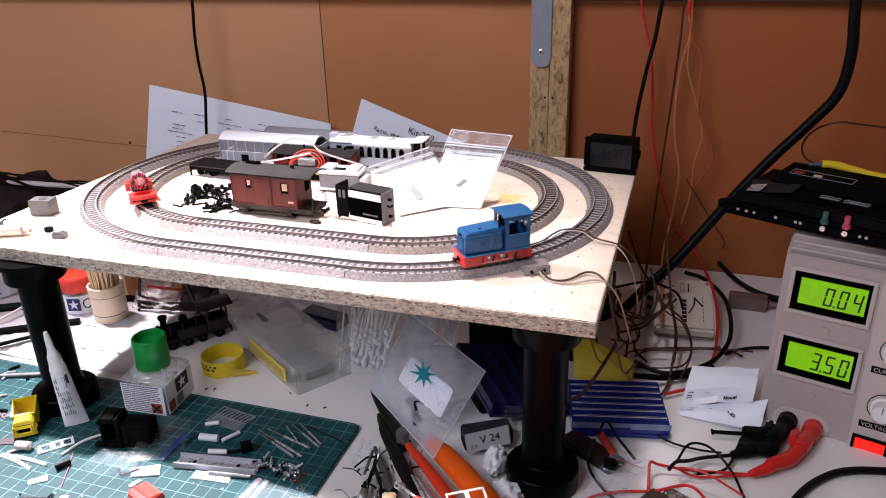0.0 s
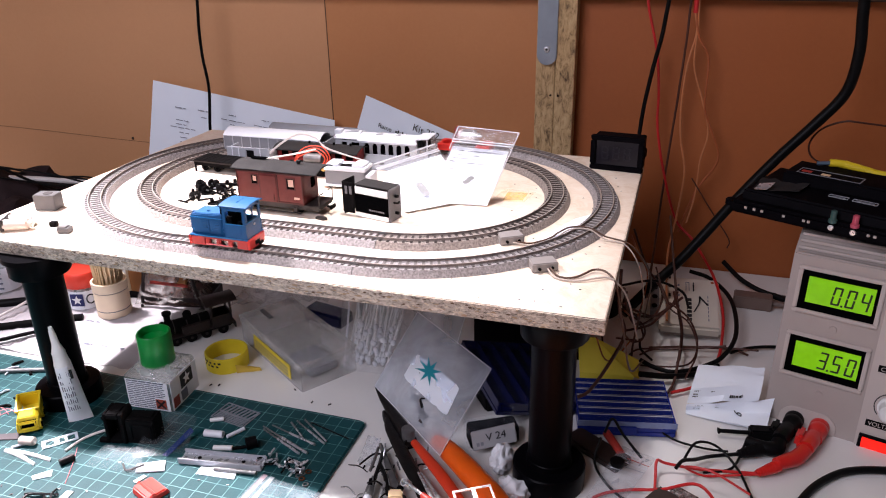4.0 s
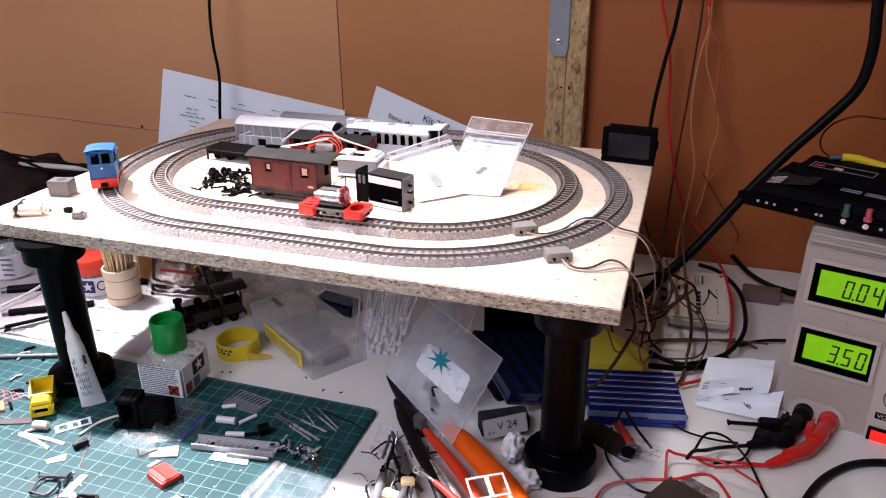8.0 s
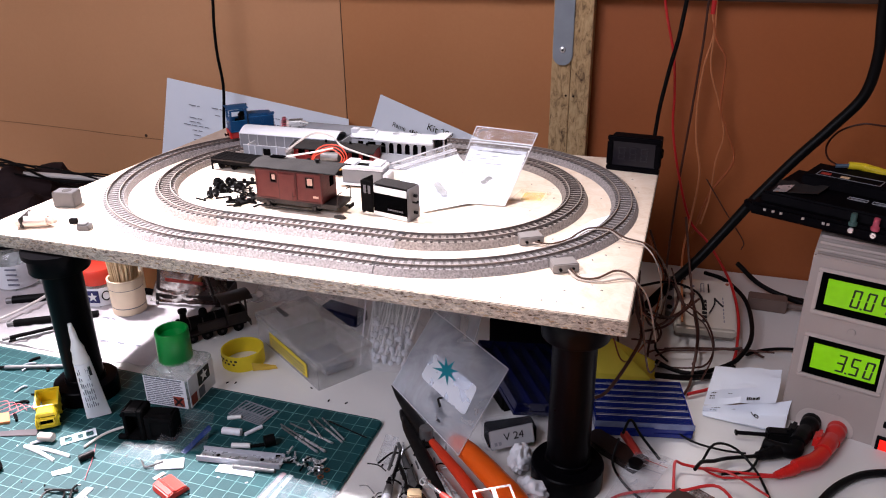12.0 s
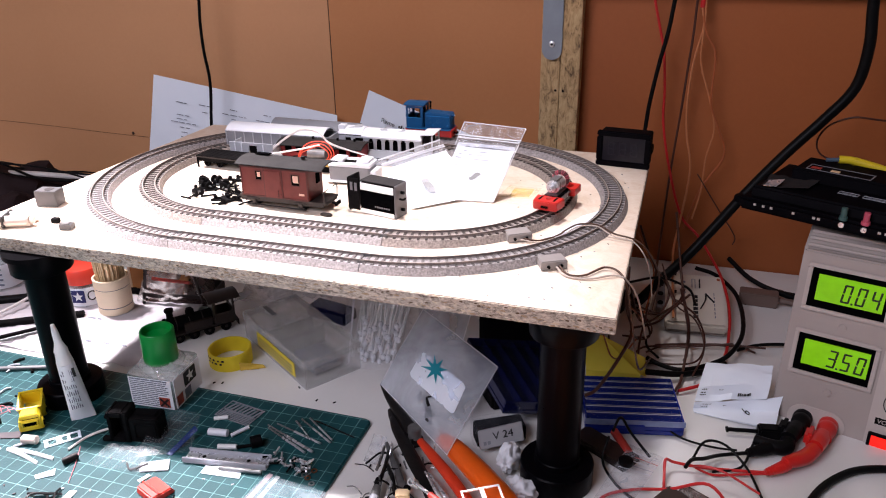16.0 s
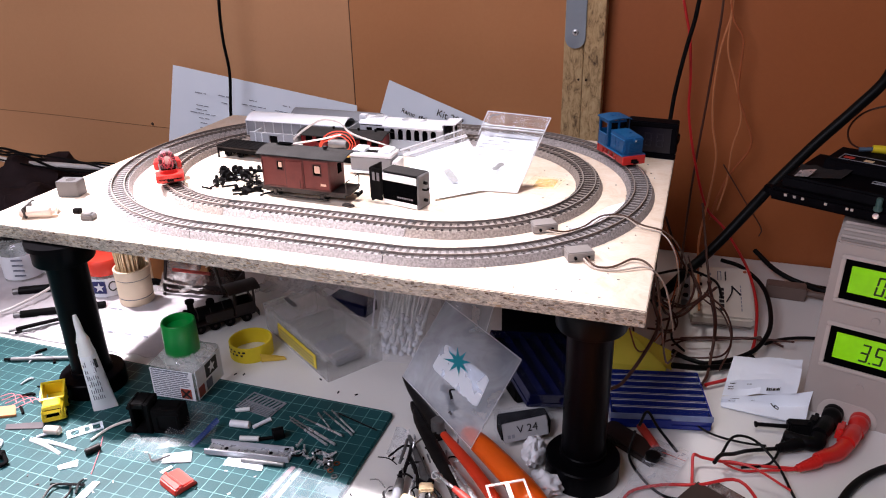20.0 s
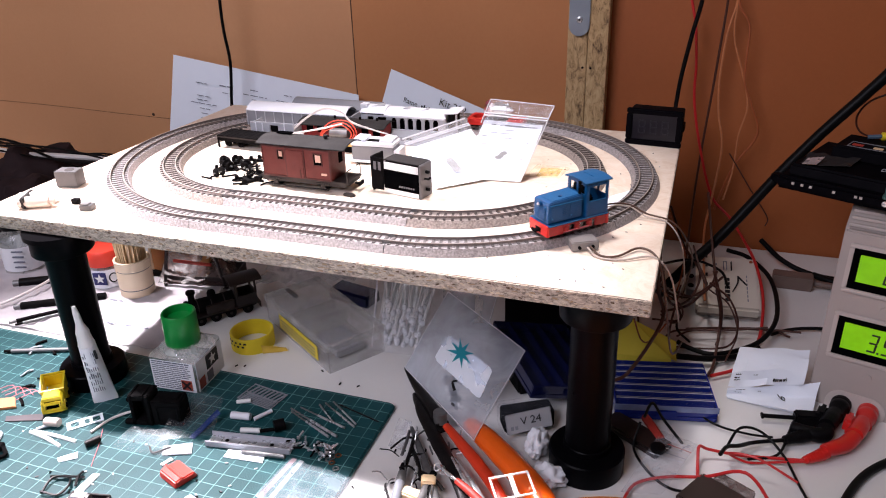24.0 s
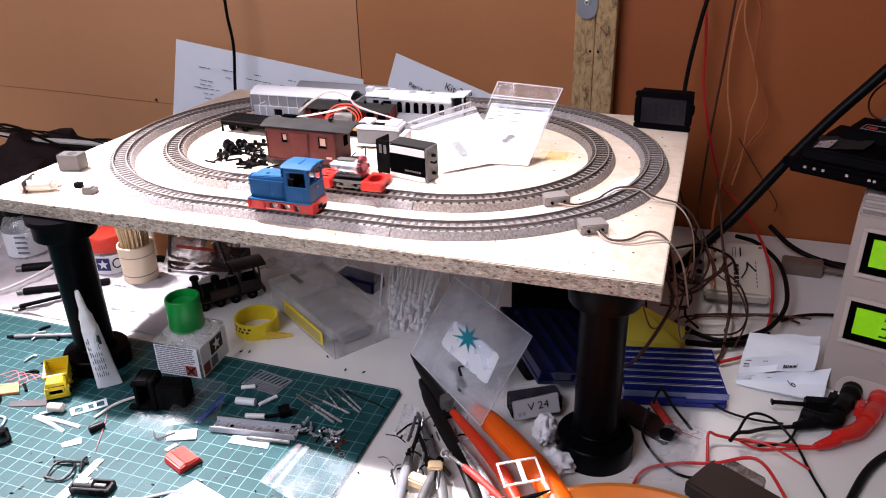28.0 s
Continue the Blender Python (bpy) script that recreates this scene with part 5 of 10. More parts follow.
part("block", Shape().box(-0.021, 0.021, -0.006, 0.006, 0.0, 0.0105), BLACK_MATT, mech, bevel=0.0006)
part("motor_can", Shape().cyl((0.004, 0, 0.0145), 0.0045, 0.016, "x", 20), DULL_STEEL, mech, "dull metal motor")
for x in (-0.012, -0.017, 0.015):
    part("gear", Shape().cyl((x, -0.0062, 0.009), 0.0036, 0.0012, "y", 18), BRASS, mech, "brass gear")

# small grey and white loco body
body2 = thing("small_loco_body", "small grey loco body with a white cast top", "model part", m=pose(-0.0040, 0.0110, TOP, 0, 0, 3))
part("body", Shape().box(-0.0175, 0.0175, -0.0090, 0.0090, 0.0035, 0.0150), RESIN_DARK, body2, bevel=0.0006)
part("top_casting", Shape().box(-0.0180, 0.0185, -0.0095, 0.0095, 0.0152, 0.0182).box(-0.0165, -0.0060, -0.0075, 0.0075, 0.0182, 0.0205).box(0.0060, 0.0165, -0.0075, 0.0075, 0.0182, 0.0205), RESIN_WHITE, body2, "white top casting", bevel=0.0005)
part("recess", Shape().box(-0.0055, 0.0055, -0.0050, 0.0010, 0.0182, 0.0186), BLACK_MATT, body2, "dark recess")
part("end_plate", Shape().box(0.0178, 0.0225, -0.0080, 0.0080, 0.0020, 0.0125), RESIN_WHITE, body2, "white end plate", bevel=0.0004)
part("footplate", Shape().box(-0.0205, 0.0225, -0.0105, 0.0105, 0.0018, 0.0036), RESIN_WHITE, body2, bevel=0.0004)
part("underframe", Shape().box(-0.016, 0.0185, -0.0070, 0.0070, 0.0, 0.0018), BLACK_MATT, body2)

# black and white loco shell
shell = thing("loco_shell", "black and white model loco shell standing on the board", "model part", m=pose(0.0440, -0.0490, TOP, 0, 0, -13))
part("body", Shape().box(-0.0120, 0.0180, -0.0072, 0.0072, 0.0, 0.0250), BLACK_MATT, shell, bevel=0.0012)
part("white_panel", Shape().box(-0.0118, 0.0178, -0.0077, -0.0070, 0.0185, 0.0240), WHITE, shell, "white side stripe", bevel=0.0003)
part("white_panel", Shape().box(-0.0118, 0.0178, -0.0077, -0.0070, 0.0005, 0.0040), WHITE, shell, "white side stripe", bevel=0.0003)
part("black_panel", Shape().box(-0.0118, 0.0178, -0.0076, -0.0070, 0.0041, 0.0184), BLACK_GLOSS, shell, "glossy black side")
for k in range(7):
    part("lettering_bar", Shape().box(0.001 + k * 0.0020, 0.0022 + k * 0.0020, -0.0078, -0.0076, 0.0065, 0.0078), ROOF_MID, shell)
part("end_face", Shape().box(0.0180, 0.0195, -0.0075, 0.0075, 0.0, 0.0255), ROOF_MID, shell, "dark grey end face", bevel=0.0005)
for q in ((0.006), (0.019)):
    part("end_boss", Shape().cyl((0.0205, 0.0, q), 0.0012, 0.003, "x", 12), BLACK_MATT, shell)
part("end_hook", Shape().tube([(0.0195, -0.002, 0.0145), (0.0235, -0.003, 0.0150), (0.0250, -0.003, 0.0165)], 0.0008, 6, 3), BLACK_MATT, shell)
part("cab_plate", Shape().box(-0.0235, -0.0125, -0.0080, -0.0068, 0.0020, 0.0265).box(-0.0235, -0.0222, -0.0068, 0.0070, 0.0, 0.0265), BLACK_MATT, shell, "open black cab plate", bevel=0.0004)
for x in (-0.0205, -0.0165):
    part("cab_window", Shape().box(x, x + 0.0022, -0.0083, -0.0080, 0.0170, 0.0232), ROOF_MID, shell, "grey window opening")
part("roof_edge", Shape().box(-0.0122, 0.0185, -0.0074, 0.0074, 0.0250, 0.0258), ROOF_GREY, shell, bevel=0.0003)

# zip bags with instruction sheets
BAG = film("clear_bag", rgb(236, 236, 242), 0.20, 0.12, 0.35, 60)
BAG_EDGE = material("bag_edge", rgb(214, 214, 222), 0.25, 0, 0.1, 120, 0.2, 500)
DRAW_GREY = material("printed_grey", rgb(150, 150, 152), 0.8, 0, 0.1, 200, 0.0)


def quad_grid(a, b, c, d, n, m, bend=0.0, seed=0, rough=0.0):
    """Rows of points over the sheet a (top left), b (top right), c (bottom right), d (bottom left)."""
    rs = random.Random(seed)
    a, b, c, d = map(Vector, (a, b, c, d))
    nor = (b - a).cross(d - a).normalized()
    rows = []
    for i in range(n + 1):
        v = i / n
        rows.append([tuple((a.lerp(b, j / m)).lerp(d.lerp(c, j / m), v) + nor * (bend * math.sin(math.pi * v) * math.sin(math.pi * (0.15 + 0.7 * j / m)) + rough * rs.uniform(-1, 1))) for j in range(m + 1)])
    return rows


def on_sheet(a, b, c, d, u, v, lift):
    a, b, c, d = map(Vector, (a, b, c, d))
    nor = (b - a).cross(d - a).normalized()
    return a.lerp(b, u).lerp(d.lerp(c, u), v) - nor * lift


def bars(parent, corners, lines, mat, seed, lift=0.0004, name="text_bar"):
    """Unreadable print as small flat bars; lines: (v, height, [(u0, u1), ...])."""
    rs = random.Random(seed)
    for v, h, spans in lines:
        for u0, u1 in spans:
            u = u0
            while u < u1 - 0.004:
                w = min(rs.uniform(0.012, 0.04), u1 - u)
                q = [on_sheet(*corners, uu, vv, lift) for uu, vv in ((u, v), (u + w, v), (u + w, v + h * 0.55), (u, v + h * 0.55))]
                part(name, Shape().sheet([[q[0], q[1]], [q[3], q[2]]], 0.00005), mat, parent)
                u += w + rs.uniform(0.004, 0.010)


c1 = ((0.0905, 0.0190, 0.1930), (0.1385, 0.0215, 0.1900), (0.1210, -0.0085, 0.1397), (0.0740, -0.0125, 0.1397))
bag1 = thing("instruction_bag", "clear zip bag with printed instruction sheet leaning on models", "plastic bag")
p1 = [on_sheet(*c1, u, v, 0.0004) for u, v in ((0.02, 0.25), (0.955, 0.25), (0.985, 0.985), (0.03, 0.985))]
part("sheet", Shape().sheet(quad_grid(*p1, 6, 6, 0.0015), 0.0002), PAPER, bag1, "white printed sheet")
part("bag_film", Shape().sheet(quad_grid(*[on_sheet(*c1, u, v, 0.0030) for u, v in ((0, 0), (1, 0), (1, 1), (0, 1))], 14, 14, 0.0015, 4, 0.0009), 0.0001), BAG, bag1, "crumpled clear film")
for v in (0.17, 0.20):
    part("zip_strip", Shape().tube([on_sheet(*c1, u, v, 0.0034) for u in (0.0, 0.3, 0.6, 1.0)], 0.0006, 6, 3), BAG_EDGE, bag1, "glossy zip strip")
for (ua, va), (ub, vb) in (((0, 0), (1, 0)), ((0, 0), (0, 0.3)), ((1, 0), (1, 1)), ((0.3, 1), (1, 1))):
    part("bag_seam", Shape().tube([on_sheet(*c1, ua, va, 0.003), on_sheet(*c1, (ua + ub) / 2, (va + vb) / 2, 0.0034), on_sheet(*c1, ub, vb, 0.003)], 0.00035, 5, 3), BAG_EDGE, bag1)
bars(bag1, p1, [(0.06, 0.035, [(0.16, 0.24), (0.30, 0.92)]), (0.14, 0.02, [(0.16, 0.28), (0.44, 0.56)]), (0.20, 0.02, [(0.10, 0.5)]), (0.28, 0.018, [(0.36, 0.70)]), (0.34, 0.015, [(0.8, 0.9)]), (0.5, 0.015, [(0.82, 0.9)]),
                (0.62, 0.015, [(0.8, 0.9)]), (0.72, 0.015, [(0.78, 0.88)]), (0.84, 0.018, [(0.50, 0.62)]), (0.92, 0.014, [(0.52, 0.60), (0.64, 0.84)]), (0.48, 0.012, [(0.04, 0.1)]), (0.26, 0.03, [(0.06, 0.16)]), (0.40, 0.014, [(0.1, 0.3), (0.86, 0.92)]), (0.45, 0.014, [(0.84, 0.92)]), (0.55, 0.014, [(0.84, 0.90)]), (0.67, 0.014, [(0.80, 0.88)]), (0.78, 0.014, [(0.78, 0.86)]), (0.72, 0.014, [(0.1, 0.34)])], INK_BAG, 5, 0.0013)
q = [on_sheet(*p1, 0.52 + 0.075 * math.cos(a) + (0.03 if math.sin(a) > 0 else -0.03), 0.58 - 0.075 * math.sin(a), 0.0013) for a in [i * math.pi / 8 for i in range(17)]]
sh = Shape()
sh.bm.faces.new([sh.bm.verts.new(v) for v in q[:-1]])
part("printed_drawing", sh, DRAW_GREY, bag1, "grey printed outline drawing")

c2 = ((0.0180, 0.0130, 0.1560), (0.0560, 0.0600, 0.1630), (0.1080, -0.0020, 0.1412), (0.0660, -0.0400, 0.1402))
bag2 = thing("instruction_bag", "clear zip bag with a printed sheet lying on the board", "plastic bag")
p2 = [on_sheet(*c2, u, v, 0.0003) for u, v in ((0.0, 0.16), (1.0, 0.16), (1, 0.99), (0.0, 0.99))]
part("sheet", Shape().sheet(quad_grid(*p2, 6, 6, 0.001), 0.0002), PAPER, bag2, "white printed sheet")
part("bag_film", Shape().sheet(quad_grid(*[on_sheet(*c2, u, v, 0.0026) for u, v in ((0, 0), (1, 0), (1, 1), (0, 1))], 14, 14, 0.001, 6, 0.0008), 0.0001), BAG, bag2, "crumpled clear film")
for v in (0.0, 0.10, 0.13):
    part("zip_strip", Shape().tube([on_sheet(*c2, u, v, 0.0028) for u in (0.0, 0.3, 0.6, 1.0)], 0.0007, 6, 3), BAG_EDGE, bag2, "glossy zip strip")
bars(bag2, p2, [(0.1, 0.015, [(0.2, 0.3)]), (0.22, 0.012, [(0.1, 0.16), (0.3, 0.5)]), (0.34, 0.012, [(0.14, 0.2), (0.5, 0.62)]), (0.46, 0.012, [(0.5, 0.6), (0.1, 0.16)]), (0.8, 0.012, [(0.2, 0.25), (0.62, 0.7)]), (0.16, 0.014, [(0.4, 0.8)]), (0.28, 0.012, [(0.6, 0.84)]), (0.40, 0.012, [(0.7, 0.9)]), (0.52, 0.012, [(0.7, 0.82)]), (0.66, 0.012, [(0.66, 0.86)])], INK_BAG, 8, 0.0012)
q = [on_sheet(*p2, 0.42 + 0.06 * math.cos(a), 0.62 - 0.06 * math.sin(a) + (-0.10 if math.sin(a) > 0 else 0.10), 0.0012) for a in [i * math.pi / 8 for i in range(16)]]
sh = Shape()
sh.bm.faces.new([sh.bm.verts.new(v) for v in q])
part("printed_drawing", sh, DRAW_GREY, bag2, "grey printed outline drawing")

AMBER = film("amber_film", rgb(226, 198, 110), 0.30, 0.3, 0.3, 200)
PALE_AMBER = film("pale_amber_film", rgb(224, 196, 150), 0.10, 0.3, 0.3, 120)
amb = thing("amber_film_pieces", "two overlapping pieces of yellow masking film stuck on the board", "tape")
part("piece", Shape().slab([(0.120, 0.006), (0.146, 0.008), (0.150, 0.034), (0.124, 0.036)], TOP + 0.0002, TOP + 0.0005), PALE_AMBER, amb)
part("piece", Shape().slab([(0.1290, 0.0085), (0.1445, 0.0105), (0.1450, 0.0290), (0.1290, 0.0275)], TOP + 0.0007, TOP + 0.0010), AMBER, amb)

# feeders and their wires
BROWN_WIRE = material("brown_wire", rgb(84, 58, 46), 0.5, 0, 0.15, 200, 0.05)
GREY_WIRE = material("grey_wire", rgb(190, 176, 166), 0.5, 0, 0.1, 200, 0.05)
for x, y, a in ((0.1835, -0.1085, 33), (0.1535, -0.0715, 36)):
    fd = thing("track_feeder", "grey plastic track feeder clipped to the ballast", "track feeder", group="track feeders", m=pose(x, y, TOP, 0, 0, a))
    part("body", Shape().slab([(-0.0085, -0.0045), (0.0085, -0.0060), (0.0090, 0.0055), (-0.0070, 0.0065)], 0.0, 0.0062), GREY_P, fd, bevel=0.0006)
    part("wedge", Shape().slab([(0.0055, 0.0), (0.0055, 0.0058), (0.0100, 0.0030), (0.0100, 0.0)], -0.0080, 0.0080, SWAP), GREY_P, fd, bevel=0.0004)
    for u in (-0.0040, 0.0045):
        part("wire_hole", Shape().cyl((u, -0.0056, 0.0028), 0.0010, 0.0012, "y", 10), BLACK_MATT, fd)
fw = thing("feeder_wires", "thin brown and white feeder wires running off the board", "wire", group="feeder wires")
part("wire", Shape().tube([(0.1890, -0.1120, TOP + 0.0030), (0.1960, -0.1190, TOP + 0.0012), (0.2060, -0.1170, TOP + 0.0012), (0.2160, -0.1045, TOP + 0.0020), (0.2250, -0.1080, TOP + 0.0018), (0.2310, -0.1150, TOP - 0.004), (0.2360, -0.1120, TOP - 0.03), (0.2420, -0.0850, 0.060), (0.2480, -0.020, 0.030)], 0.0007, 8), BROWN_WIRE, fw, "brown wire")
part("wire", Shape().tube([(0.1875, -0.1130, TOP + 0.0025), (0.1950, -0.1210, TOP + 0.0010), (0.2080, -0.1215, TOP + 0.0010), (0.2230, -0.1130, TOP + 0.0014), (0.2310, -0.1120, TOP - 0.002), (0.2380, -0.1000, TOP - 0.02), (0.2440, -0.0600, 0.07)], 0.0006, 8), GREY_WIRE, fw, "pale wire")
fw2 = thing("feeder_wires", "thin brown and white feeder wires running off the board", "wire", group="feeder wires")
part("wire", Shape().tube([(0.1585, -0.0760, TOP + 0.0030), (0.1690, -0.0720, TOP + 0.0012), (0.1790, -0.0600, TOP + 0.0012), (0.1840, -0.0520, TOP + 0.0030), (0.1920, -0.0520, TOP + 0.0077), (0.2040, -0.0500, TOP + 0.0078), (0.2160, -0.0520, TOP + 0.0034), (0.2310, -0.0540, TOP + 0.001), (0.2410, -0.0500, TOP - 0.010), (0.2480, -0.0200, TOP - 0.040), (0.2460, 0.0200, 0.060), (0.2440, 0.0400, 0.035)], 0.0006, 8), BROWN_WIRE, fw2, "brown wire")
part("wire", Shape().tube([(0.1570, -0.0770, TOP + 0.0025), (0.1700, -0.0750, TOP + 0.0010), (0.1830, -0.0650, TOP + 0.0010), (0.1860, -0.0550, TOP + 0.0030), (0.1935, -0.0550, TOP + 0.0076), (0.2050, -0.0530, TOP + 0.0077), (0.2160, -0.0560, TOP + 0.0030), (0.2300, -0.0580, TOP + 0.001), (0.2400, -0.0560, TOP - 0.014), (0.2440, -0.0200, TOP - 0.055), (0.2420, 0.0200, 0.050)], 0.0005, 8), GREY_WIRE, fw2, "pale wire")
single("card_packing", Shape().slab([(0.170, -0.066), (0.188, -0.058), (0.206, -0.020), (0.200, -0.006), (0.190, -0.018)], TOP + 0.0002, TOP + 0.0010), PAPER, "white card packing lying under the curved track", "card")

# bits at the board's near corner
BLOCK_GREY = material("cast_grey_metal", rgb(88, 86, 88), 0.5, 0.3, 0.15, 90, 0.15, 900)
blk = thing("metal_block", "small grey metal block with a round hole on the board", "metal part", m=pose(-0.2115, -0.1015, TOP, 0, 0, 12) @ Matrix.Scale(0.92, 4))
part("block", Shape().box(-0.0095, 0.0095, -0.0065, 0.0065, 0.0, 0.0135), BLOCK_GREY, blk, bevel=0.0005)
part("bore", Shape().cyl((0.001, 0.0, 0.01345), 0.0040, 0.0006, "z", 24), BROWN_BLACK, blk, "dark bore")
PEACH = material("peach_plastic", rgb(214, 196, 186), 0.45, 0, 0.1, 100, 0.1)
nz = thing("turned_fittings", "white and peach plastic rods in a dark collar on the board", "fitting", m=pose(-0.2050, -0.1430, TOP + 0.0042, 0, 0, 24))
part("white_rod", Shape().cyl((0, 0.0050, 0), 0.0042, 0.0250, "x", 22), WHITE, nz, bevel=0.0005)
part("peach_rod", Shape().cyl((0.0010, -0.0046, 0), 0.0042, 0.0220, "x", 22), PEACH, nz, "pale peach rod", bevel=0.0005)
part("collar", Shape().box(-0.0070, -0.0040, -0.0094, 0.0098, -0.0036, 0.0048), BROWN_BLACK, nz, "dark collar", bevel=0.0008)
part("rod_tip", Shape().cyl((0.0136, -0.0046, 0), 0.0026, 0.0032, "x", 18), PEACH, nz, "narrow peach tip", bevel=0.0003)
single("black_cube", Shape().box(-0.004, 0.004, -0.003, 0.003, 0, 0.0055), BLACK_MATT, "tiny black plastic block on the board", "scrap", bevel=0.0006, m=pose(-0.1785, -0.1325, TOP, 0, 0, 8) @ Matrix.Scale(0.7, 4))
cn = thing("small_connector", "tiny clear and steel connector on the board", "connector", m=pose(-0.1620, -0.1395, TOP, 0, 0, 14) @ Matrix.Scale(0.8, 4))
part("block", Shape().box(-0.0055, 0.0055, -0.0045, 0.0045, 0, 0.0050), BLOCK_GREY, cn, bevel=0.0004)
part("clip", Shape().box(-0.0050, 0.0030, -0.0035, 0.0035, 0.0050, 0.0062), DULL_STEEL, cn, bevel=0.0003)
for k in range(84):
    x, y = rr.uniform(-0.23, 0.22), rr.uniform(-0.160, -0.145)
    if k > 18:
        x, y = rr.uniform(0.12, 0.22), rr.uniform(-0.155, 0.09)
    single("wood_crumb", Shape().slab([(-0.0007, -0.0002), (0.0006, -0.0003), (0.0007, 0.0002), (-0.0005, 0.0003)], 0, 0.0003), BROWN_BLACK if k % 2 else RESIN_DARK, "tiny dark crumb on the board", "debris", group="crumbs on the board", m=pose(x, y, TOP + 0.0001, 0, 0, rr.uniform(0, 360)))

# papers stood behind the board against the wall
def wall_paper(name, pts, y_top, y_bot, label):
    zs = [p[1] for p in pts]
    ob = thing(name, label, "paper sheet")
    f = lambda p: (p[0], y_bot + (y_top - y_bot) * (p[1] - min(zs)) / (max(zs) - min(zs)), p[1])
    a, b, c, d = [f(p) for p in pts]
    part("sheet", Shape().sheet(quad_grid(a, b, c, d, 8, 8, 0.002), 0.0002), PAPER, ob)
    return ob, (a, b, c, d)


lst, lc = wall_paper("printed_list", ((-0.3540, 0.1710), (-0.1170, 0.1370), (-0.1200, 0.002), (-0.3900, 0.0020)), 0.2240, 0.2110, "white printed parts list stood against the wall behind the board")
bars(lst, lc, [(0.15, 0.012, [(0.14, 0.21)]), (0.14, 0.012, [(0.27, 0.34)]), (0.19, 0.010, [(0.29, 0.33)]), (0.13, 0.012, [(0.44, 0.48)]), (0.17, 0.010, [(0.40, 0.53)]), (0.20, 0.010, [(0.45, 0.48)]), (0.12, 0.012, [(0.62, 0.66)]),
               (0.17, 0.010, [(0.58, 0.70)]), (0.24, 0.010, [(0.15, 0.22)]), (0.27, 0.010, [(0.15, 0.21)]), (0.295, 0.010, [(0.12, 0.26)]), (0.33, 0.010, [(0.17, 0.23)]), (0.365, 0.010, [(0.18, 0.22)]), (0.40, 0.010, [(0.18, 0.22)]), (0.47, 0.010, [(0.17, 0.23)]), (0.11, 0.010, [(0.82, 0.87)])], INK, 2, 0.0022)
kit, kc = wall_paper("kit_sheet", ((-0.0770, 0.1670), (0.0900, 0.1080), (0.0500, -0.00), (-0.1300, 0.0050)), 0.2220, 0.2080, "white kit instruction sheet stood against the wall")
for txt, size, x, z in (("Kit 202", 0.0105, -0.0225, 0.1335),):
    letters(txt, size, INK_BLACK, kit, pose(x, 0.2150, z, 85, 0, 0) @ pose(0, 0, 0, 0, 0, -17))
letters("Rame", 0.0072, INK_BLACK, kit, pose(-0.0625, 0.2150, 0.1345, 85, 0, 0) @ pose(0, 0, 0, 0, 0, -17))
for k in range(8):
    x = -0.0425 + 0.0024 * k
    part("text_bar", Shape().box(0, 0.0018, -0.0002, 0.0, 0, 0.0026 + 0.0012 * (k % 2)), INK_BLACK, kit, m=pose(x, 0.2155, 0.1290 - 0.0008 * k, 0, 17, 0))

single("black_cable", Shape().tube([(-0.258, 0.196, 0.33), (-0.2575, 0.196, 0.272), (-0.2605, 0.196, 0.235), (-0.2600, 0.195, 0.205), (-0.2575, 0.195, 0.171), (-0.2635, 0.195, 0.123), (-0.2680, 0.195, 0.06), (-0.270, 0.195, 0.003)], 0.0017, 10), BLACK, "thin black cable hanging down in front of the wall", "cable")

# ---- things on the bench ----
CLEAR = film("clear_plastic", rgb(226, 230, 240), 0.20, 0.30, 0.30, 60)
CLEAR_HARD = film("clear_styrene", rgb(230, 228, 226), 0.18, 0.12, 0.2, 30)
BAG_BLUE = film("hazy_bag", rgb(214, 220, 232), 0.45, 0.14, 0.45, 22)
THIN = film("thin_film", rgb(216, 224, 232), 0.08, 0.3, 0.2, 60)
GLASSY = film("bottle_glass", rgb(214, 220, 216), 0.30, 0.08, 0.1, 40)
GREEN_CAP = material("green_cap", rgb(0, 132, 52), 0.35, 0, 0.1, 80, 0.08, 800)
LABEL = material("white_label", rgb(232, 234, 240), 0.55, 0, 0.04, 80, 0.05)
LABEL_GREY = material("grey_card", rgb(168, 168, 172), 0.6, 0, 0.08, 80, 0.05)
LABEL_INK = material("label_print", rgb(112, 116, 132), 0.6, 0, 0.2, 300, 0.0)
HAZARD = material("hazard_orange", rgb(158, 66, 52), 0.55, 0, 0.1, 100, 0.0)
YELLOW = material("yellow_plastic", rgb(232, 206, 44), 0.4, 0, 0.1, 80, 0.1, 900)
YELLOW_TAPE = material("yellow_tape", rgb(236, 212, 40), 0.6, 0, 0.12, 80, 0.15, 900)
YELLOW_PAPER = material("yellow_paper", rgb(236, 218, 78), 0.8, 0, 0.05, 60, 0.05)
ORANGE = material("orange_handle", rgb(238, 96, 16), 0.3, 0, 0.12, 60, 0.05, 700, coat=0.2)
ORANGE_RED = material("red_orange_grip", rgb(214, 58, 28), 0.4, 0, 0.15, 60, 0.1, 700)
TOOL_DARK = material("dark_tool_steel", rgb(40, 37, 38), 0.42, 0.7, 0.3, 150, 0.2, 900)
BLUE_CASE = material("blue_case", rgb(28, 46, 138), 0.12, 0, 0.15, 60, 0.05, 600)
BLUE_DEEP = material("deep_blue_case", rgb(9, 15, 62), 0.22, 0, 0.15, 60, 0.05, 600)
TEAL = material("teal_print", rgb(24, 142, 160), 0.6, 0, 0.05, 60, 0.0)
WOOD = material("plywood", rgb(186, 128, 74), 0.65, 0, 0.2, 60, 0.2, 700)
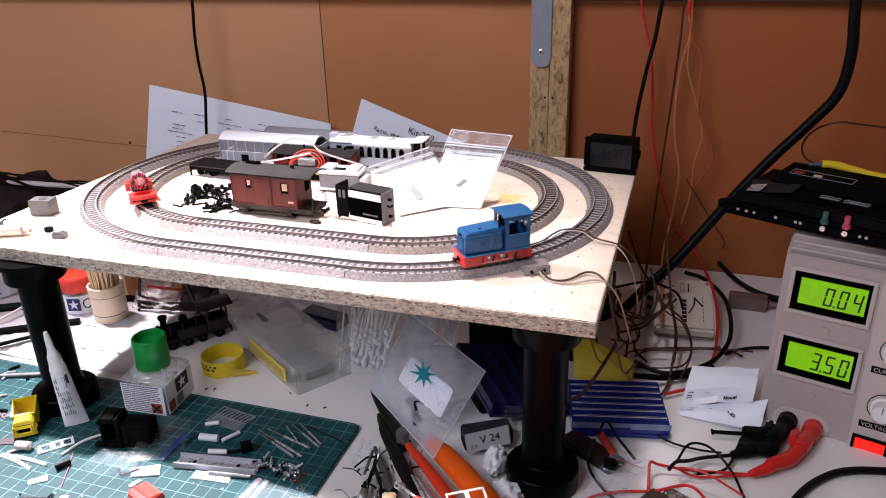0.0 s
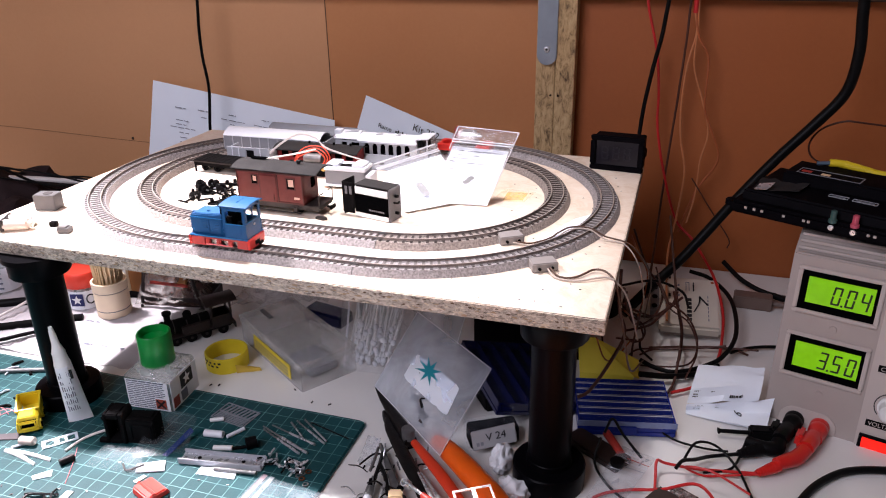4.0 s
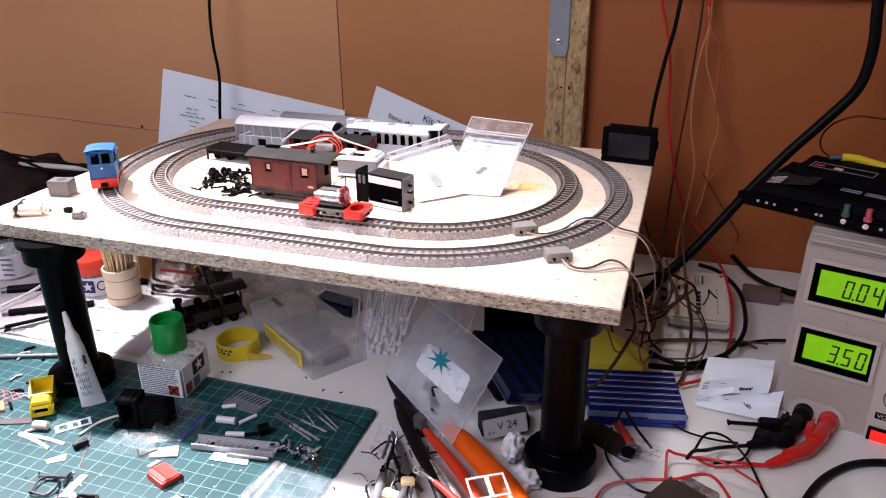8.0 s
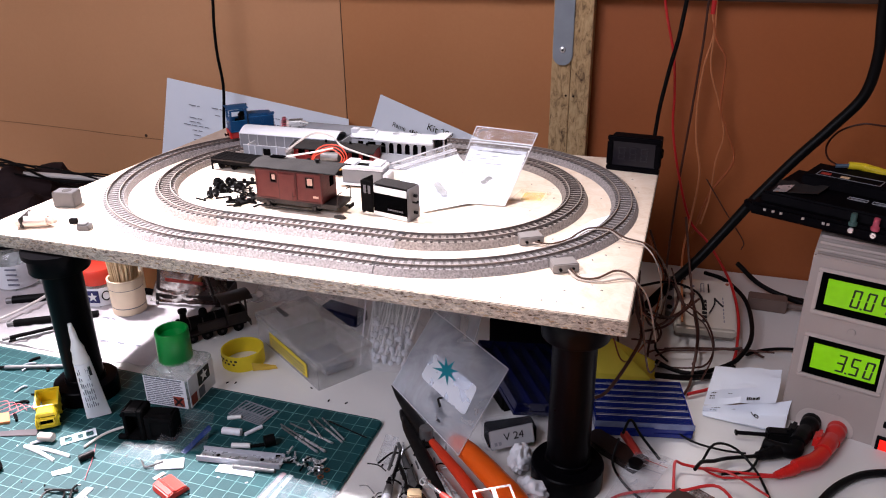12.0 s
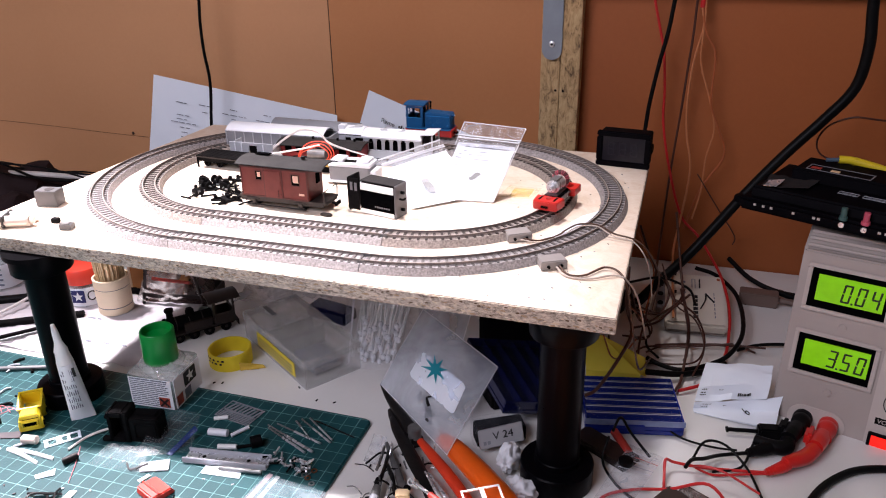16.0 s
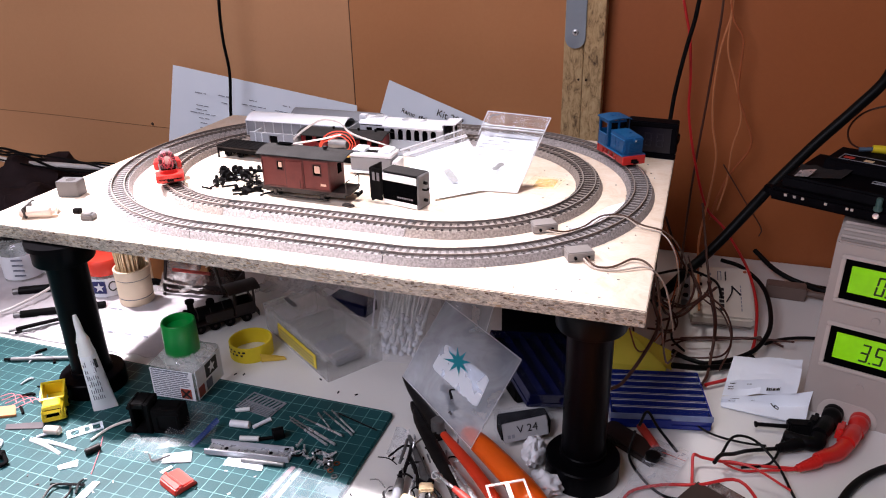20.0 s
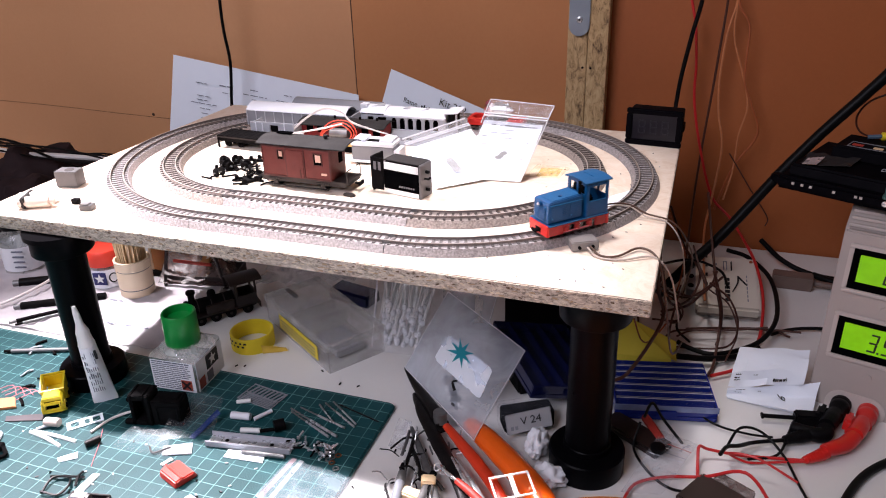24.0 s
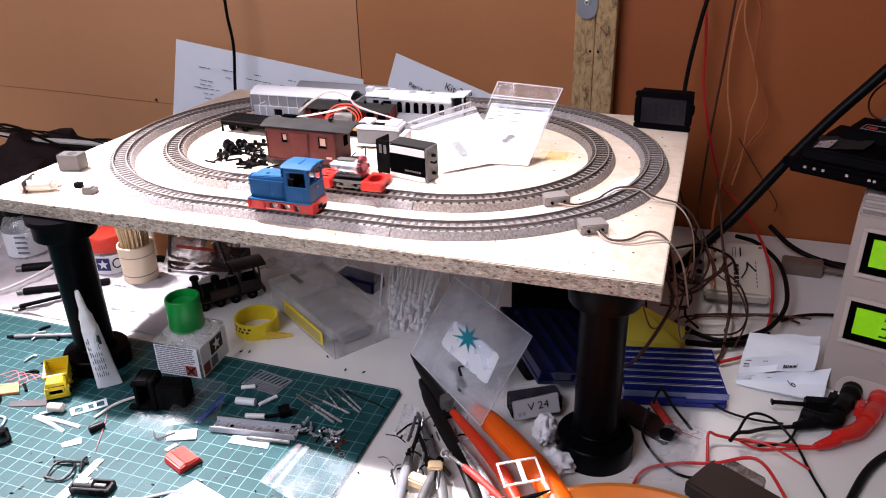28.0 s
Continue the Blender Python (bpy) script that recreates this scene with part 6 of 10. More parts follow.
CUP = material("turned_wood", rgb(228, 208, 180), 0.6, 0, 0.08, 50, 0.1, 500)
PICK = material("toothpick_wood", rgb(238, 208, 166), 0.7, 0, 0.12, 90, 0.1)
JAR_RED = material("red_lid", rgb(222, 62, 44), 0.45, 0, 0.08, 80, 0.05)
TISSUE = material("white_tissue", rgb(226, 228, 234), 0.9, 0, 0.06, 90, 0.3, 400)
BROWN_CLEAR = film("brown_tint", rgb(84, 48, 42), 0.5, 0.5, 0.2, 90)
SALMON = material("salmon_plastic", rgb(208, 54, 42), 0.35, 0, 0.1, 80, 0.1, 700)
RED_WIRE = material("red_wire", rgb(196, 36, 38), 0.4, 0, 0.1, 100, 0.05)
BLACK_WIRE = material("black_wire", (0.004, 0.004, 0.0045), 0.4, 0, 0.1, 100, 0.05, spec=0.12)
DARK_BROWN_WIRE = material("dark_brown_wire", rgb(72, 36, 26), 0.45, 0, 0.15, 100, 0.05)
PALE_WIRE = material("pale_brown_wire", rgb(196, 124, 80), 0.45, 0, 0.15, 100, 0.05)
COPPER_WIRE = material("copper_brown_wire", rgb(168, 88, 48), 0.45, 0, 0.15, 100, 0.05)
MODEM = material("beige_grey_case", rgb(222, 214, 202), 0.5, 0, 0.08, 40, 0.1, 900)
MATZ = 0.0032

# square bottle of cement with a green cap
bot = thing("cement_bottle", "square glass cement bottle with a white label and green cap", "bottle", m=pose(-0.1065, -0.1335, MATZ, 0, 0, 4))
part("glass", Shape().box(-0.0190, 0.0190, -0.0190, 0.0190, 0.0, 0.0300).lathe([(0.0185, 0.0300), (0.0150, 0.0335), (0.0105, 0.0350), (0.0105, 0.0380)], 28), GLASSY, bot, "clear glass", bevel=0.0022, seg=3)
part("liquid", Shape().box(-0.0172, 0.0172, -0.0172, 0.0172, 0.0015, 0.0180), CLEAR, bot, bevel=0.002)
part("cap", Shape().lathe([(0.0124, 0.0325), (0.0128, 0.0335), (0.0126, 0.0575), (0.0120, 0.0583), (0.0110, 0.0583), (0.0104, 0.0570), (0.0100, 0.0530), (0.0040, 0.0526)], 40), GREEN_CAP, bot, "green screw cap with a sunken top")
lb = part("front_label", Shape().box(-0.0178, 0.0178, -0.0195, -0.0191, 0.0015, 0.0265), LABEL, bot, "white printed label", bevel=0.0001)
ls = part("side_label", Shape().box(0.0191, 0.0195, -0.0178, 0.0178, 0.0015, 0.0265), LABEL, bot, "white printed label", bevel=0.0001)
rl = random.Random(11)
for k in range(14):
    zz = 0.0250 - k * 0.0017
    x = -0.0165
    while x < (0.0135 if k < 8 else 0.0050):
        w = rl.uniform(0.002, 0.007)
        part("text_bar", Shape().box(x, min(x + w, 0.0150 if k < 8 else 0.0056), -0.0197, -0.0195, zz, zz + (0.0007 if k else 0.0011)), LABEL_INK, lb)
        x += w + 0.0006
part("hazard_square", Shape().box(0.0062, 0.0150, -0.0199, -0.0195, 0.0030, 0.0115), HAZARD, lb, "dull red hazard square")
for a in (45, -45):
    part("hazard_cross", Shape().box(-0.0048, 0.0048, -0.0001, 0.0001, -0.0008, 0.0008), INK_BLACK, lb, m=pose(0.0106, -0.0200, 0.00725, 0, a, 0))
part("dark_square", Shape().box(0.0195, 0.0198, -0.0050, 0.0110, 0.0130, 0.0245), INK_BLACK, ls, "dark logo square")
star_pts = [((0.0052 if i % 2 == 0 else 0.0021) * math.sin(i * math.pi / 5), (0.0052 if i % 2 == 0 else 0.0021) * math.cos(i * math.pi / 5)) for i in range(10)]
part("logo_star", Shape().slab(star_pts, 0, 0.0002, pose(0.0198, 0.003, 0.0188, 90, 0, 90)), WHITE, ls, "white star shape")
part("hazard_square", Shape().box(0.0195, 0.0198, -0.0165, -0.0090, 0.0030, 0.0115), HAZARD, ls, "dull red hazard square")
part("dark_square", Shape().box(0.0195, 0.0198, -0.0060, 0.0020, 0.0030, 0.0110), LABEL_INK, ls)

# glue tube leaning on the leg
tube = thing("glue_tube", "white glue tube standing on its crimp against the black leg", "glue tube", m=pose(-0.1485, -0.1775, MATZ, 0, 0, 36) @ pose(0, 0, 0, -4, -5, 0) @ Matrix.Diagonal((0.88, 0.80, 0.98, 1)))
tb = Shape()
rings = []
for i in range(9):
    v = i / 8
    rx, ry = 0.0100 - 0.0034 * v, 0.0008 + 0.0068 * min(1, v * 1.5)
    rings.append([tb.bm.verts.new((rx * math.cos(a), ry * math.sin(a), 0.048 * v)) for a in [2 * math.pi * k / 24 for k in range(24)]])
for a, b in zip(rings, rings[1:]):
    for k in range(24):
        tb.bm.faces.new((a[k], a[(k + 1) % 24], b[(k + 1) % 24], b[k]))
tb.bm.faces.new(rings[0][::-1])
tb.bm.faces.new(rings[-1])
tbody = part("tube_body", tb, LABEL, tube, "white printed tube")
part("crimp", Shape().box(-0.0098, 0.0098, -0.0007, 0.0007, 0.0, 0.0040), WHITE, tube, bevel=0.0003)
part("nozzle", Shape().lathe([(0.0066, 0.048), (0.0068, 0.0495), (0.0060, 0.0520), (0.0052, 0.0575), (0.0055, 0.0590), (0.0040, 0.0630), (0.0030, 0.0660), (0.0025, 0.0740), (0.0015, 0.0800)], 24), WHITE, tube, "white tapered nozzle")
for k in range(6):
    for j in range(6):
        part("text_bar", Shape().box(-0.0048 + 0.0016 * k, -0.0043 + 0.0016 * k, -0.0073, -0.0064, 0.012 + 0.0056 * j, 0.0162 + 0.0056 * j - 0.001 * ((k + j) % 3)), LABEL_INK, tbody)
part("black_mark", Shape().box(0.0042, 0.0062, -0.0070, -0.0058, 0.038, 0.045), INK_BLACK, tbody)

# yellow toy dumper body
truck = thing("yellow_tipper_model", "small yellow model tipper with an open skip lying on the mat", "model vehicle", m=pose(-0.1800, -0.1930, MATZ, 0, 0, -52) @ Matrix.Scale(0.9, 4))
part("cab", Shape().box(0.0030, 0.0042, -0.0078, 0.0078, 0.0025, 0.0125).box(0.0042, 0.0145, -0.0078, -0.0066, 0.0025, 0.0125).box(0.0042, 0.0145, 0.0066, 0.0078, 0.0025, 0.0125)
     .box(0.0135, 0.0147, -0.0066, 0.0066, 0.0025, 0.0050).box(0.0135, 0.0147, -0.0066, 0.0066, 0.0108, 0.0125), YELLOW, truck, "yellow cab with an open front", bevel=0.0004)
part("cab_roof", Shape().slab([(-0.0080, 0.0125), (0.0080, 0.0125), (0.0058, 0.0165), (-0.0058, 0.0165)], 0.0030, 0.0135, SWAP), YELLOW, truck, "sloped yellow roof", bevel=0.0006)
# black block stands for the shade inside the open cab
part("cab_shade", Shape().box(0.0045, 0.0090, -0.0064, 0.0064, 0.0026, 0.0118), BLACK_GLOSS, truck, "black block painting the shade inside the cab")
for y in (-0.0034, 0.0, 0.0034):
    part("grille_bar", Shape().box(0.0136, 0.0150, y - 0.0006, y + 0.0006, 0.0046, 0.0062), YELLOW, truck)
part("windscreen_frame", frame_shape(-0.0060, 0.0060, 0.0056, 0.0112, 0.0009, 0.0, 0.0010), YELLOW, truck, m=pose(0.0144, 0, 0, 0, 0, 90))
part("chassis", Shape().box(-0.0150, 0.0120, -0.0050, 0.0050, 0.0, 0.0026), BLACK_MATT, truck, bevel=0.0005)
part("skip_floor", Shape().box(-0.0190, -0.0020, -0.0066, 0.0066, 0.0040, 0.0050), YELLOW, truck, "yellow skip", bevel=0.0003, m=pose(0, 0, 0.0, 0, 14, 0))
for q in ((-0.0200, -0.0188, -0.0085, 0.0085), (-0.0022, -0.0010, -0.0085, 0.0085), (-0.0188, -0.0022, -0.0085, -0.0073), (-0.0188, -0.0022, 0.0073, 0.0085)):
    part("skip_side", Shape().box(*q, 0.0042, 0.0160), YELLOW, truck, bevel=0.0003, m=pose(0, 0, 0.0, 0, 14, 0))
part("skip_lip", frame_shape(-0.0206, -0.0004, -0.0092, 0.0092, 0.0014, 0.0, 0.0010), YELLOW, truck, "rim of the skip", m=pose(0, 0, 0.0, 0, 14, 0) @ pose(0, 0, 0.0164, -90, 0, 0))
for x in (-0.0095, 0.0085):
    for s in (-1, 1):
        part("mudguard", Shape().cyl((x, s * 0.0072, 0.0044), 0.0046, 0.0032, "y", 20), YELLOW, truck, bevel=0.0003)
        part("hub", Shape().cyl((x, s * 0.0090, 0.0040), 0.0022, 0.0008, "y", 14), BLACK_MATT, truck)
single("peach_plug", Shape().cyl((0, 0, 0.0032), 0.0032, 0.011, "x", 16), PEACH, "small peach coloured cylinder on the mat", "scrap", bevel=0.0004, m=pose(-0.1640, -0.2130, MATZ, 0, 0, 10))

# black moulded housing with film
hous = thing("black_housing", "black moulded plastic housing standing on the mat", "plastic part", m=pose(-0.0935, -0.1850, MATZ, 0, 0, 12))
part("tower", Shape().box(-0.0180, -0.0155, -0.0070, 0.0080, 0.0, 0.0250).box(-0.0065, -0.0030, -0.0070, 0.0080, 0.0, 0.0250).box(-0.0155, -0.0065, -0.0070, 0.0080, 0.0205, 0.0250).box(-0.0155, -0.0065, -0.0070, 0.0080, 0.0, 0.0040).box(-0.0155, -0.0065, 0.0030, 0.0080, 0.0040, 0.0205), BLACK_MATT, hous, "open black tower", bevel=0.0006)
part("block", Shape().box(-0.0030, 0.0185, -0.0060, 0.0080, 0.0, 0.0200), BLACK_MATT, hous, "lower black block", bevel=0.0008)
part("recess_frame", Shape().box(0.0010, 0.0165, -0.0068, -0.0060, 0.0035, 0.0045).box(0.0010, 0.0165, -0.0068, -0.0060, 0.0155, 0.0165).box(0.0010, 0.0020, -0.0068, -0.0060, 0.0045, 0.0155).box(0.0155, 0.0165, -0.0068, -0.0060, 0.0045, 0.0155), BLACK, hous, bevel=0.0003)
part("top_ridge", Shape().box(0.0020, 0.0160, -0.0020, 0.0050, 0.0200, 0.0212), BLACK_MATT, hous, bevel=0.0004)
part("lug", Shape().box(-0.0215, -0.0180, -0.0040, 0.0040, 0.0170, 0.0200), BLACK_MATT, hous, bevel=0.0006)
part("peg", Shape().cyl((-0.0200, -0.0060, 0.0025), 0.0022, 0.006, "x", 14), BLACK_MATT, hous, bevel=0.0003)
fold = thing("film_wrapper", "crumpled clear wrapper with a dark blue edge on the mat", "plastic wrapper")
part("film", Shape().sheet(quad_grid((-0.0830, -0.1660, 0.0200), (-0.0560, -0.1620, 0.0150), (-0.0480, -0.1900, 0.0045), (-0.0830, -0.2060, 0.0040), 8, 8, 0.003, 5, 0.0008), 0.0001), THIN, fold)
part("film", Shape().sheet(quad_grid((-0.1080, -0.2000, 0.0060), (-0.0780, -0.1960, 0.0070), (-0.0640, -0.2180, 0.0042), (-0.1080, -0.2220, 0.0042), 6, 6, 0.001, 15, 0.0004), 0.0001), THIN, fold)
part("blue_edge", Shape().sheet(quad_grid((-0.0560, -0.1710, 0.0110), (-0.0530, -0.1720, 0.0090), (-0.0590, -0.1960, 0.0035), (-0.0635, -0.1955, 0.0035), 5, 3, 0.001, 9, 0.0006), 0.0003), material("blue_film", rgb(18, 50, 112), 0.4, 0, 0.2, 80, 0.1), fold, "dark blue film edge")

# roll of yellow masking tape
tape = thing("tape_roll", "roll of yellow masking tape with a torn loose end", "tape", m=pose(-0.0885, -0.0730, 0.0, 0, 0, 20))
part("roll", Shape().lathe([(0.0174, 0.0), (0.0178, 0.0004), (0.0178, 0.0136), (0.0174, 0.014), (0.0167, 0.014), (0.0165, 0.0136), (0.0165, 0.0004), (0.0167, 0.0), (0.0174, 0.0)], 44, caps=False), YELLOW_TAPE, tape)
part("core", Shape().lathe([(0.0165, 0.0006), (0.0165, 0.0134), (0.0161, 0.0134), (0.0161, 0.0006), (0.0165, 0.0006)], 40, caps=False), YELLOW_TAPE, tape, "yellow core")
for k in range(9):
    part("print_mark", Shape().box(-0.0008 - 0.0004 * (k % 3), 0.0008, -0.0001, 0.0001, 0.0096 - 0.0030 * (k % 2), 0.0112 - 0.0030 * (k % 2)), INK_BLACK, tape, "dark printed mark", m=pose(0, 0, 0, 0, 0, -62 + 7 * k) @ pose(0, -0.01785, 0))
part("loose_end", Shape().sheet(quad_grid((0.0100, -0.0150, 0.0075), (0.0290, -0.0120, 0.0030), (0.0310, -0.0135, 0.0006), (0.0110, -0.0165, 0.0006), 3, 6, 0.0012, 3, 0.0006), 0.0002), material("tape_end", rgb(206, 172, 60), 0.6, 0, 0.2, 60, 0.2), tape, "crumpled loose tape end")

# clear hinged box
cb = thing("clear_box", "clear plastic parts box with a yellow printed strip", "plastic box", m=pose(-0.0070, -0.0945, 0.0, 0, 0, 146))
L_, W_, H_ = 0.108, -0.050, 0.024
for nm, q in (("side_wall", (0, L_, -0.0008, 0.0008, 0.0008, H_)), ("side_wall", (0, L_, W_ - 0.0008, W_ + 0.0008, 0.0008, H_)), ("end_wall", (-0.0008, 0.0008, W_, 0, 0.0008, H_)), ("end_wall", (L_ - 0.0008, L_ + 0.0008, W_, 0, 0.0008, H_)), ("base", (0, L_, W_, 0, 0.0, 0.0012))):
    part(nm, Shape().box(*q), CLEAR_HARD, cb, bevel=0.0003)
part("lid", Shape().box(-0.0015, L_ + 0.0015, W_ - 0.0015, 0.0015, H_, H_ + 0.0012), CLEAR_HARD, cb, "cloudy clear lid", bevel=0.0004)
for q in ((-0.0015, L_ + 0.0015, -0.0005, 0.0018), (-0.0015, L_ + 0.0015, W_ - 0.0018, W_ + 0.0005), (-0.0018, 0.0005, W_, 0), (L_ - 0.0005, L_ + 0.0018, W_, 0)):
    part("lid_rim", Shape().box(*q, H_ - 0.004, H_ + 0.0016), CLEAR_HARD, cb, bevel=0.0004)
part("insert", Shape().box(0.012, 0.048, W_ + 0.010, -0.014, 0.002, 0.008), RESIN_DARK, cb, "grey part inside the box", bevel=0.001)
part("latch", Shape().box(0.085, 0.104, W_ + 0.030, W_ + 0.034, H_ + 0.0013, H_ + 0.0022), DULL_STEEL, cb, "grey latch strip")
yl = part("yellow_strip", Shape().box(0.016, 0.082, 0.0009, 0.0014, 0.0050, 0.0175), YELLOW, cb, "yellow printed strip")
for k in range(3):
    part("text_bar", Shape().box(0.020, 0.079, 0.0014, 0.0016, 0.0070 + 0.0030 * k, 0.0080 + 0.0030 * k), LABEL_INK, yl)
for k in range(2):
    part("inner_rib", Shape().box(0.055 + 0.02 * k, 0.0556 + 0.02 * k, W_ + 0.001, -0.001, 0.0012, 0.018), CLEAR_HARD, cb)

# bag of cotton buds
bud = thing("cotton_bud_bag", "clear bag packed with white cotton buds standing on the bench", "plastic bag")
rb_ = random.Random(21)
for k in range(60):
    u, v = (k % 10) / 9, (k // 10) / 5
    x, z = 0.0160 + 0.034 * u + rb_.uniform(-0.0030, 0.0030), 0.0045 + 0.0300 * v + rb_.uniform(-0.0030, 0.0030)
    tip = Vector((x - 0.004 * (1 - v), -0.0460 + 0.010 * v + rb_.uniform(0, 0.006), z))
    far = Vector((x + rb_.uniform(-0.014, 0.014), tip.y + rb_.uniform(0.030, 0.046), min(0.110, z + rb_.uniform(0.052, 0.066))))
    d = far - tip
    st = part("cotton_bud", Shape().tube([tip, tip + d * 0.5, far], 0.0012, 6, 1), WHITE, bud, "white cotton bud")
    part("cotton_tip", Shape().ball(tip, 0.0023, None, 1, 1, 1.25, 10), TISSUE, st)
part("bag_film", Shape().sheet(quad_grid((-0.0040, 0.0050, 0.1080), (0.0600, 0.0060, 0.1080), (0.0540, -0.0520, 0.0010), (0.0060, -0.0560, 0.0010), 10, 10, -0.006, 31, 0.0012), 0.0001), BAG, bud, "clear crinkled film")
part("bag_film", Shape().sheet(quad_grid((0.0500, 0.0040, 0.1000), (0.0960, 0.0020, 0.0960), (0.0780, -0.0400, 0.0300), (0.0470, -0.0480, 0.0010), 8, 8, -0.004, 33, 0.0012), 0.0001), BAG, bud, "clear crinkled film")
part("bag_fold", Shape().tube([(0.0030, -0.0010, 0.1070), (0.0080, -0.0300, 0.0500), (0.0100, -0.0520, 0.0020)], 0.0009, 6), BAG_EDGE, bud)

# empty hazy bag slumped behind the carded one
hz = thing("empty_part_bag", "hazy clear plastic bag slumped behind the carded bag", "plastic bag")
h1 = ((0.0620, -0.0200, 0.0600), (0.1110, -0.0290, 0.0610), (0.0980, -0.0480, 0.0008), (0.0640, -0.0360, 0.0008))
part("bag_film", Shape().sheet(quad_grid(*h1, 12, 14, 0.003, 47, 0.0012), 0.0001), BAG_BLUE, hz, "hazy crinkled film")
part("bag_seam", Shape().tube([h1[1], on_sheet(*h1, 1, 0.5, 0.0004), h1[2]], 0.0004, 6, 4), BAG_EDGE, hz)

# clear bag with a card, propped on the tools
KX_PART = material("dark_bagged_part", rgb(72, 70, 74), 0.5, 0.2, 0.2, 100, 0.1)
s1 = ((0.0740, -0.0440, 0.0585), (0.1413, -0.0720, 0.0348), (0.1288, -0.1581, 0.0180), (0.0600, -0.1030, 0.0245))
sbag = thing("carded_part_bag", "clear zip bag holding a white card, propped on pliers", "plastic bag")
part("bag_film", Shape().sheet(quad_grid(*s1, 18, 18, -0.003, 41, 0.0005), 0.0001), BAG_BLUE, sbag, "clear crinkled film")
part("bag_back", Shape().sheet(quad_grid(*[on_sheet(*s1, u, v, -0.0035) for u, v in ((0, 0), (1, 0), (1, 1), (0, 1))], 10, 10, 0.002, 43, 0.0005), 0.0001), CLEAR, sbag, "clear crinkled film")
cc = [on_sheet(*s1, u, v, 0.0024) for u, v in ((0.24, 0.40), (0.83, 0.38), (0.865, 0.70), (0.245, 0.71))]


def rounded(c4, r, lift):
    pts = []
    for (u, v), a0 in (((r, r), 180), ((1 - r, r), 270), ((1 - r, 1 - r), 0), ((r, 1 - r), 90)):
        for k in range(5):
            a = math.radians(a0 + 22.5 * k)
            pts.append(on_sheet(*c4, u + r * math.cos(a), v + r * math.sin(a), lift))
    return pts


sh = Shape()
sh.bm.faces.new([sh.bm.verts.new(p) for p in rounded(cc, 0.10, 0.0)])
bmesh.ops.solidify(sh.bm, geom=sh.bm.faces[:], thickness=0.0004)
part("card", sh, PAPER, sbag, "white rounded card")
st8 = []
for i in range(16):
    a, r = i * math.pi / 8 + 0.2, (1.0 if i % 2 == 0 else 0.36)
    st8.append(on_sheet(*cc, 0.38 + 0.25 * r * math.sin(a) * (1.25 if i in (8, 10) else 1), 0.25 - 0.46 * r * math.cos(a), 0.0012))
sh = Shape()
ctr = sh.bm.verts.new(on_sheet(*cc, 0.38, 0.25, 0.0012))
vs = [sh.bm.verts.new(p) for p in st8]
for i in range(16):
    sh.bm.faces.new((ctr, vs[i], vs[(i + 1) % 16]))
part("printed_star", sh, TEAL, sbag, "teal eight-pointed star")
hk = [on_sheet(*s1, u, v, 0.0012) for u, v in ((0.50, 0.73), (0.58, 0.65), (0.64, 0.64), (0.65, 0.68), (0.60, 0.70), (0.54, 0.75), (0.60, 0.80))]
part("wire_part", Shape().tube(hk, 0.0011, 6, 4), TOOL_DARK, sbag, "bent metal part in the bag")
rk = random.Random(23)
for k in range(16):
    c_ = on_sheet(*s1, 0.47 + 0.24 * k / 16 + rk.uniform(-0.05, 0.05), 0.76 + 0.15 * k / 16 + rk.uniform(-0.04, 0.04), -0.0006)
    part("metal_part", Shape().box(-0.0030, 0.0030, -0.0013, 0.0013, -0.0010, 0.0010), (KX_PART, RESIN_DARK, TOOL_DARK, KX_PART)[k % 4], sbag, "small grey metal part in the bag", bevel=0.0004, m=Matrix.Translation(c_) @ pose(0, 0, 0, 30, -20, rk.uniform(0, 180)))
for (ua, va), (ub, vb) in (((0, 0), (1, 0)), ((1, 0), (1, 1)), ((1, 1), (0, 1)), ((0, 1), (0, 0))):
    part("bag_seam", Shape().tube([on_sheet(*s1, ua, va, 0.0004), on_sheet(*s1, (ua + ub) / 2, (va + vb) / 2, 0.0012), on_sheet(*s1, ub, vb, 0.0004)], 0.00036, 6, 4), BAG_EDGE, sbag)

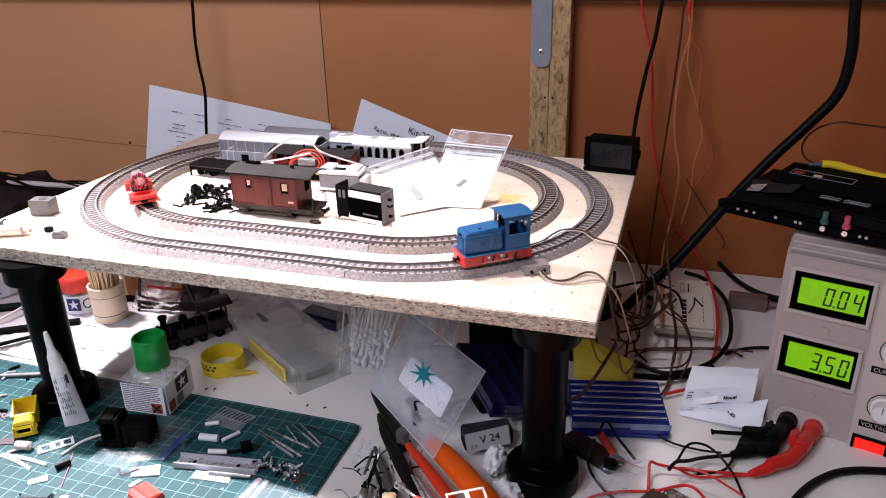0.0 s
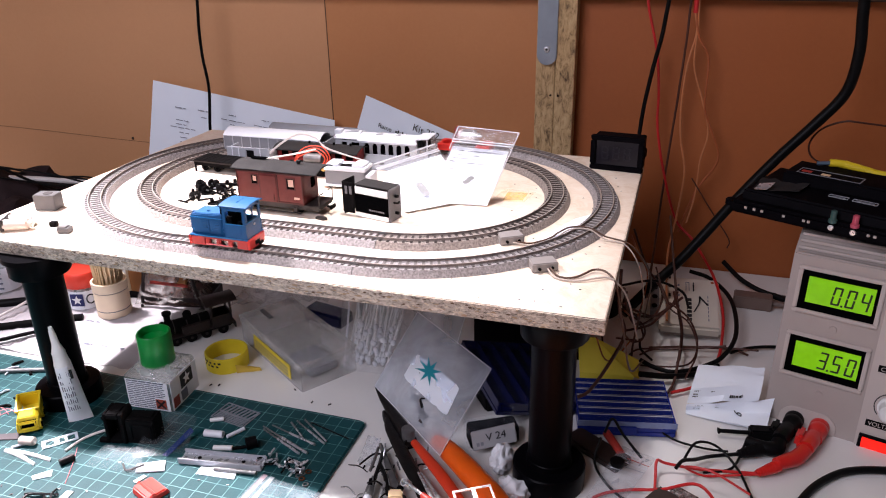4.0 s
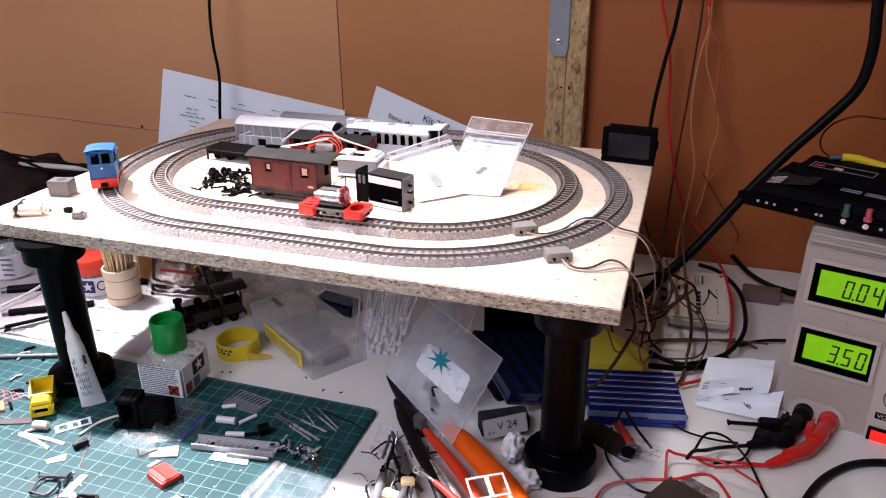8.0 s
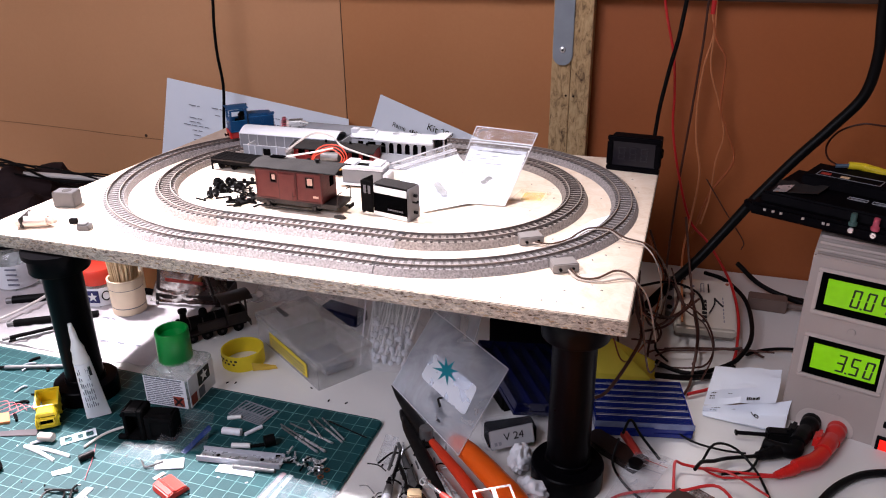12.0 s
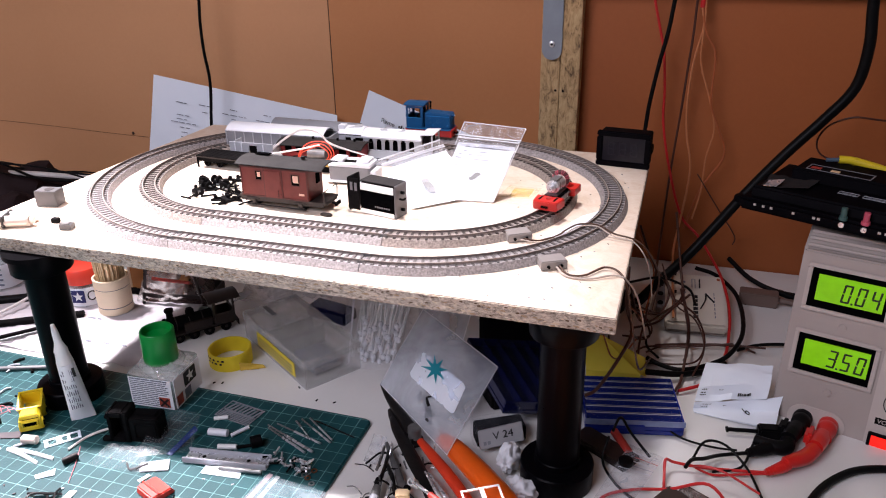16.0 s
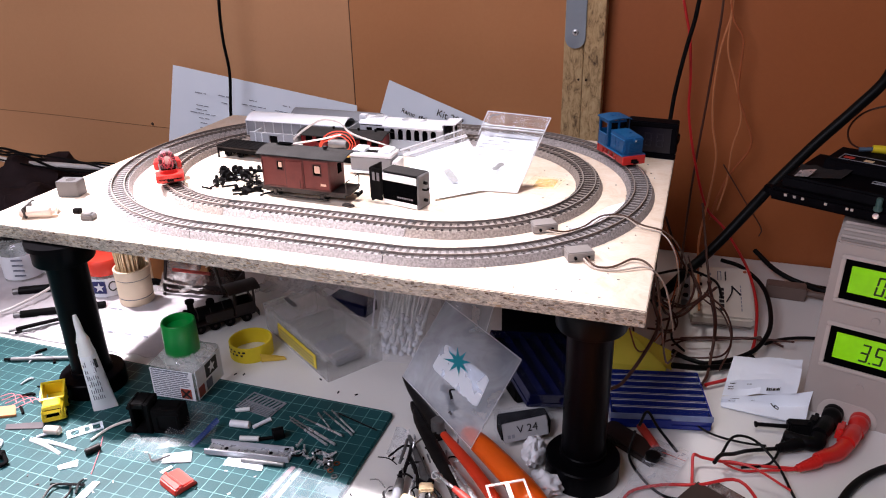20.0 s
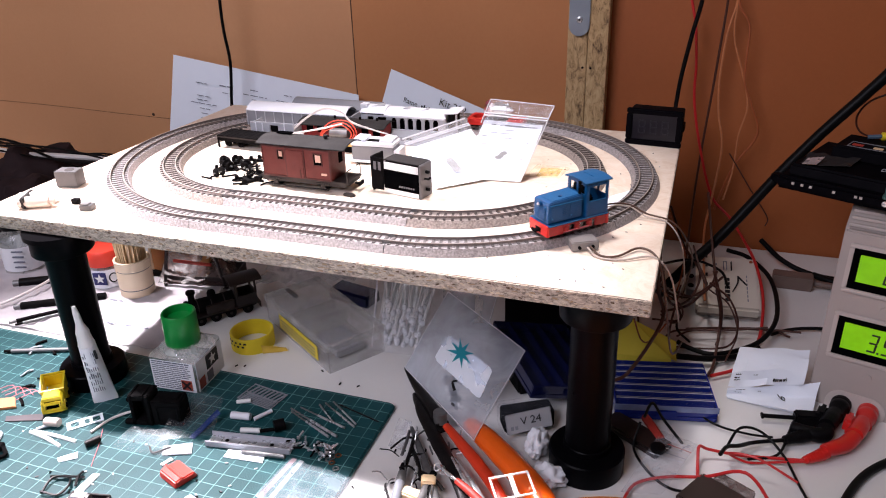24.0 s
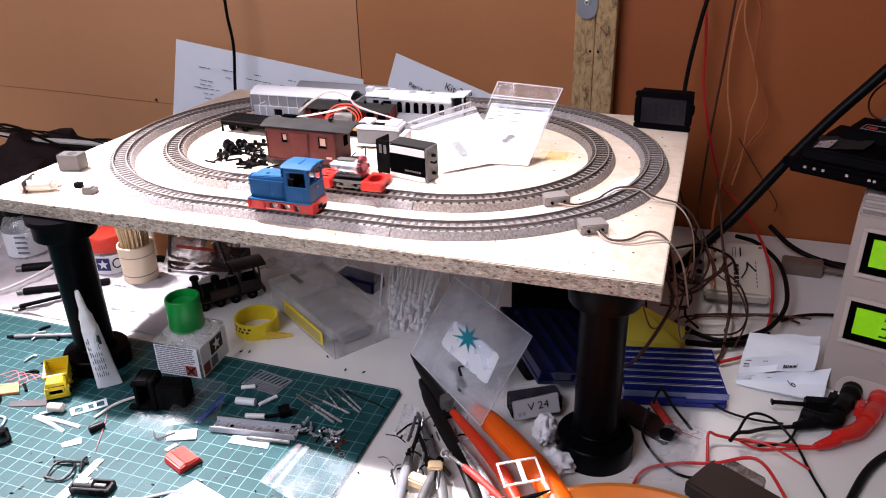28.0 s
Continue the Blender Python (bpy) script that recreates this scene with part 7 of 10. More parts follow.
# blue compartment boxes
def compartment_box(m, lx, ly, h, mat_, label, rows, along_x):
    """A shallow tray of long, thin-walled compartments; pale ridges paint the clear lid's reflections."""
    ob = thing("compartment_box", label, "storage box", m=m)
    part("tray", Shape().box(0, lx, 0, ly, 0, h * 0.35), mat_, ob, bevel=0.0008)
    for q in ((0, lx, 0, 0.0012), (0, lx, ly - 0.0012, ly), (0, 0.0012, 0.0012, ly - 0.0012), (lx - 0.0012, lx, 0.0012, ly - 0.0012)):
        part("tray_wall", Shape().box(*q, h * 0.35, h * 0.92), mat_, ob, bevel=0.0003)
    for k in range(1, rows):
        f_ = k / rows
        q = (0.0012, lx - 0.0012, ly * f_ - 0.0005, ly * f_ + 0.0005) if along_x else (lx * f_ - 0.0005, lx * f_ + 0.0005, 0.0012, ly - 0.0012)
        part("divider", Shape().box(*q, h * 0.35, h * 0.9), mat_, ob, bevel=0.0002)
        q = (0.0012, lx - 0.0012, ly * f_ - 0.00018, ly * f_ + 0.00018) if along_x else (lx * f_ - 0.00025, lx * f_ + 0.00025, 0.0012, ly - 0.0012)
        # on the flat box the ridges are whitened to paint lid reflections
        part("lid_ridge", Shape().box(*q, h * 0.94, h * 0.965), RESIN_WHITE if along_x else mat_, ob, "thin lid ridge, white reflection painted in on the flat box")
        if along_x:
            part("lid_ridge", Shape().box(q[0], q[1], q[2] + 0.0016, q[3] + 0.00145, h * 0.94, h * 0.96), RESIN, ob, "thin lid ridge, white reflection painted in on the flat box")
    part("lid", Shape().sheet([[(0, 0, h * 0.935), (lx, 0, h * 0.935)], [(0, ly, h * 0.935), (lx, ly, h * 0.935)]], 0.0001), LID_FILM, ob, "clear lid")
    part("lid_rim", Shape().box(-0.0006, lx + 0.0006, -0.0008, 0.0, h * (0.62 if along_x else 0.80), h * 0.98), LID_PALE if along_x else mat_, ob, "glossy lid rim", bevel=0.0002)
    part("latch", Shape().box(lx * 0.4, lx * 0.6, -0.0024, -0.0008, h * 0.3, h * 0.75), mat_, ob, bevel=0.0005)
    return ob


LID_PALE = material("pale_blue_clear_edge", rgb(128, 142, 186), 0.15, 0, 0.3, 120, 0.1)
LID_FILM = film("lid_film", rgb(200, 206, 226), 0.025, 0.08, 0.25, 70)
compartment_box(pose(0.2095, -0.0860, 0.0006, 0, 0, 12.5), 0.0690, 0.0560, 0.0130, BLUE_CASE, "flat blue compartment box with a clear ribbed lid", 7, True)
compartment_box(pose(0.1522, -0.1007, 0.0150, 4, 14, 36), 0.0640, 0.0840, 0.0120, BLUE_DEEP, "dark blue compartment box tipped up behind the leg", 5, False)
single("box_prop", Shape().box(-0.008, 0.008, -0.024, 0.024, 0.0, 0.0140), BLACK_MATT, "dark box under the tipped blue compartment box", "box", bevel=0.002, m=pose(0.1320, -0.0560, 0, 0, 0, 36))

# made-up black case standing in for the deep shadow under the board
shadow_case = thing("shadow_filler_case", "made-up black case filling the shadowed space under the board", "equipment case", m=pose(0.1060, 0.0045, 0.0, 0, 0, 6))
part("body", Shape().box(0, 0.0950, 0, 0.0600, 0.002, 0.0860), HOUSING, shadow_case, bevel=0.003)
for k in range(5):
    part("vent_slot", Shape().box(0.006, 0.030, -0.0006, 0.0, 0.052 + 0.005 * k, 0.0545 + 0.005 * k), BLACK_MATT, shadow_case)
part("carry_handle", Shape().tube([(0.012, -0.002, 0.087), (0.014, -0.002, 0.096), (0.050, -0.002, 0.096), (0.052, -0.002, 0.087)], 0.0022, 10, 4), HOUSING, shadow_case, "black handle")
for x in (0.006, 0.089):
    part("foot", Shape().cyl((x, 0.006, 0.0011), 0.0040, 0.0022, "z", 16), BLACK_MATT, shadow_case)

v24 = thing("labelled_case", "small clear case with a grey card label V 24", "plastic box", m=pose(0.1440, -0.1270, 0.0, 0, 0, 30))
part("case", Shape().box(-0.004, 0.034, 0.001, 0.018, 0.0006, 0.0160), LID_FILM, v24, bevel=0.001)
part("tray", Shape().box(-0.002, 0.033, 0.002, 0.017, 0.0016, 0.0152), BLACK_MATT, v24, "dark contents", bevel=0.001)
part("lid", Shape().box(-0.005, 0.035, 0.000, 0.019, 0.0160, 0.0174), LID_FILM, v24, "clear lid", bevel=0.0006)
lab = part("label_card", Shape().box(0.0, 0.0320, -0.0012, 0.0, 0.0005, 0.0150), LABEL_GREY, v24, "grey-white card label", bevel=0.0008, m=pose(-0.002, -0.0035, 0.0042, -14, -5, 0))
letters("V 24", 0.0078, INK_BLACK, lab, pose(0.0100, -0.0014, 0.0062, 90, 0, 0))
for k in range(2):
    part("print_mark", Shape().box(0.003 + 0.003 * k, 0.005 + 0.003 * k, -0.0014, -0.0012, 0.0035, 0.0060), RESIN_DARK, lab)

# pliers and tools
def stroke(pts, radii, flat=1.0, seg=12):
    """A round bar of changing thickness along points."""
    s = Shape()
    p = [Vector(q) for q in pts]
    loops, side = [], None
    fine, fr = [], []
    for i in range(len(p) - 1):
        for k in range(5):
            t = k / 5
            a, b, c, d = p[max(i - 1, 0)], p[i], p[i + 1], p[min(i + 2, len(p) - 1)]
            fine.append(0.5 * ((2 * b) + (c - a) * t + (2 * a - 5 * b + 4 * c - d) * t * t + (3 * b - a - 3 * c + d) * t ** 3))
            fr.append(radii[i] + (radii[i + 1] - radii[i]) * t)
    fine.append(p[-1])
    fr.append(radii[-1])
    for i, q in enumerate(fine):
        d = (fine[min(i + 1, len(fine) - 1)] - fine[max(i - 1, 0)]).normalized()
        up = Vector((0, 0, 1))
        sd = d.cross(up).normalized()
        up = sd.cross(d)
        loops.append([s.bm.verts.new(q + sd * fr[i] * math.cos(2 * math.pi * k / seg) + up * fr[i] * flat * math.sin(2 * math.pi * k / seg)) for k in range(seg)])
    for a, b in zip(loops, loops[1:]):
        for k in range(seg):
            s.bm.faces.new((a[k], a[(k + 1) % seg], b[(k + 1) % seg], b[k]))
    s.bm.faces.new(loops[0][::-1])
    s.bm.faces.new(loops[-1])
    return s


ply = thing("pliers", "long-nose pliers with fat orange handles on the bench", "pliers")
part("jaw", stroke([(0.0515, -0.0829, 0.0100), (0.0630, -0.0970, 0.0100), (0.0760, -0.1112, 0.0100), (0.0973, -0.1349, 0.0105)], [0.0008, 0.0026, 0.0040, 0.0056], 0.8), TOOL_DARK, ply, "dark steel jaw")
part("jaw", stroke([(0.0690, -0.1095, 0.0080), (0.0760, -0.1190, 0.0080), (0.0861, -0.1267, 0.0080), (0.1012, -0.1390, 0.0090)], [0.0014, 0.0034, 0.0042, 0.0050], 0.8), TOOL_DARK, ply, "dark steel jaw")
part("pivot", Shape().cyl((0.0985, -0.1365, 0.0140), 0.0048, 0.009, "z", 24), DULL_STEEL, ply, "round pivot", bevel=0.0006)
part("handle", stroke([(0.1190, -0.1370, 0.0130), (0.1312, -0.1466, 0.0140), (0.1504, -0.1629, 0.0140), (0.1733, -0.1844, 0.0140), (0.1890, -0.2040, 0.0125), (0.1965, -0.2170, 0.0110)], [0.0054, 0.0074, 0.0083, 0.0086, 0.0082, 0.0056], 0.8, 18), ORANGE, ply, "bright orange handle")
part("handle", stroke([(0.1045, -0.1421, 0.0120), (0.1195, -0.1564, 0.0120), (0.1348, -0.1711, 0.0120), (0.1518, -0.1889, 0.0110), (0.1680, -0.2100, 0.0090)], [0.0026, 0.0036, 0.0040, 0.0040, 0.0032], 0.8, 16), ORANGE_RED, ply, "red-orange handle")
tw = thing("tweezers", "long dark steel tweezers lying beside the pliers", "tweezers")
part("arm", stroke([(0.0757, -0.1187, 0.0100), (0.0837, -0.1317, 0.0100), (0.1073, -0.1619, 0.0100), (0.1281, -0.1882, 0.0100), (0.1480, -0.2200, 0.0100)], [0.0022, 0.0042, 0.0050, 0.0046, 0.0040], 0.5), TOOL_DARK, tw, "dark steel arm")
part("arm", stroke([(0.0790, -0.1420, 0.0050), (0.0980, -0.1700, 0.0060), (0.1140, -0.1960, 0.0060), (0.1280, -0.2250, 0.0060)], [0.0012, 0.0026, 0.0032, 0.0030], 0.4), DULL_STEEL, tw, "steel arm")
tw2 = thing("tweezers", "bright fine steel tweezers on the tool heap", "tweezers")
part("arm", stroke([(0.1190, -0.1740, 0.0150), (0.1330, -0.1910, 0.0150), (0.1480, -0.2120, 0.0150), (0.1560, -0.2300, 0.0150)], [0.0006, 0.0016, 0.0022, 0.0024], 0.35), STEEL, tw2, "bright steel arm")
part("arm", stroke([(0.1210, -0.1730, 0.0140), (0.1380, -0.1910, 0.0140), (0.1540, -0.2120, 0.0140), (0.1640, -0.2300, 0.0140)], [0.0006, 0.0016, 0.0022, 0.0024], 0.35), STEEL, tw2, "bright steel arm")
for a_, b_, r_, mt in (((0.0800, -0.1480), (0.0840, -0.1720), 0.0011, DULL_STEEL), ((0.0850, -0.1520), (0.0900, -0.1800), 0.0013, TOOL_DARK), ((0.0880, -0.1640), (0.1040, -0.1900), 0.0015, TOOL_DARK), ((0.0960, -0.1700), (0.1010, -0.2000), 0.0010, STEEL), ((0.1010, -0.1830), (0.1200, -0.1940), 0.0012, TOOL_DARK), ((0.1060, -0.1780), (0.1170, -0.2080), 0.0010, DULL_STEEL)):
    single("needle_file", Shape().tube([(*a_, 0.006), ((a_[0] + b_[0]) / 2 + 0.001, (a_[1] + b_[1]) / 2, 0.008), (*b_, 0.006)], r_, 8, 4), mt, "thin dark needle file in the tool heap", "file", "needle files")
drv = thing("screwdriver", "fine red-handled screwdriver lying on the tools", "screwdriver")
part("shaft", Shape().tube([(0.1130, -0.1840, 0.0150), (0.1290, -0.1940, 0.0155)], 0.0011, 8, 1), STEEL, drv)
part("handle", stroke([(0.1290, -0.1940, 0.0155), (0.1400, -0.2010, 0.0155), (0.1600, -0.2140, 0.0140)], [0.0020, 0.0025, 0.0022], 1), RED_SOFT, drv, "red handle")
for x, y, a, mt, l in ((0.0925, -0.1960, -78, RESIN_DARK, 0.040), (0.1100, -0.1980, -88, DULL_STEEL, 0.046)):
    kn_ = thing("hobby_tool", "slim metal hobby tool standing out of the heap", "tool", group="slim hobby tools", m=pose(x, y, 0.006, 0, 0, a))
    part("shank", Shape().cyl((l / 2, 0, 0), 0.0031, l, "x", 18), mt, kn_, bevel=0.0006)
    part("collar", Shape().cyl((-0.004, 0, 0), 0.0027, 0.010, "x", 18, 0.0033), DULL_STEEL, kn_, "knurled collar", bevel=0.0004)
    part("tip", Shape().cyl((-0.012, 0, 0), 0.0024, 0.008, "x", 14), BLACK_MATT, kn_, "dark tip")
fr_ = thing("etched_window_frame", "white moulded window frame lying on the orange handle", "model part", m=pose(0.1640, -0.2010, 0.0265, 12, 0, 32))
for q in ((-0.011, 0.013, -0.008, -0.0069), (-0.011, 0.013, 0.0069, 0.008), (-0.011, -0.0099, -0.0069, 0.0069), (0.0119, 0.013, -0.0069, 0.0069), (0.0005, 0.0030, -0.0069, 0.0069)):
    part("bar", Shape().box(*q, 0, 0.0010), WHITE, fr_)
pnt = thing("pointed_tool", "small yellow-handled tool with a black point", "tool", m=pose(0.005, -0.010, 0))
part("handle", stroke([(0.1500, -0.2260, 0.0280), (0.1590, -0.2200, 0.0290), (0.1660, -0.2150, 0.0300)], [0.0022, 0.0025, 0.0019], 1), YELLOW, pnt, "yellow handle")
part("point", stroke([(0.1660, -0.2150, 0.0300), (0.1740, -0.2090, 0.0305), (0.1800, -0.2040, 0.0310)], [0.0016, 0.0012, 0.0004], 1), BLACK_MATT, pnt, "black point")
single("tube_end", Shape().lathe([(0.0026, 0), (0.0026, 0.008), (0.0019, 0.008), (0.0019, 0.001)], 20, (0, 0, 0), pose(0.1158, -0.1800, 0.0080, 35, -25, 0), caps=False), WHITE, "short white plastic tube on the tools", "tube")
single("plastic_bits", Shape().box(0, 0.009, 0, 0.007, 0, 0.008, pose(0.1060, -0.1960, 0.003, 10, 5, 20)), PICK, "cream plastic offcut among the tools", "scrap", bevel=0.001)
single("plastic_bits", Shape().box(0, 0.013, 0, 0.008, 0, 0.006, pose(0.0960, -0.2060, 0.002, 0, 0, -10)), PICK, "cream-coloured plastic offcut among the tools", "scrap", bevel=0.001)
single("clear_wrapper", Shape().sheet(quad_grid((0.0700, -0.1420, 0.0100), (0.0790, -0.1400, 0.0080), (0.0820, -0.1640, 0.0040), (0.0720, -0.1660, 0.0060), 6, 4, 0.003, 51, 0.0012), 0.0002), CLEAR, "scrap of crumpled clear wrapper", "wrapper")
for k in range(24):
    x, y = rr.uniform(0.082, 0.118), rr.uniform(-0.200, -0.140)
    single("metal_offcut", Shape().tube([(0, 0, 0), (0.006, 0.001, 0.003), (0.010 + 0.008 * rr.random(), 0.003, 0.001)], 0.0004 + 0.0004 * rr.random(), 6, 3), (BLACK_MATT, DULL_STEEL, TOOL_DARK, STEEL)[k % 4], "small dark metal offcut in the tool heap", "scrap", group="offcuts in the tool heap", m=pose(x, y, 0.002 + 0.006 * rr.random(), rr.uniform(-20, 20), rr.uniform(-20, 20), rr.uniform(0, 360)))


def crumple(c, r, seed, sx=1.0, sy=1.0, sz=1.0):
    s = Shape()
    bmesh.ops.create_icosphere(s.bm, subdivisions=4, radius=1)
    for v in s.bm.verts:
        n = v.co.normalized()
        d = 1 + 0.38 * noise.noise(n * 2.3 + Vector((seed, 0, 0))) + 0.12 * abs(noise.noise(n * 4.1 + Vector((0, seed, 0)))) - 0.07 * abs(noise.noise(n * 8.7 + Vector((0, 0, seed))))
        v.co = Vector((c[0] + n.x * r * sx * d, c[1] + n.y * r * sy * d, max(0.0004, c[2] + n.z * r * sz * d)))
    return s


single("tissue", crumple((0.1660, -0.1380, 0.0085), 0.009, 3.0, 0.8, 1.3, 1.0), TISSUE, "crumpled white tissue beside the leg", "tissue")
single("tissue", crumple((0.1790, -0.1620, 0.0050), 0.009, 5.0, 1.2, 1.0, 0.8), TISSUE, "crumpled white tissue under the pliers", "tissue")

# right of the board
note = thing("yellow_note", "folded yellow paper note standing on the bench", "paper note")
part("leaf", Shape().sheet(quad_grid((0.1960, -0.0040, 0.0330), (0.2080, 0.0000, 0.0330), (0.2420, -0.0100, 0.0080), (0.2000, -0.0150, 0.0080), 5, 5, 0.002), 0.0003), YELLOW_PAPER, note)
part("leaf", Shape().sheet(quad_grid((0.2080, 0.0000, 0.0330), (0.2440, 0.0080, 0.0130), (0.2460, 0.0000, 0.0006), (0.2420, -0.0100, 0.0080), 5, 5, 0.001), 0.0003), YELLOW_PAPER, note)
part("leaf", Shape().sheet(quad_grid((0.2000, -0.0150, 0.0080), (0.2420, -0.0100, 0.0080), (0.2410, -0.0110, 0.0006), (0.2000, -0.0140, 0.0006), 2, 4, 0.0), 0.0003), YELLOW_PAPER, note)

crp = thing("folded_leaflet", "crumpled white leaflet with dark print on the bench", "paper sheet")
k1 = ((0.2890, -0.0060, 0.0250), (0.3370, 0.0000, 0.0270), (0.3330, -0.0250, 0.0130), (0.2830, -0.0330, 0.0060))
k2 = ((0.2830, -0.0330, 0.0055), (0.3440, -0.0210, 0.0140), (0.3380, -0.0500, 0.0050), (0.2830, -0.0390, 0.0012))
part("leaf", Shape().sheet(quad_grid(*k1, 6, 6, -0.006, 61, 0.0030), 0.0003), PAPER, crp)
part("leaf", Shape().sheet(quad_grid(*k2, 5, 6, 0.005, 63, 0.0022), 0.0003), PAPER, crp)
part("leaf", Shape().sheet(quad_grid((0.3380, -0.0500, 0.0050), (0.2830, -0.0390, 0.0012), (0.2840, -0.0350, 0.0006), (0.3380, -0.0420, 0.0006), 3, 6, 0.001, 65, 0.0004), 0.0003), PAPER, crp)
bars(crp, k1, [(0.72, 0.05, [(0.06, 0.14)]), (0.80, 0.05, [(0.05, 0.12)]), (0.86, 0.04, [(0.05, 0.13)]), (0.75, 0.03, [(0.30, 0.36)]), (0.66, 0.16, [(0.62, 0.74)]), (0.86, 0.16, [(0.58, 0.76)]), (0.6, 0.02, [(0.68, 0.74)])], INK_BLACK, 66, 0.0040)
bars(crp, k2, [(0.20, 0.06, [(0.10, 0.20)]), (0.40, 0.06, [(0.08, 0.16)]), (0.3, 0.04, [(0.34, 0.38)])], INK_BLACK, 67, 0.0006)

letters("6", 0.0100, INK_BLACK, crp, Matrix.Translation(on_sheet(*k2, 0.68, 0.62, -0.0045)) @ pose(0, 0, 0, 25, 0, 80))
mod = thing("controller_box", "beige-grey train controller box with dark printed logo", "controller", m=pose(0.2555, 0.0776, 0.0, 0, 0, 4) @ pose(0, 0, 0, 15, 0, 0) @ pose(0, -0.030, 0))
part("case", Shape().box(0, 0.0530, 0.030, 0.0980, 0.0025, 0.0130), MODEM, mod, bevel=0.0022)
part("base", Shape().box(0.001, 0.052, 0.031, 0.097, 0.0, 0.0030), PSU_CASE, mod, bevel=0.001)
part("terminal_strip", Shape().box(-0.0075, 0.0, 0.050, 0.100, 0.003, 0.0110), RESIN_DARK, mod, "grey terminal strip", bevel=0.0005)
for k in range(4):
    part("terminal_hole", Shape().cyl((-0.0040, 0.056 + 0.0125 * k, 0.0110), 0.0026, 0.001, "z", 14), BLACK_MATT, mod)
    part("print_mark", Shape().box(0.008, 0.010, 0.056 + 0.0125 * k, 0.060 + 0.0125 * k, 0.0130, 0.0133), INK_BLACK, mod)
part("logo_stroke", Shape().tube([(0.0300, 0.050, 0.0132), (0.0345, 0.062, 0.0132), (0.0352, 0.071, 0.0132)], 0.0012, 6, 4, 0.2), INK_BLACK, mod, "dark printed logo shape")
part("logo_stroke", Shape().tube([(0.0348, 0.071, 0.0132), (0.0420, 0.060, 0.0132)], 0.0010, 6, 1, 0.2), INK_BLACK, mod)
part("logo_stroke", Shape().tube([(0.0300, 0.078, 0.0132), (0.0300, 0.090, 0.0132)], 0.0010, 6, 1, 0.2), INK_BLACK, mod)
part("logo_stroke", Shape().tube([(0.0235, 0.078, 0.0132), (0.0235, 0.090, 0.0132), (0.0262, 0.090, 0.0132), (0.0262, 0.078, 0.0132)], 0.0005, 6, 1, 0.2), INK, mod)
for k in range(6):
    part("logo_bar", Shape().box(0.0240, 0.0282, 0.038 + 0.0052 * k, 0.0418 + 0.0052 * k, 0.0130, 0.0133), INK_BLACK, mod)
    part("print_mark", Shape().box(0.0160, 0.0178, 0.048 + 0.0072 * k, 0.0505 + 0.0072 * k, 0.0130, 0.0133), INK, mod)
for x, y in ((0.006, 0.092), (0.047, 0.092)):
    part("screw", Shape().cyl((x, y, 0.0131), 0.0016, 0.0006, "z", 14), COPPER_WIRE, mod, "brown screw head")
for k in range(7):
    part("print_mark", Shape().box(0.0420, 0.0428, 0.040 + 0.005 * k, 0.043 + 0.005 * k, 0.0130, 0.0133), INK, mod)
single("controller_prop", Shape().box(0, 0.046, 0, 0.020, 0, 0.0140), BLACK_MATT, "dark block propping up the controller box", "box", bevel=0.001, m=pose(0.2560, 0.1250, 0.0, 0, 0, 4))
ADAPTER = material("adapter_plastic", rgb(112, 92, 84), 0.5, 0, 0.15, 60, 0.1)
single("mains_adapter", Shape().box(0, 0.034, 0, 0.014, 0, 0.013).tube([(0.034, 0.007, 0.0065), (0.050, 0.006, 0.006), (0.07, 0.006, 0.004)], 0.003, 10), ADAPTER, "small brownish plug-in connector on the bench", "connector", bevel=0.0015, m=pose(0.3200, 0.1500, 0.0, 0, 0, -2))

# black electronics housing on the power supply
TOPZ = 0.1415
eb = thing("electronics_housing", "black plastic electronics housing resting on the power supply", "electronics", m=pose(0.3002, 0.0264, TOPZ, 0, 0, -25))
part("base_plate", Shape().box(-0.002, 0.175, -0.004, 0.086, 0.0, 0.0095), HOUSING, eb, "black flanged base", bevel=0.0022)
part("housing", Shape().slab([(0.001, 0.0090), (0.004, 0.0170), (0.072, 0.0170), (0.078, 0.0090)], 0.004, 0.168, SWAP), HOUSING, eb, bevel=0.0015)
part("upper_deck", Shape().slab([(0.034, 0.0165), (0.036, 0.0260), (0.070, 0.0260), (0.072, 0.0165)], 0.0195, 0.110, SWAP), HOUSING, eb, bevel=0.0015)
part("lug", Shape().cyl((-0.004, 0.004, 0.005), 0.0040, 0.005, "z", 20), HOUSING, eb, "mounting lug", bevel=0.0008)
part("deck_label", frame_shape(0.028, 0.072, 0.0, 0.013, 0.0007, 0.0, 0.0003), RESIN_DARK, eb, "pale printed outline", m=pose(0, 0.0375, 0.0263, -90, 0, 0))
part("red_mark", Shape().box(0.030, 0.037, 0.042, 0.046, 0.0261, 0.0265), RED_SOFT, eb, "red printed mark")
part("pale_mark", Shape().box(0.044, 0.050, 0.041, 0.045, 0.0261, 0.0265), PICK, eb)
for x in (0.0105, 0.0167, 0.0224, 0.0377, 0.0515, 0.0547, 0.0930, 0.0970):
    part("pin", Shape().box(x - 0.0009, x + 0.0009, -0.0048, -0.0032, 0.0050, 0.0066), PSU_TRIM, eb, "pale solder pin")
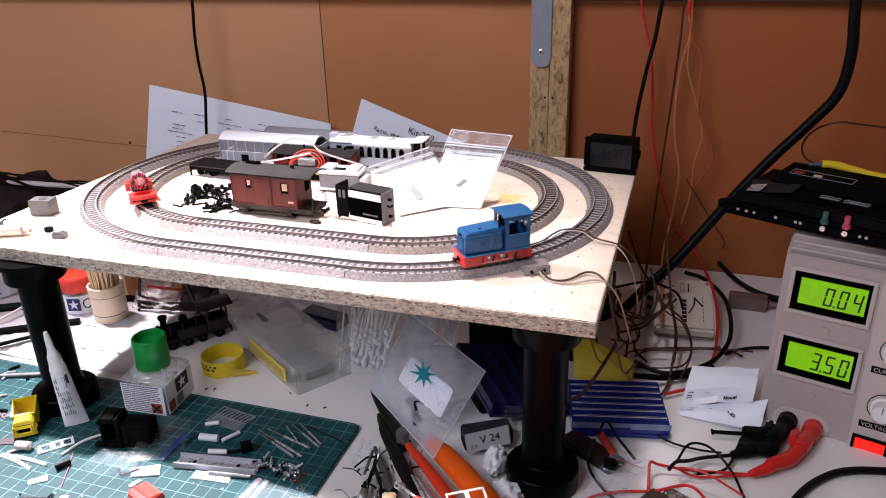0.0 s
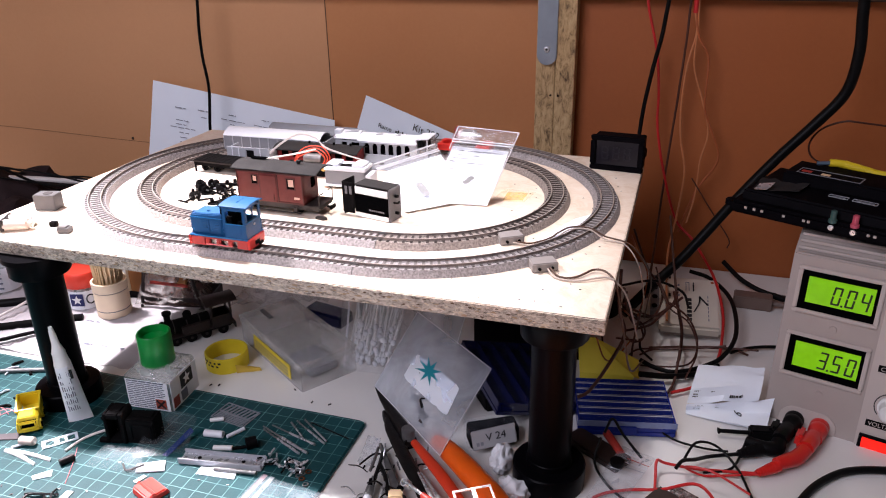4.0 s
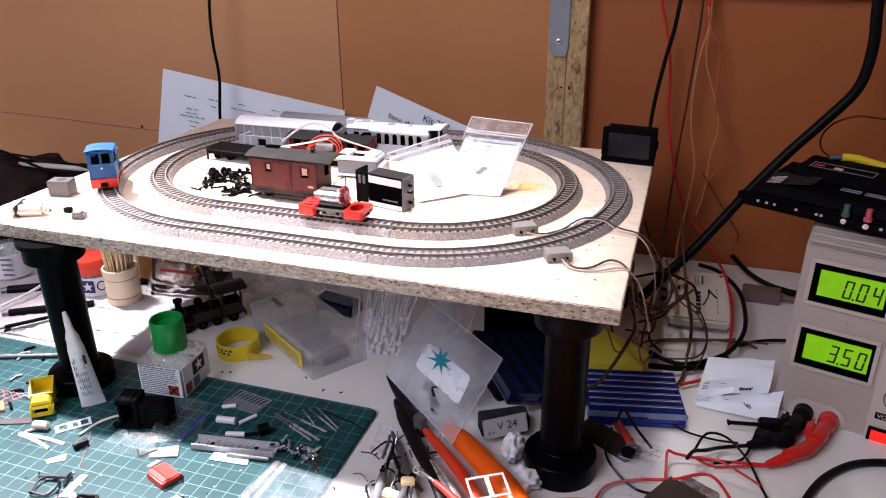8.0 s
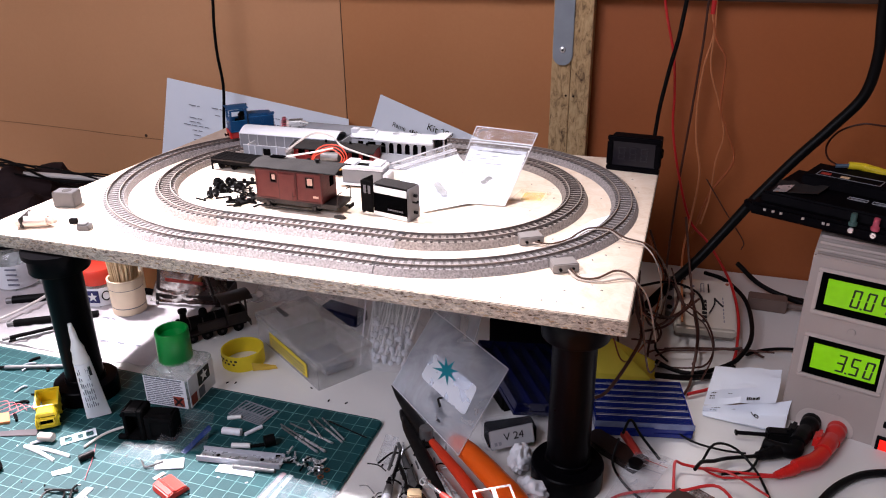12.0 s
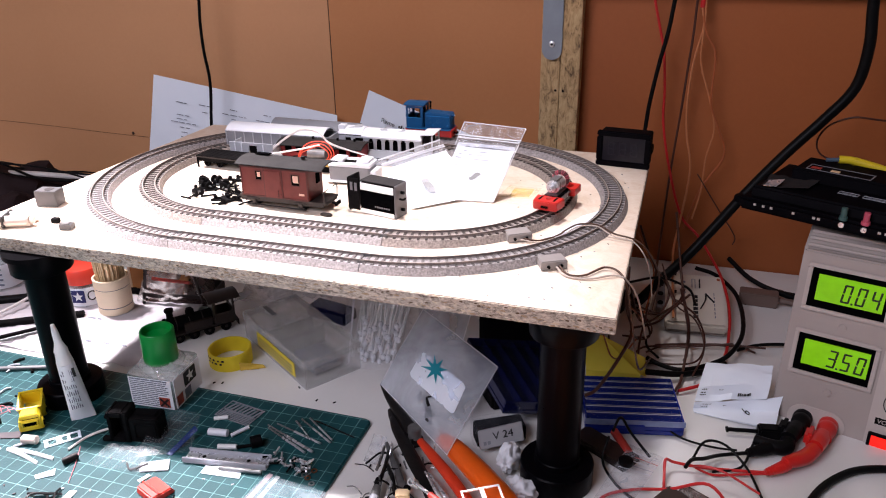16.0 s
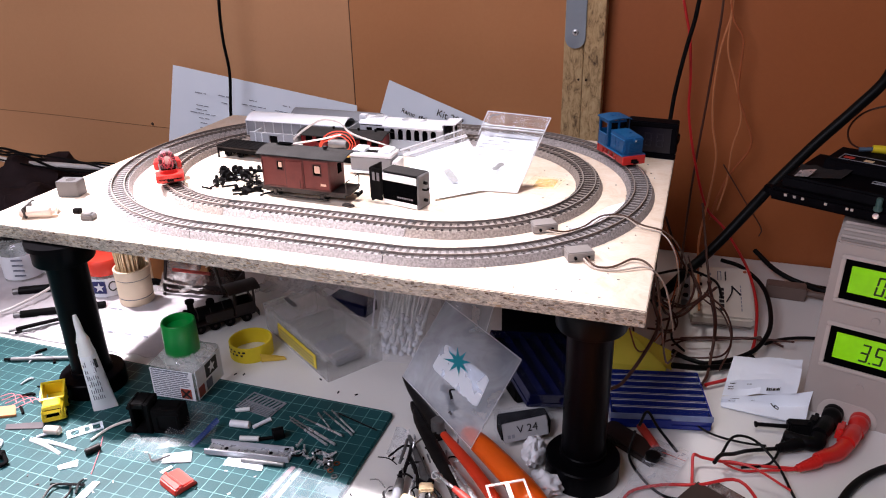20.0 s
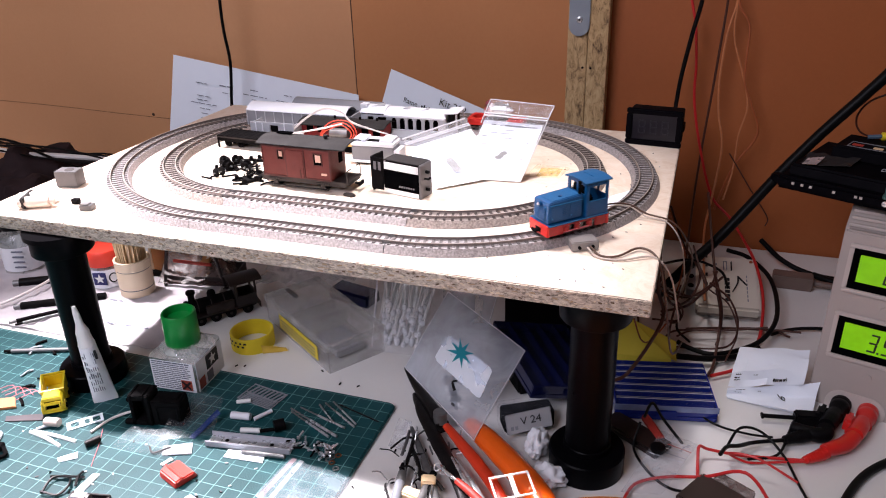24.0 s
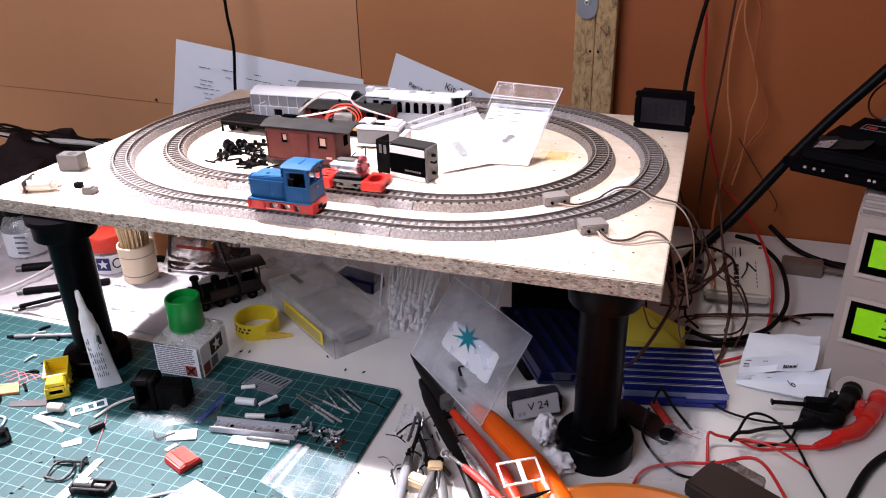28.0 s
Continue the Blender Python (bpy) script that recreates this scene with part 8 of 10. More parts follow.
for x, nm, c in ((0.0695, "button_dull", rgb(64, 94, 90)), (0.0835, "button_pink", rgb(196, 84, 104))):
    part("push_button", Shape().cyl((x, -0.0030, 0.0130), 0.0020, 0.009, "z", 18).cyl((x, -0.0030, 0.0100), 0.0028, 0.003, "z", 18), material(nm, c, 0.5), eb, "small push button", bevel=0.0004)
    part("button_nut", Shape().cyl((x, -0.0046, 0.0055), 0.0019, 0.0014, "y", 14), STEEL, eb, "steel nut")
for x0, x1 in ((0.0560, 0.0690), (0.0720, 0.0880)):
    part("white_print", frame_shape(x0, x1, 0.0, 0.0055, 0.0004, 0, 0.0003), RESIN, eb, "white printed outline", m=pose(0, 0.0240, 0.0172, -90, 0, 0))
    part("white_print", Shape().box(x0 + 0.002, x1 - 0.002, 0.0262, 0.0272, 0.0171, 0.0174), RESIN_DARK, eb)
for x in (0.110, 0.126):
    part("capacitor", Shape().lathe([(0.0080, 0), (0.0080, 0.004), (0.0090, 0.005), (0.0090, 0.0085), (0.0076, 0.0100)], 24, (x, 0.020, 0.017)), DULL_STEEL, eb, "grey metal disc")
part("foil_wrap", Shape().sheet(quad_grid((0.006, 0.032, 0.0185), (0.040, 0.034, 0.0200), (0.038, 0.014, 0.0190), (0.010, 0.004, 0.0178), 7, 7, 0.001, 71, 0.0010), 0.0002), ROOF_GREY, eb, "crumpled dark foil")
# the foil's highlight, built as a small bright sheet
part("foil_glint", Shape().sheet(quad_grid((0.012, 0.012, 0.0205), (0.022, 0.015, 0.0225), (0.020, 0.006, 0.0190), (0.0115, 0.003, 0.0185), 2, 2, 0.001), 0.0002), STEEL, eb, "bright sheet standing for a glint on the foil")
ycab = thing("yellow_cable", "thick yellow sleeved cable lying on the black housing", "cable")
yp = [(0.3660, 0.070, TOPZ + 0.0285), (0.3764, 0.070, TOPZ + 0.0280), (0.3955, 0.069, TOPZ + 0.0235), (0.4300, 0.064, TOPZ + 0.0200), (0.4800, 0.056, TOPZ + 0.0180)]
part("sleeve", Shape().tube(yp, 0.0030, 10), YELLOW, ycab)
for k in range(30):
    f_ = k / 30
    part("sleeve_turn", Shape().lathe([(0.0031, -0.0005), (0.0034, 0), (0.0031, 0.0005)], 10, (0, 0, 0), Matrix.Translation(Vector(yp[1]).lerp(Vector(yp[2]), f_)) @ pose(0, 0, 0, 0, 103, -3), caps=False), YELLOW, ycab)
part("tip", Shape().tube([(0.3573, 0.070, TOPZ + 0.0275), (0.3665, 0.070, TOPZ + 0.0284)], 0.0016, 8, 1), material("blue_grey_tip", rgb(70, 90, 110), 0.5), ycab)
single("thin_dark_wire", Shape().tube([(0.3900, 0.1300, TOPZ + 0.0010), (0.3784, 0.150, 0.1447), (0.3650, 0.150, 0.1511), (0.3612, 0.150, 0.1631), (0.3685, 0.150, 0.1758), (0.3841, 0.150, 0.1831), (0.4000, 0.150, 0.1828), (0.4600, 0.160, 0.1750)], 0.0008, 8), DARK_BROWN_WIRE, "thin dark wire curling behind the black housing", "wire")

# far left behind and under the board
cup = thing("toothpick_cup", "turned wooden cup full of toothpicks", "cup", m=pose(-0.2390, -0.0290, 0.0044) @ Matrix.Scale(0.90, 4))
part("cup", Shape().lathe([(0.0165, 0), (0.0172, 0.001), (0.0172, 0.0075), (0.0168, 0.0078), (0.0168, 0.0084), (0.0172, 0.0088), (0.0175, 0.0280), (0.0171, 0.0283), (0.0171, 0.0289), (0.0176, 0.0293), (0.0180, 0.0390), (0.0160, 0.0392), (0.0150, 0.0100)], 40), CUP, cup)
for z_ in (0.0081, 0.0286):
    part("groove", Shape().lathe([(0.01705, z_ - 0.0005), (0.0172, z_), (0.01705, z_ + 0.0005)], 40, caps=False), ROOF_MID, cup, "dark turned groove")
for k in range(130):
    a, q = rb_.uniform(0, 6.28), 0.0142 * math.sqrt(rb_.random())
    x, y = q * math.cos(a), q * math.sin(a)
    part("toothpick", Shape().tube([(x * 0.85, y * 0.85, 0.012), (x * 1.06 + rb_.uniform(-0.002, 0.002), y * 1.06, 0.070 + 0.006 * rb_.random())], 0.0009, 5, 1), PICK, cup)
jar = thing("paint_jar", "small paint jar with a bright red lid and printed label", "jar", m=pose(-0.2790, -0.0200, 0.0004))
part("glass", Shape().lathe([(0.0150, 0), (0.0165, 0.0012), (0.0165, 0.0250), (0.0155, 0.0275)], 36), GLASSY, jar)
part("paint", Shape().lathe([(0.0148, 0.002), (0.0158, 0.003), (0.0158, 0.021)], 30), RESIN_WHITE, jar, "pale paint inside")
part("lid", Shape().lathe([(0.0172, 0.0265), (0.0178, 0.0275), (0.0174, 0.0390), (0.0160, 0.0412), (0.0060, 0.0416)], 40), JAR_RED, jar, "bright red lid")
jl = part("label", Shape().lathe([(0.0167, 0.0050), (0.0168, 0.0050), (0.0168, 0.0235), (0.0167, 0.0235)], 40, caps=False), LABEL, jar, "white wrap label")
part("logo_square", Shape().box(-0.0062, 0.0062, -0.0174, -0.0168, 0.0090, 0.0215), material("navy_print", rgb(34, 40, 98), 0.6), jl, "dark blue logo square", m=pose(0, 0, 0, 0, 0, 16))
part("logo_star", Shape().slab([(x * 1.0, y * 1.0) for x, y in star_pts], 0, 0.0003, pose(0, 0, 0, 0, 0, 16) @ pose(0, -0.0174, 0.0152, 90, 0, 0)), WHITE, jl, "white star shape")
part("print_ring", Shape().tube([(0.0168 * math.sin(a) * 1.02, -0.0168 * math.cos(a) * 1.02, 0.0150 + 0.0045 * math.sin(b)) for a, b in [(1.0 + 0.22 * math.cos(t_), t_) for t_ in [i * 0.5 for i in range(12)]]], 0.0006, 5, 2), INK_BLACK, jl)
cbt = thing("clear_bottle", "clear bottle with faint print beside the paint jar", "bottle", m=pose(-0.3880, -0.0150, 0.0004))
part("glass", Shape().lathe([(0.0175, 0), (0.0190, 0.0015), (0.0190, 0.0340), (0.0150, 0.0420), (0.0120, 0.0440), (0.0120, 0.0500)], 32), GLASSY, cbt)
part("cap", Shape().lathe([(0.0135, 0.0470), (0.0135, 0.0580), (0.0120, 0.0590)], 28), BLACK, cbt, "black cap")
part("label", Shape().lathe([(0.0192, 0.0060), (0.0193, 0.0060), (0.0193, 0.0310), (0.0192, 0.0310)], 36, caps=False), LABEL, cbt, "pale label")
for k in range(4):
    part("text_bar", Shape().box(0.0000, 0.0110, -0.0199, -0.0192, 0.027 - 0.0055 * k, 0.0285 - 0.0055 * k), LABEL_INK, cbt, m=pose(0, 0, 0, 0, 0, 20))
plw = thing("plywood_offcut", "brown plywood offcut standing under the board", "wood offcut", m=pose(-0.2464, 0.0048, 0.0, 0, 0, 8))
part("panel", Shape().box(0, 0.060, 0, 0.006, 0, 0.066), WOOD, plw, bevel=0.0005)
part("edge_strip", Shape().box(-0.0022, 0.0, -0.0005, 0.0065, 0, 0.066), CUP, plw, "pale edge strip", bevel=0.0003)
TRAY_BROWN = material("tray_brown", rgb(104, 58, 46), 0.3, 0, 0.25, 80, 0.15)
KX = material("brown_dark_plastic", rgb(36, 23, 22), 0.5, 0, 0.25, 80, 0.15)
chs = thing("steam_loco_model", "dark brown-black model steam locomotive body lying on the paper", "model locomotive", m=pose(-0.1370, -0.0370, 0.0, 0, 0, 50) @ Matrix.Scale(0.95, 4))
part("running_board", Shape().box(-0.0400, 0.0300, -0.0100, 0.0100, 0.0090, 0.0104).box(-0.0400, -0.0385, -0.0100, 0.0100, 0.0040, 0.0104).box(0.0290, 0.0300, -0.0100, 0.0100, 0.0040, 0.0104), KX, chs, "dark running board", bevel=0.0003)
part("frame", Shape().box(-0.0360, 0.0270, -0.0050, 0.0050, 0.0050, 0.0090), BLACK_MATT, chs, bevel=0.0006)
for x in (-0.026, -0.012, 0.002, 0.018):
    for s in (-1, 1):
        wh = part("wheel", Shape().cyl((x, s * 0.0066, 0.0050), 0.0050, 0.0022, "y", 22), BLACK_MATT, chs, "black wheel", bevel=0.0004)
        part("hub", Shape().cyl((x, s * 0.0080, 0.0050), 0.0014, 0.0008, "y", 12), KX, wh)
boil = part("boiler", Shape().cyl((-0.0130, 0, 0.0172), 0.0066, 0.0420, "x", 26).cyl((-0.0350, 0, 0.0172), 0.0074, 0.0030, "x", 26), BLACK_MATT, chs, "black boiler", bevel=0.0004)
for x in (-0.026, -0.014, -0.002):
    part("boiler_band", Shape().cyl((x, 0, 0.0172), 0.0069, 0.0010, "x", 26), KX, boil)
part("smokebox_door", Shape().ball((-0.0366, 0, 0.0172), 0.0055, None, 0.3, 1, 1), KX, boil)
part("chimney", Shape().lathe([(0.0036, 0.0225), (0.0030, 0.0250), (0.0030, 0.0300), (0.0042, 0.0312), (0.0042, 0.0335), (0.0030, 0.0340)], 20, (-0.0300, 0, 0)), BLACK_MATT, chs)
part("dome", Shape().lathe([(0.0046, 0.0225), (0.0040, 0.0240), (0.0040, 0.0275), (0.0030, 0.0295), (0.0010, 0.0302)], 20, (-0.0120, 0, 0)), BLACK_MATT, chs)
part("side_tank", Shape().box(-0.0200, 0.0060, -0.0098, -0.0066, 0.0104, 0.0190).box(-0.0200, 0.0060, 0.0066, 0.0098, 0.0104, 0.0190), KX, chs, bevel=0.0006)
part("cab_front", Shape().box(0.0072, 0.0082, -0.0092, 0.0092, 0.0104, 0.0330), KX, chs, bevel=0.0002)
for s in (-1, 1):
    part("cab_side", Shape().box(0.0082, 0.0270, s * 0.0092 - 0.0005, s * 0.0092 + 0.0005, 0.0104, 0.0205), KX, chs, bevel=0.0002)
    for x in (0.0088, 0.0264):
        part("cab_post", Shape().box(x - 0.0009, x + 0.0009, s * 0.0090 - 0.0008, s * 0.0090 + 0.0008, 0.0205, 0.0335), KX, chs)
part("bunker", Shape().box(0.0262, 0.0272, -0.0092, 0.0092, 0.0104, 0.0215), KX, chs)
part("cab_roof", Shape().slab(arched(0.0250, 0.0335, 0.0030, 0.0010), 0.0030, 0.0330, SWAP), KX, chs, "dark overhanging cab roof", bevel=0.0002)
brn = thing("brown_tinted_tray", "brown tinted clear plastic tray full of sprues", "plastic tray", m=pose(-0.2270, -0.0080, 0.0, 0, 0, 12))
part("tray", Shape().box(0, 0.070, 0, 0.0015, 0, 0.012).box(0, 0.070, 0.034, 0.0355, 0, 0.012).box(0, 0.0015, 0, 0.035, 0, 0.012).box(0.0685, 0.070, 0, 0.035, 0, 0.012).box(0, 0.070, 0, 0.035, 0, 0.001), KX, brn, "dark brown tray", bevel=0.0004)
part("tinted_cover", Shape().sheet(quad_grid((0.002, 0.030, 0.052), (0.066, 0.032, 0.044), (0.074, -0.006, 0.006), (-0.002, -0.004, 0.006), 12, 12, 0.006, 141, 0.0028), 0.0003), BROWN_CLEAR, brn, "brown tinted crumpled cover")
part("clear_blister", Shape().sheet(quad_grid((0.004, 0.020, 0.050), (0.044, 0.022, 0.056), (0.036, -0.008, 0.014), (0.006, -0.008, 0.018), 10, 10, 0.008, 143, 0.0016), 0.0003), BROWN_CLEAR, brn, "brown moulded blister")
for k in range(14):
    part("sprue", Shape().tube([(0.006 + 0.058 * rb_.random(), 0.004 + 0.027 * rb_.random(), 0.004), (0.006 + 0.058 * rb_.random(), 0.004 + 0.027 * rb_.random(), 0.020 + 0.02 * rb_.random())], 0.0010, 6, 1), (TRAY_BROWN, RED_SOFT, PEACH, TRAY_BROWN)[k % 4], brn, "thin brown sprue")
for k, (a_, b_) in enumerate((((0.004, -0.004, 0.004), (0.012, -0.003, 0.046)), ((0.012, -0.003, 0.046), (0.056, -0.002, 0.040)), ((0.056, -0.002, 0.040), (0.064, -0.004, 0.004)), ((0.016, -0.003, 0.030), (0.052, -0.002, 0.026)))):
    part("frame_bar", Shape().tube([a_, b_], 0.0016, 8, 1), (KX, PEACH, KX, RED_SOFT)[k], brn, "brown moulded frame bar")
part("wire_bail", Shape().tube([(0.020, -0.002, 0.010), (0.012, -0.003, 0.034), (0.030, -0.002, 0.046), (0.052, 0.0, 0.034), (0.060, -0.002, 0.012)], 0.0012, 6, 5), CLEAR_HARD, brn, "clear bent strip")
single("grey_poly_bag", Shape().sheet(quad_grid((-0.1180, 0.0700, 0.0300), (-0.0100, 0.0760, 0.0300), (-0.0300, 0.0040, 0.0300), (-0.1300, 0.0000, 0.0150), 16, 16, -0.012, 81, 0.0028), 0.0002), CLEAR, "crumpled clear poly bag lying under the board", "plastic bag")
single("navy_case", Shape().box(-0.022, 0.022, -0.010, 0.010, 0, 0.012), BLUE_DEEP, "small dark blue case under the board", "case", bevel=0.002, m=pose(-0.0390, 0.0200, 0.0, 0, 0, -12))

# grey blotches paint wrinkle shading into the white paper
SCRAP = material("paper_painted_wrinkles", rgb(214, 209, 212), 0.9, 0, 0.16, 25, 0.2, 120, second=rgb(176, 170, 176))
pap = thing("scrap_paper", "crumpled white scrap paper with handwriting on the bench", "paper sheet")
n0 = ((-0.4300, -0.0100, 0.0030), (-0.1680, 0.0080, 0.0030), (-0.1420, -0.1060, 0.0015), (-0.3700, -0.1120, 0.0015))
part("sheet", Shape().sheet(quad_grid(*n0, 24, 24, -0.002, 91, 0.0011), 0.0002), SCRAP, pap)
bars(pap, n0, [(0.46, 0.035, [(0.52, 0.56), (0.60, 0.68)]), (0.78, 0.03, [(0.66, 0.70), (0.74, 0.78), (0.82, 0.84)])], INK, 92, 0.0022, "handwriting_stroke")
single("scrap_sheet", Shape().sheet(quad_grid((-0.5600, -0.0300, 0.0020), (-0.4000, -0.0300, 0.0020), (-0.3700, -0.1080, 0.0012), (-0.5200, -0.1080, 0.0012), 6, 6, -0.002, 93, 0.0012), 0.0002), SCRAP, "second sheet of scrap paper on the bench", "paper sheet")
for (a, b, r_, mt, lab_) in (((-0.3600, -0.0500, 0.0060), (-0.2900, -0.0110, 0.0060), 0.0045, BLACK, "black marker pen lying on the paper"), ((-0.3220, -0.0860, 0.0058), (-0.2600, -0.0480, 0.0058), 0.0036, BLACK_MATT, "dark pencil-like rod lying on the paper"),
                             ((-0.3050, -0.1080, 0.0055), (-0.2700, -0.0700, 0.0055), 0.0020, BLACK_MATT, "thin dark file lying on the paper"), ((-0.2980, -0.1080, 0.0048), (-0.2780, -0.0850, 0.0048), 0.0014, DULL_STEEL, "thin steel rod lying on the paper"),
                             ((-0.2700, -0.1470, 0.0050), (-0.1950, -0.1200, 0.0050), 0.0018, DULL_STEEL, "long dull steel rod lying on the mat"), ((-0.3400, -0.0380, 0.0060), (-0.2350, 0.0100, 0.0060), 0.0040, BLACK_MATT, "long black rod lying behind the leg")):
    rod = thing("rod", lab_, "rod")
    A, B = Vector(a), Vector(b)
    part("shaft", Shape().tube([A, A.lerp(B, 0.5), B], r_, 12, 1), mt, rod)
    part("end_sleeve", Shape().tube([A - (B - A).normalized() * 0.006, A], r_ * 0.7, 10, 1), DULL_STEEL if mt is not DULL_STEEL else BLACK_MATT, rod)
single("white_lead", Shape().tube([(-0.40, 0.02, 0.002), (-0.3560, -0.0120, 0.0100), (-0.3300, -0.0300, 0.0120), (-0.3300, -0.0620, 0.0100), (-0.3480, -0.0960, 0.0060), (-0.3900, -0.1150, 0.0040)], 0.0014, 8), WHITE_WIRE, "white cord looping over the paper", "cord")

# dark heap left of the board
DARK_CLOTH = material("dark_brown_cloth", rgb(50, 39, 41), 0.95, 0, 0.4, 40, 0.6, 900, spec=0.1)
for k, (x, y, z, r_) in enumerate(((-0.440, 0.060, 0.025, 0.050), (-0.500, 0.120, 0.025, 0.06), (-0.400, 0.110, 0.020, 0.04))):
    single("dark_cloth", crumple((x, y, z), r_, 11.0 + k, 1.1, 1.0, 0.8), DARK_CLOTH, "dark crumpled bundle heaped beside the board", "bundle", group="dark cloths")
for k in range(7):
    y0 = 0.09 + 0.012 * k
    single("black_cable", Shape().tube([(-0.62, y0, 0.075 + 0.008 * math.sin(k)), (-0.52, y0 + 0.01 * math.sin(2.1 * k), 0.088 - 0.005 * k + 0.006 * math.sin(1.7 * k)), (-0.44, y0 + 0.012 * math.cos(k), 0.080 - 0.004 * k + 0.008 * math.cos(2.3 * k)), (-0.36, y0 + 0.02, 0.074 - 0.004 * k), (-0.28, y0 + 0.03, 0.050)], 0.0030 if k == 3 else 0.0016 if k % 2 else 0.0011, 8), WHITE_WIRE if k == 3 else BLACK_WIRE, "white cable behind the board" if k == 3 else "black cable trailing behind the board", "cable", group="cables behind the board")

# wall joints
WALL_CRACK = material("hardboard_crack", rgb(112, 76, 50), 0.8, 0, 0.3, 40)
single("wall_crack", Shape().tube([(-1.0, WALL_Y - 0.0002, 0.1000), (-0.62, WALL_Y - 0.0002, 0.0960), (-0.42, WALL_Y - 0.0002, 0.0900), (-0.20, WALL_Y - 0.0002, 0.0860)], 0.0003, 5), WALL_CRACK, "thin dark crack across the hardboard wall", "trim", kind="structure")
single("wall_joint", Shape().box(-0.1256, -0.1248, WALL_Y + 0.0002, WALL_Y + 0.002, 0.0, 0.280), WALL_DARK, "thin upright joint between hardboard panels", "trim", kind="structure")
single("wall_knot", Shape().ball((-0.4080, WALL_Y - 0.0005, 0.0930), 0.0020, None, 1, 0.4, 1), WALL_DARK, "small dark nail in the wall", "nail")

# hanging cables at the right
def cable(name, pts, r, mt, label, cat="cable", group=""):
    return single(name, Shape().tube(pts, r, 16 if r > 0.0016 else 10), mt, label, cat, group)


cable("power_cable", [(0.3740, 0.140, 0.360), (0.3790, 0.140, 0.300), (0.3812, 0.140, 0.2703), (0.3839, 0.140, 0.2406), (0.3798, 0.140, 0.2093), (0.3618, 0.140, 0.1827), (0.3367, 0.138, 0.1516), (0.3104, 0.134, 0.1160), (0.2866, 0.128, 0.0811), (0.2674, 0.118, 0.0564), (0.2440, 0.100, 0.0340), (0.2240, 0.080, 0.0150)], 0.0044, BLACK_WIRE, "thick black power cable sweeping down from the wall")
cable("red_wire", [(0.2080, 0.216, 0.310), (0.2147, 0.215, 0.2679), (0.2213, 0.215, 0.2429), (0.2272, 0.215, 0.2199), (0.2313, 0.215, 0.1855), (0.2332, 0.215, 0.1526), (0.2433, 0.214, 0.1075), (0.2593, 0.210, 0.0612), (0.2778, 0.200, 0.0447), (0.2951, 0.160, 0.0338), (0.3031, 0.130, 0.0283), (0.3087, 0.100, 0.0180), (0.3088, 0.070, 0.0109), (0.3053, 0.040, 0.0045), (0.2914, 0.000, 0.0040), (0.2713, -0.0187, 0.0040)], 0.0013, RED_WIRE, "red wire hanging down the wall", "wire")
cable("black_wire_run", [(0.2400, 0.205, 0.330), (0.2330, 0.200, 0.2698), (0.2298, 0.200, 0.2402), (0.2250, 0.200, 0.2145), (0.2196, 0.200, 0.1773), (0.2175, 0.198, 0.1497), (0.2160, 0.190, 0.1200)], 0.0019, BLACK_WIRE, "black wire from the wall to the panel meter", "wire")
cable("brown_wire_run", [(0.2540, 0.216, 0.320), (0.2521, 0.215, 0.2686), (0.2518, 0.215, 0.2388), (0.2504, 0.215, 0.2078), (0.2486, 0.215, 0.1702), (0.2462, 0.215, 0.1309), (0.2441, 0.212, 0.0898), (0.2430, 0.190, 0.0550), (0.2430, 0.090, 0.030)], 0.0011, DARK_BROWN_WIRE, "thin dark brown wire down the wall", "wire")
cable("brown_wire_run", [(0.2560, 0.216, 0.300), (0.2566, 0.215, 0.2638), (0.2600, 0.215, 0.2441), (0.2548, 0.215, 0.2132), (0.2531, 0.215, 0.1759), (0.2559, 0.215, 0.1430), (0.2629, 0.214, 0.1093), (0.2602, 0.205, 0.0674), (0.2560, 0.150, 0.0450), (0.2620, 0.060, 0.0250)], 0.0010, PALE_WIRE, "copper-brown wire hanging down the wall", "wire")
cable("brown_wire_run", [(0.2570, 0.216, 0.300), (0.2576, 0.215, 0.2638), (0.2626, 0.215, 0.2391), (0.2727, 0.215, 0.2217), (0.2738, 0.215, 0.1932), (0.2750, 0.215, 0.1719), (0.2839, 0.215, 0.1506), (0.2923, 0.215, 0.1234), (0.2751, 0.215, 0.0895), (0.2632, 0.212, 0.0466)], 0.0011, COPPER_WIRE, "copper-brown wire hanging down the wall", "wire")
cable("pale_wire_run", [(0.2580, 0.217, 0.290), (0.2604, 0.215, 0.2491), (0.2608, 0.215, 0.2135), (0.2712, 0.215, 0.1824), (0.2803, 0.215, 0.1503), (0.2762, 0.215, 0.1219), (0.2752, 0.214, 0.0869), (0.2700, 0.205, 0.0600)], 0.0008, PALE_WIRE, "thin brown wire curling on the wall", "wire")
cable("brown_wire_run", [(0.2703, 0.2130, 0.1044), (0.2940, 0.2130, 0.0696), (0.3121, 0.2130, 0.0439), (0.3118, 0.2130, 0.0340)], 0.0006, DARK_BROWN_WIRE, "thin brown wire trailing down the wall", "wire")
part("red_sleeve", Shape().cyl((0.2570, 0.2150, 0.2665), 0.0022, 0.012, "z", 12), RED_WIRE, thing("wire_sleeve", "small red sleeve joining the hanging wires", "sleeve"))
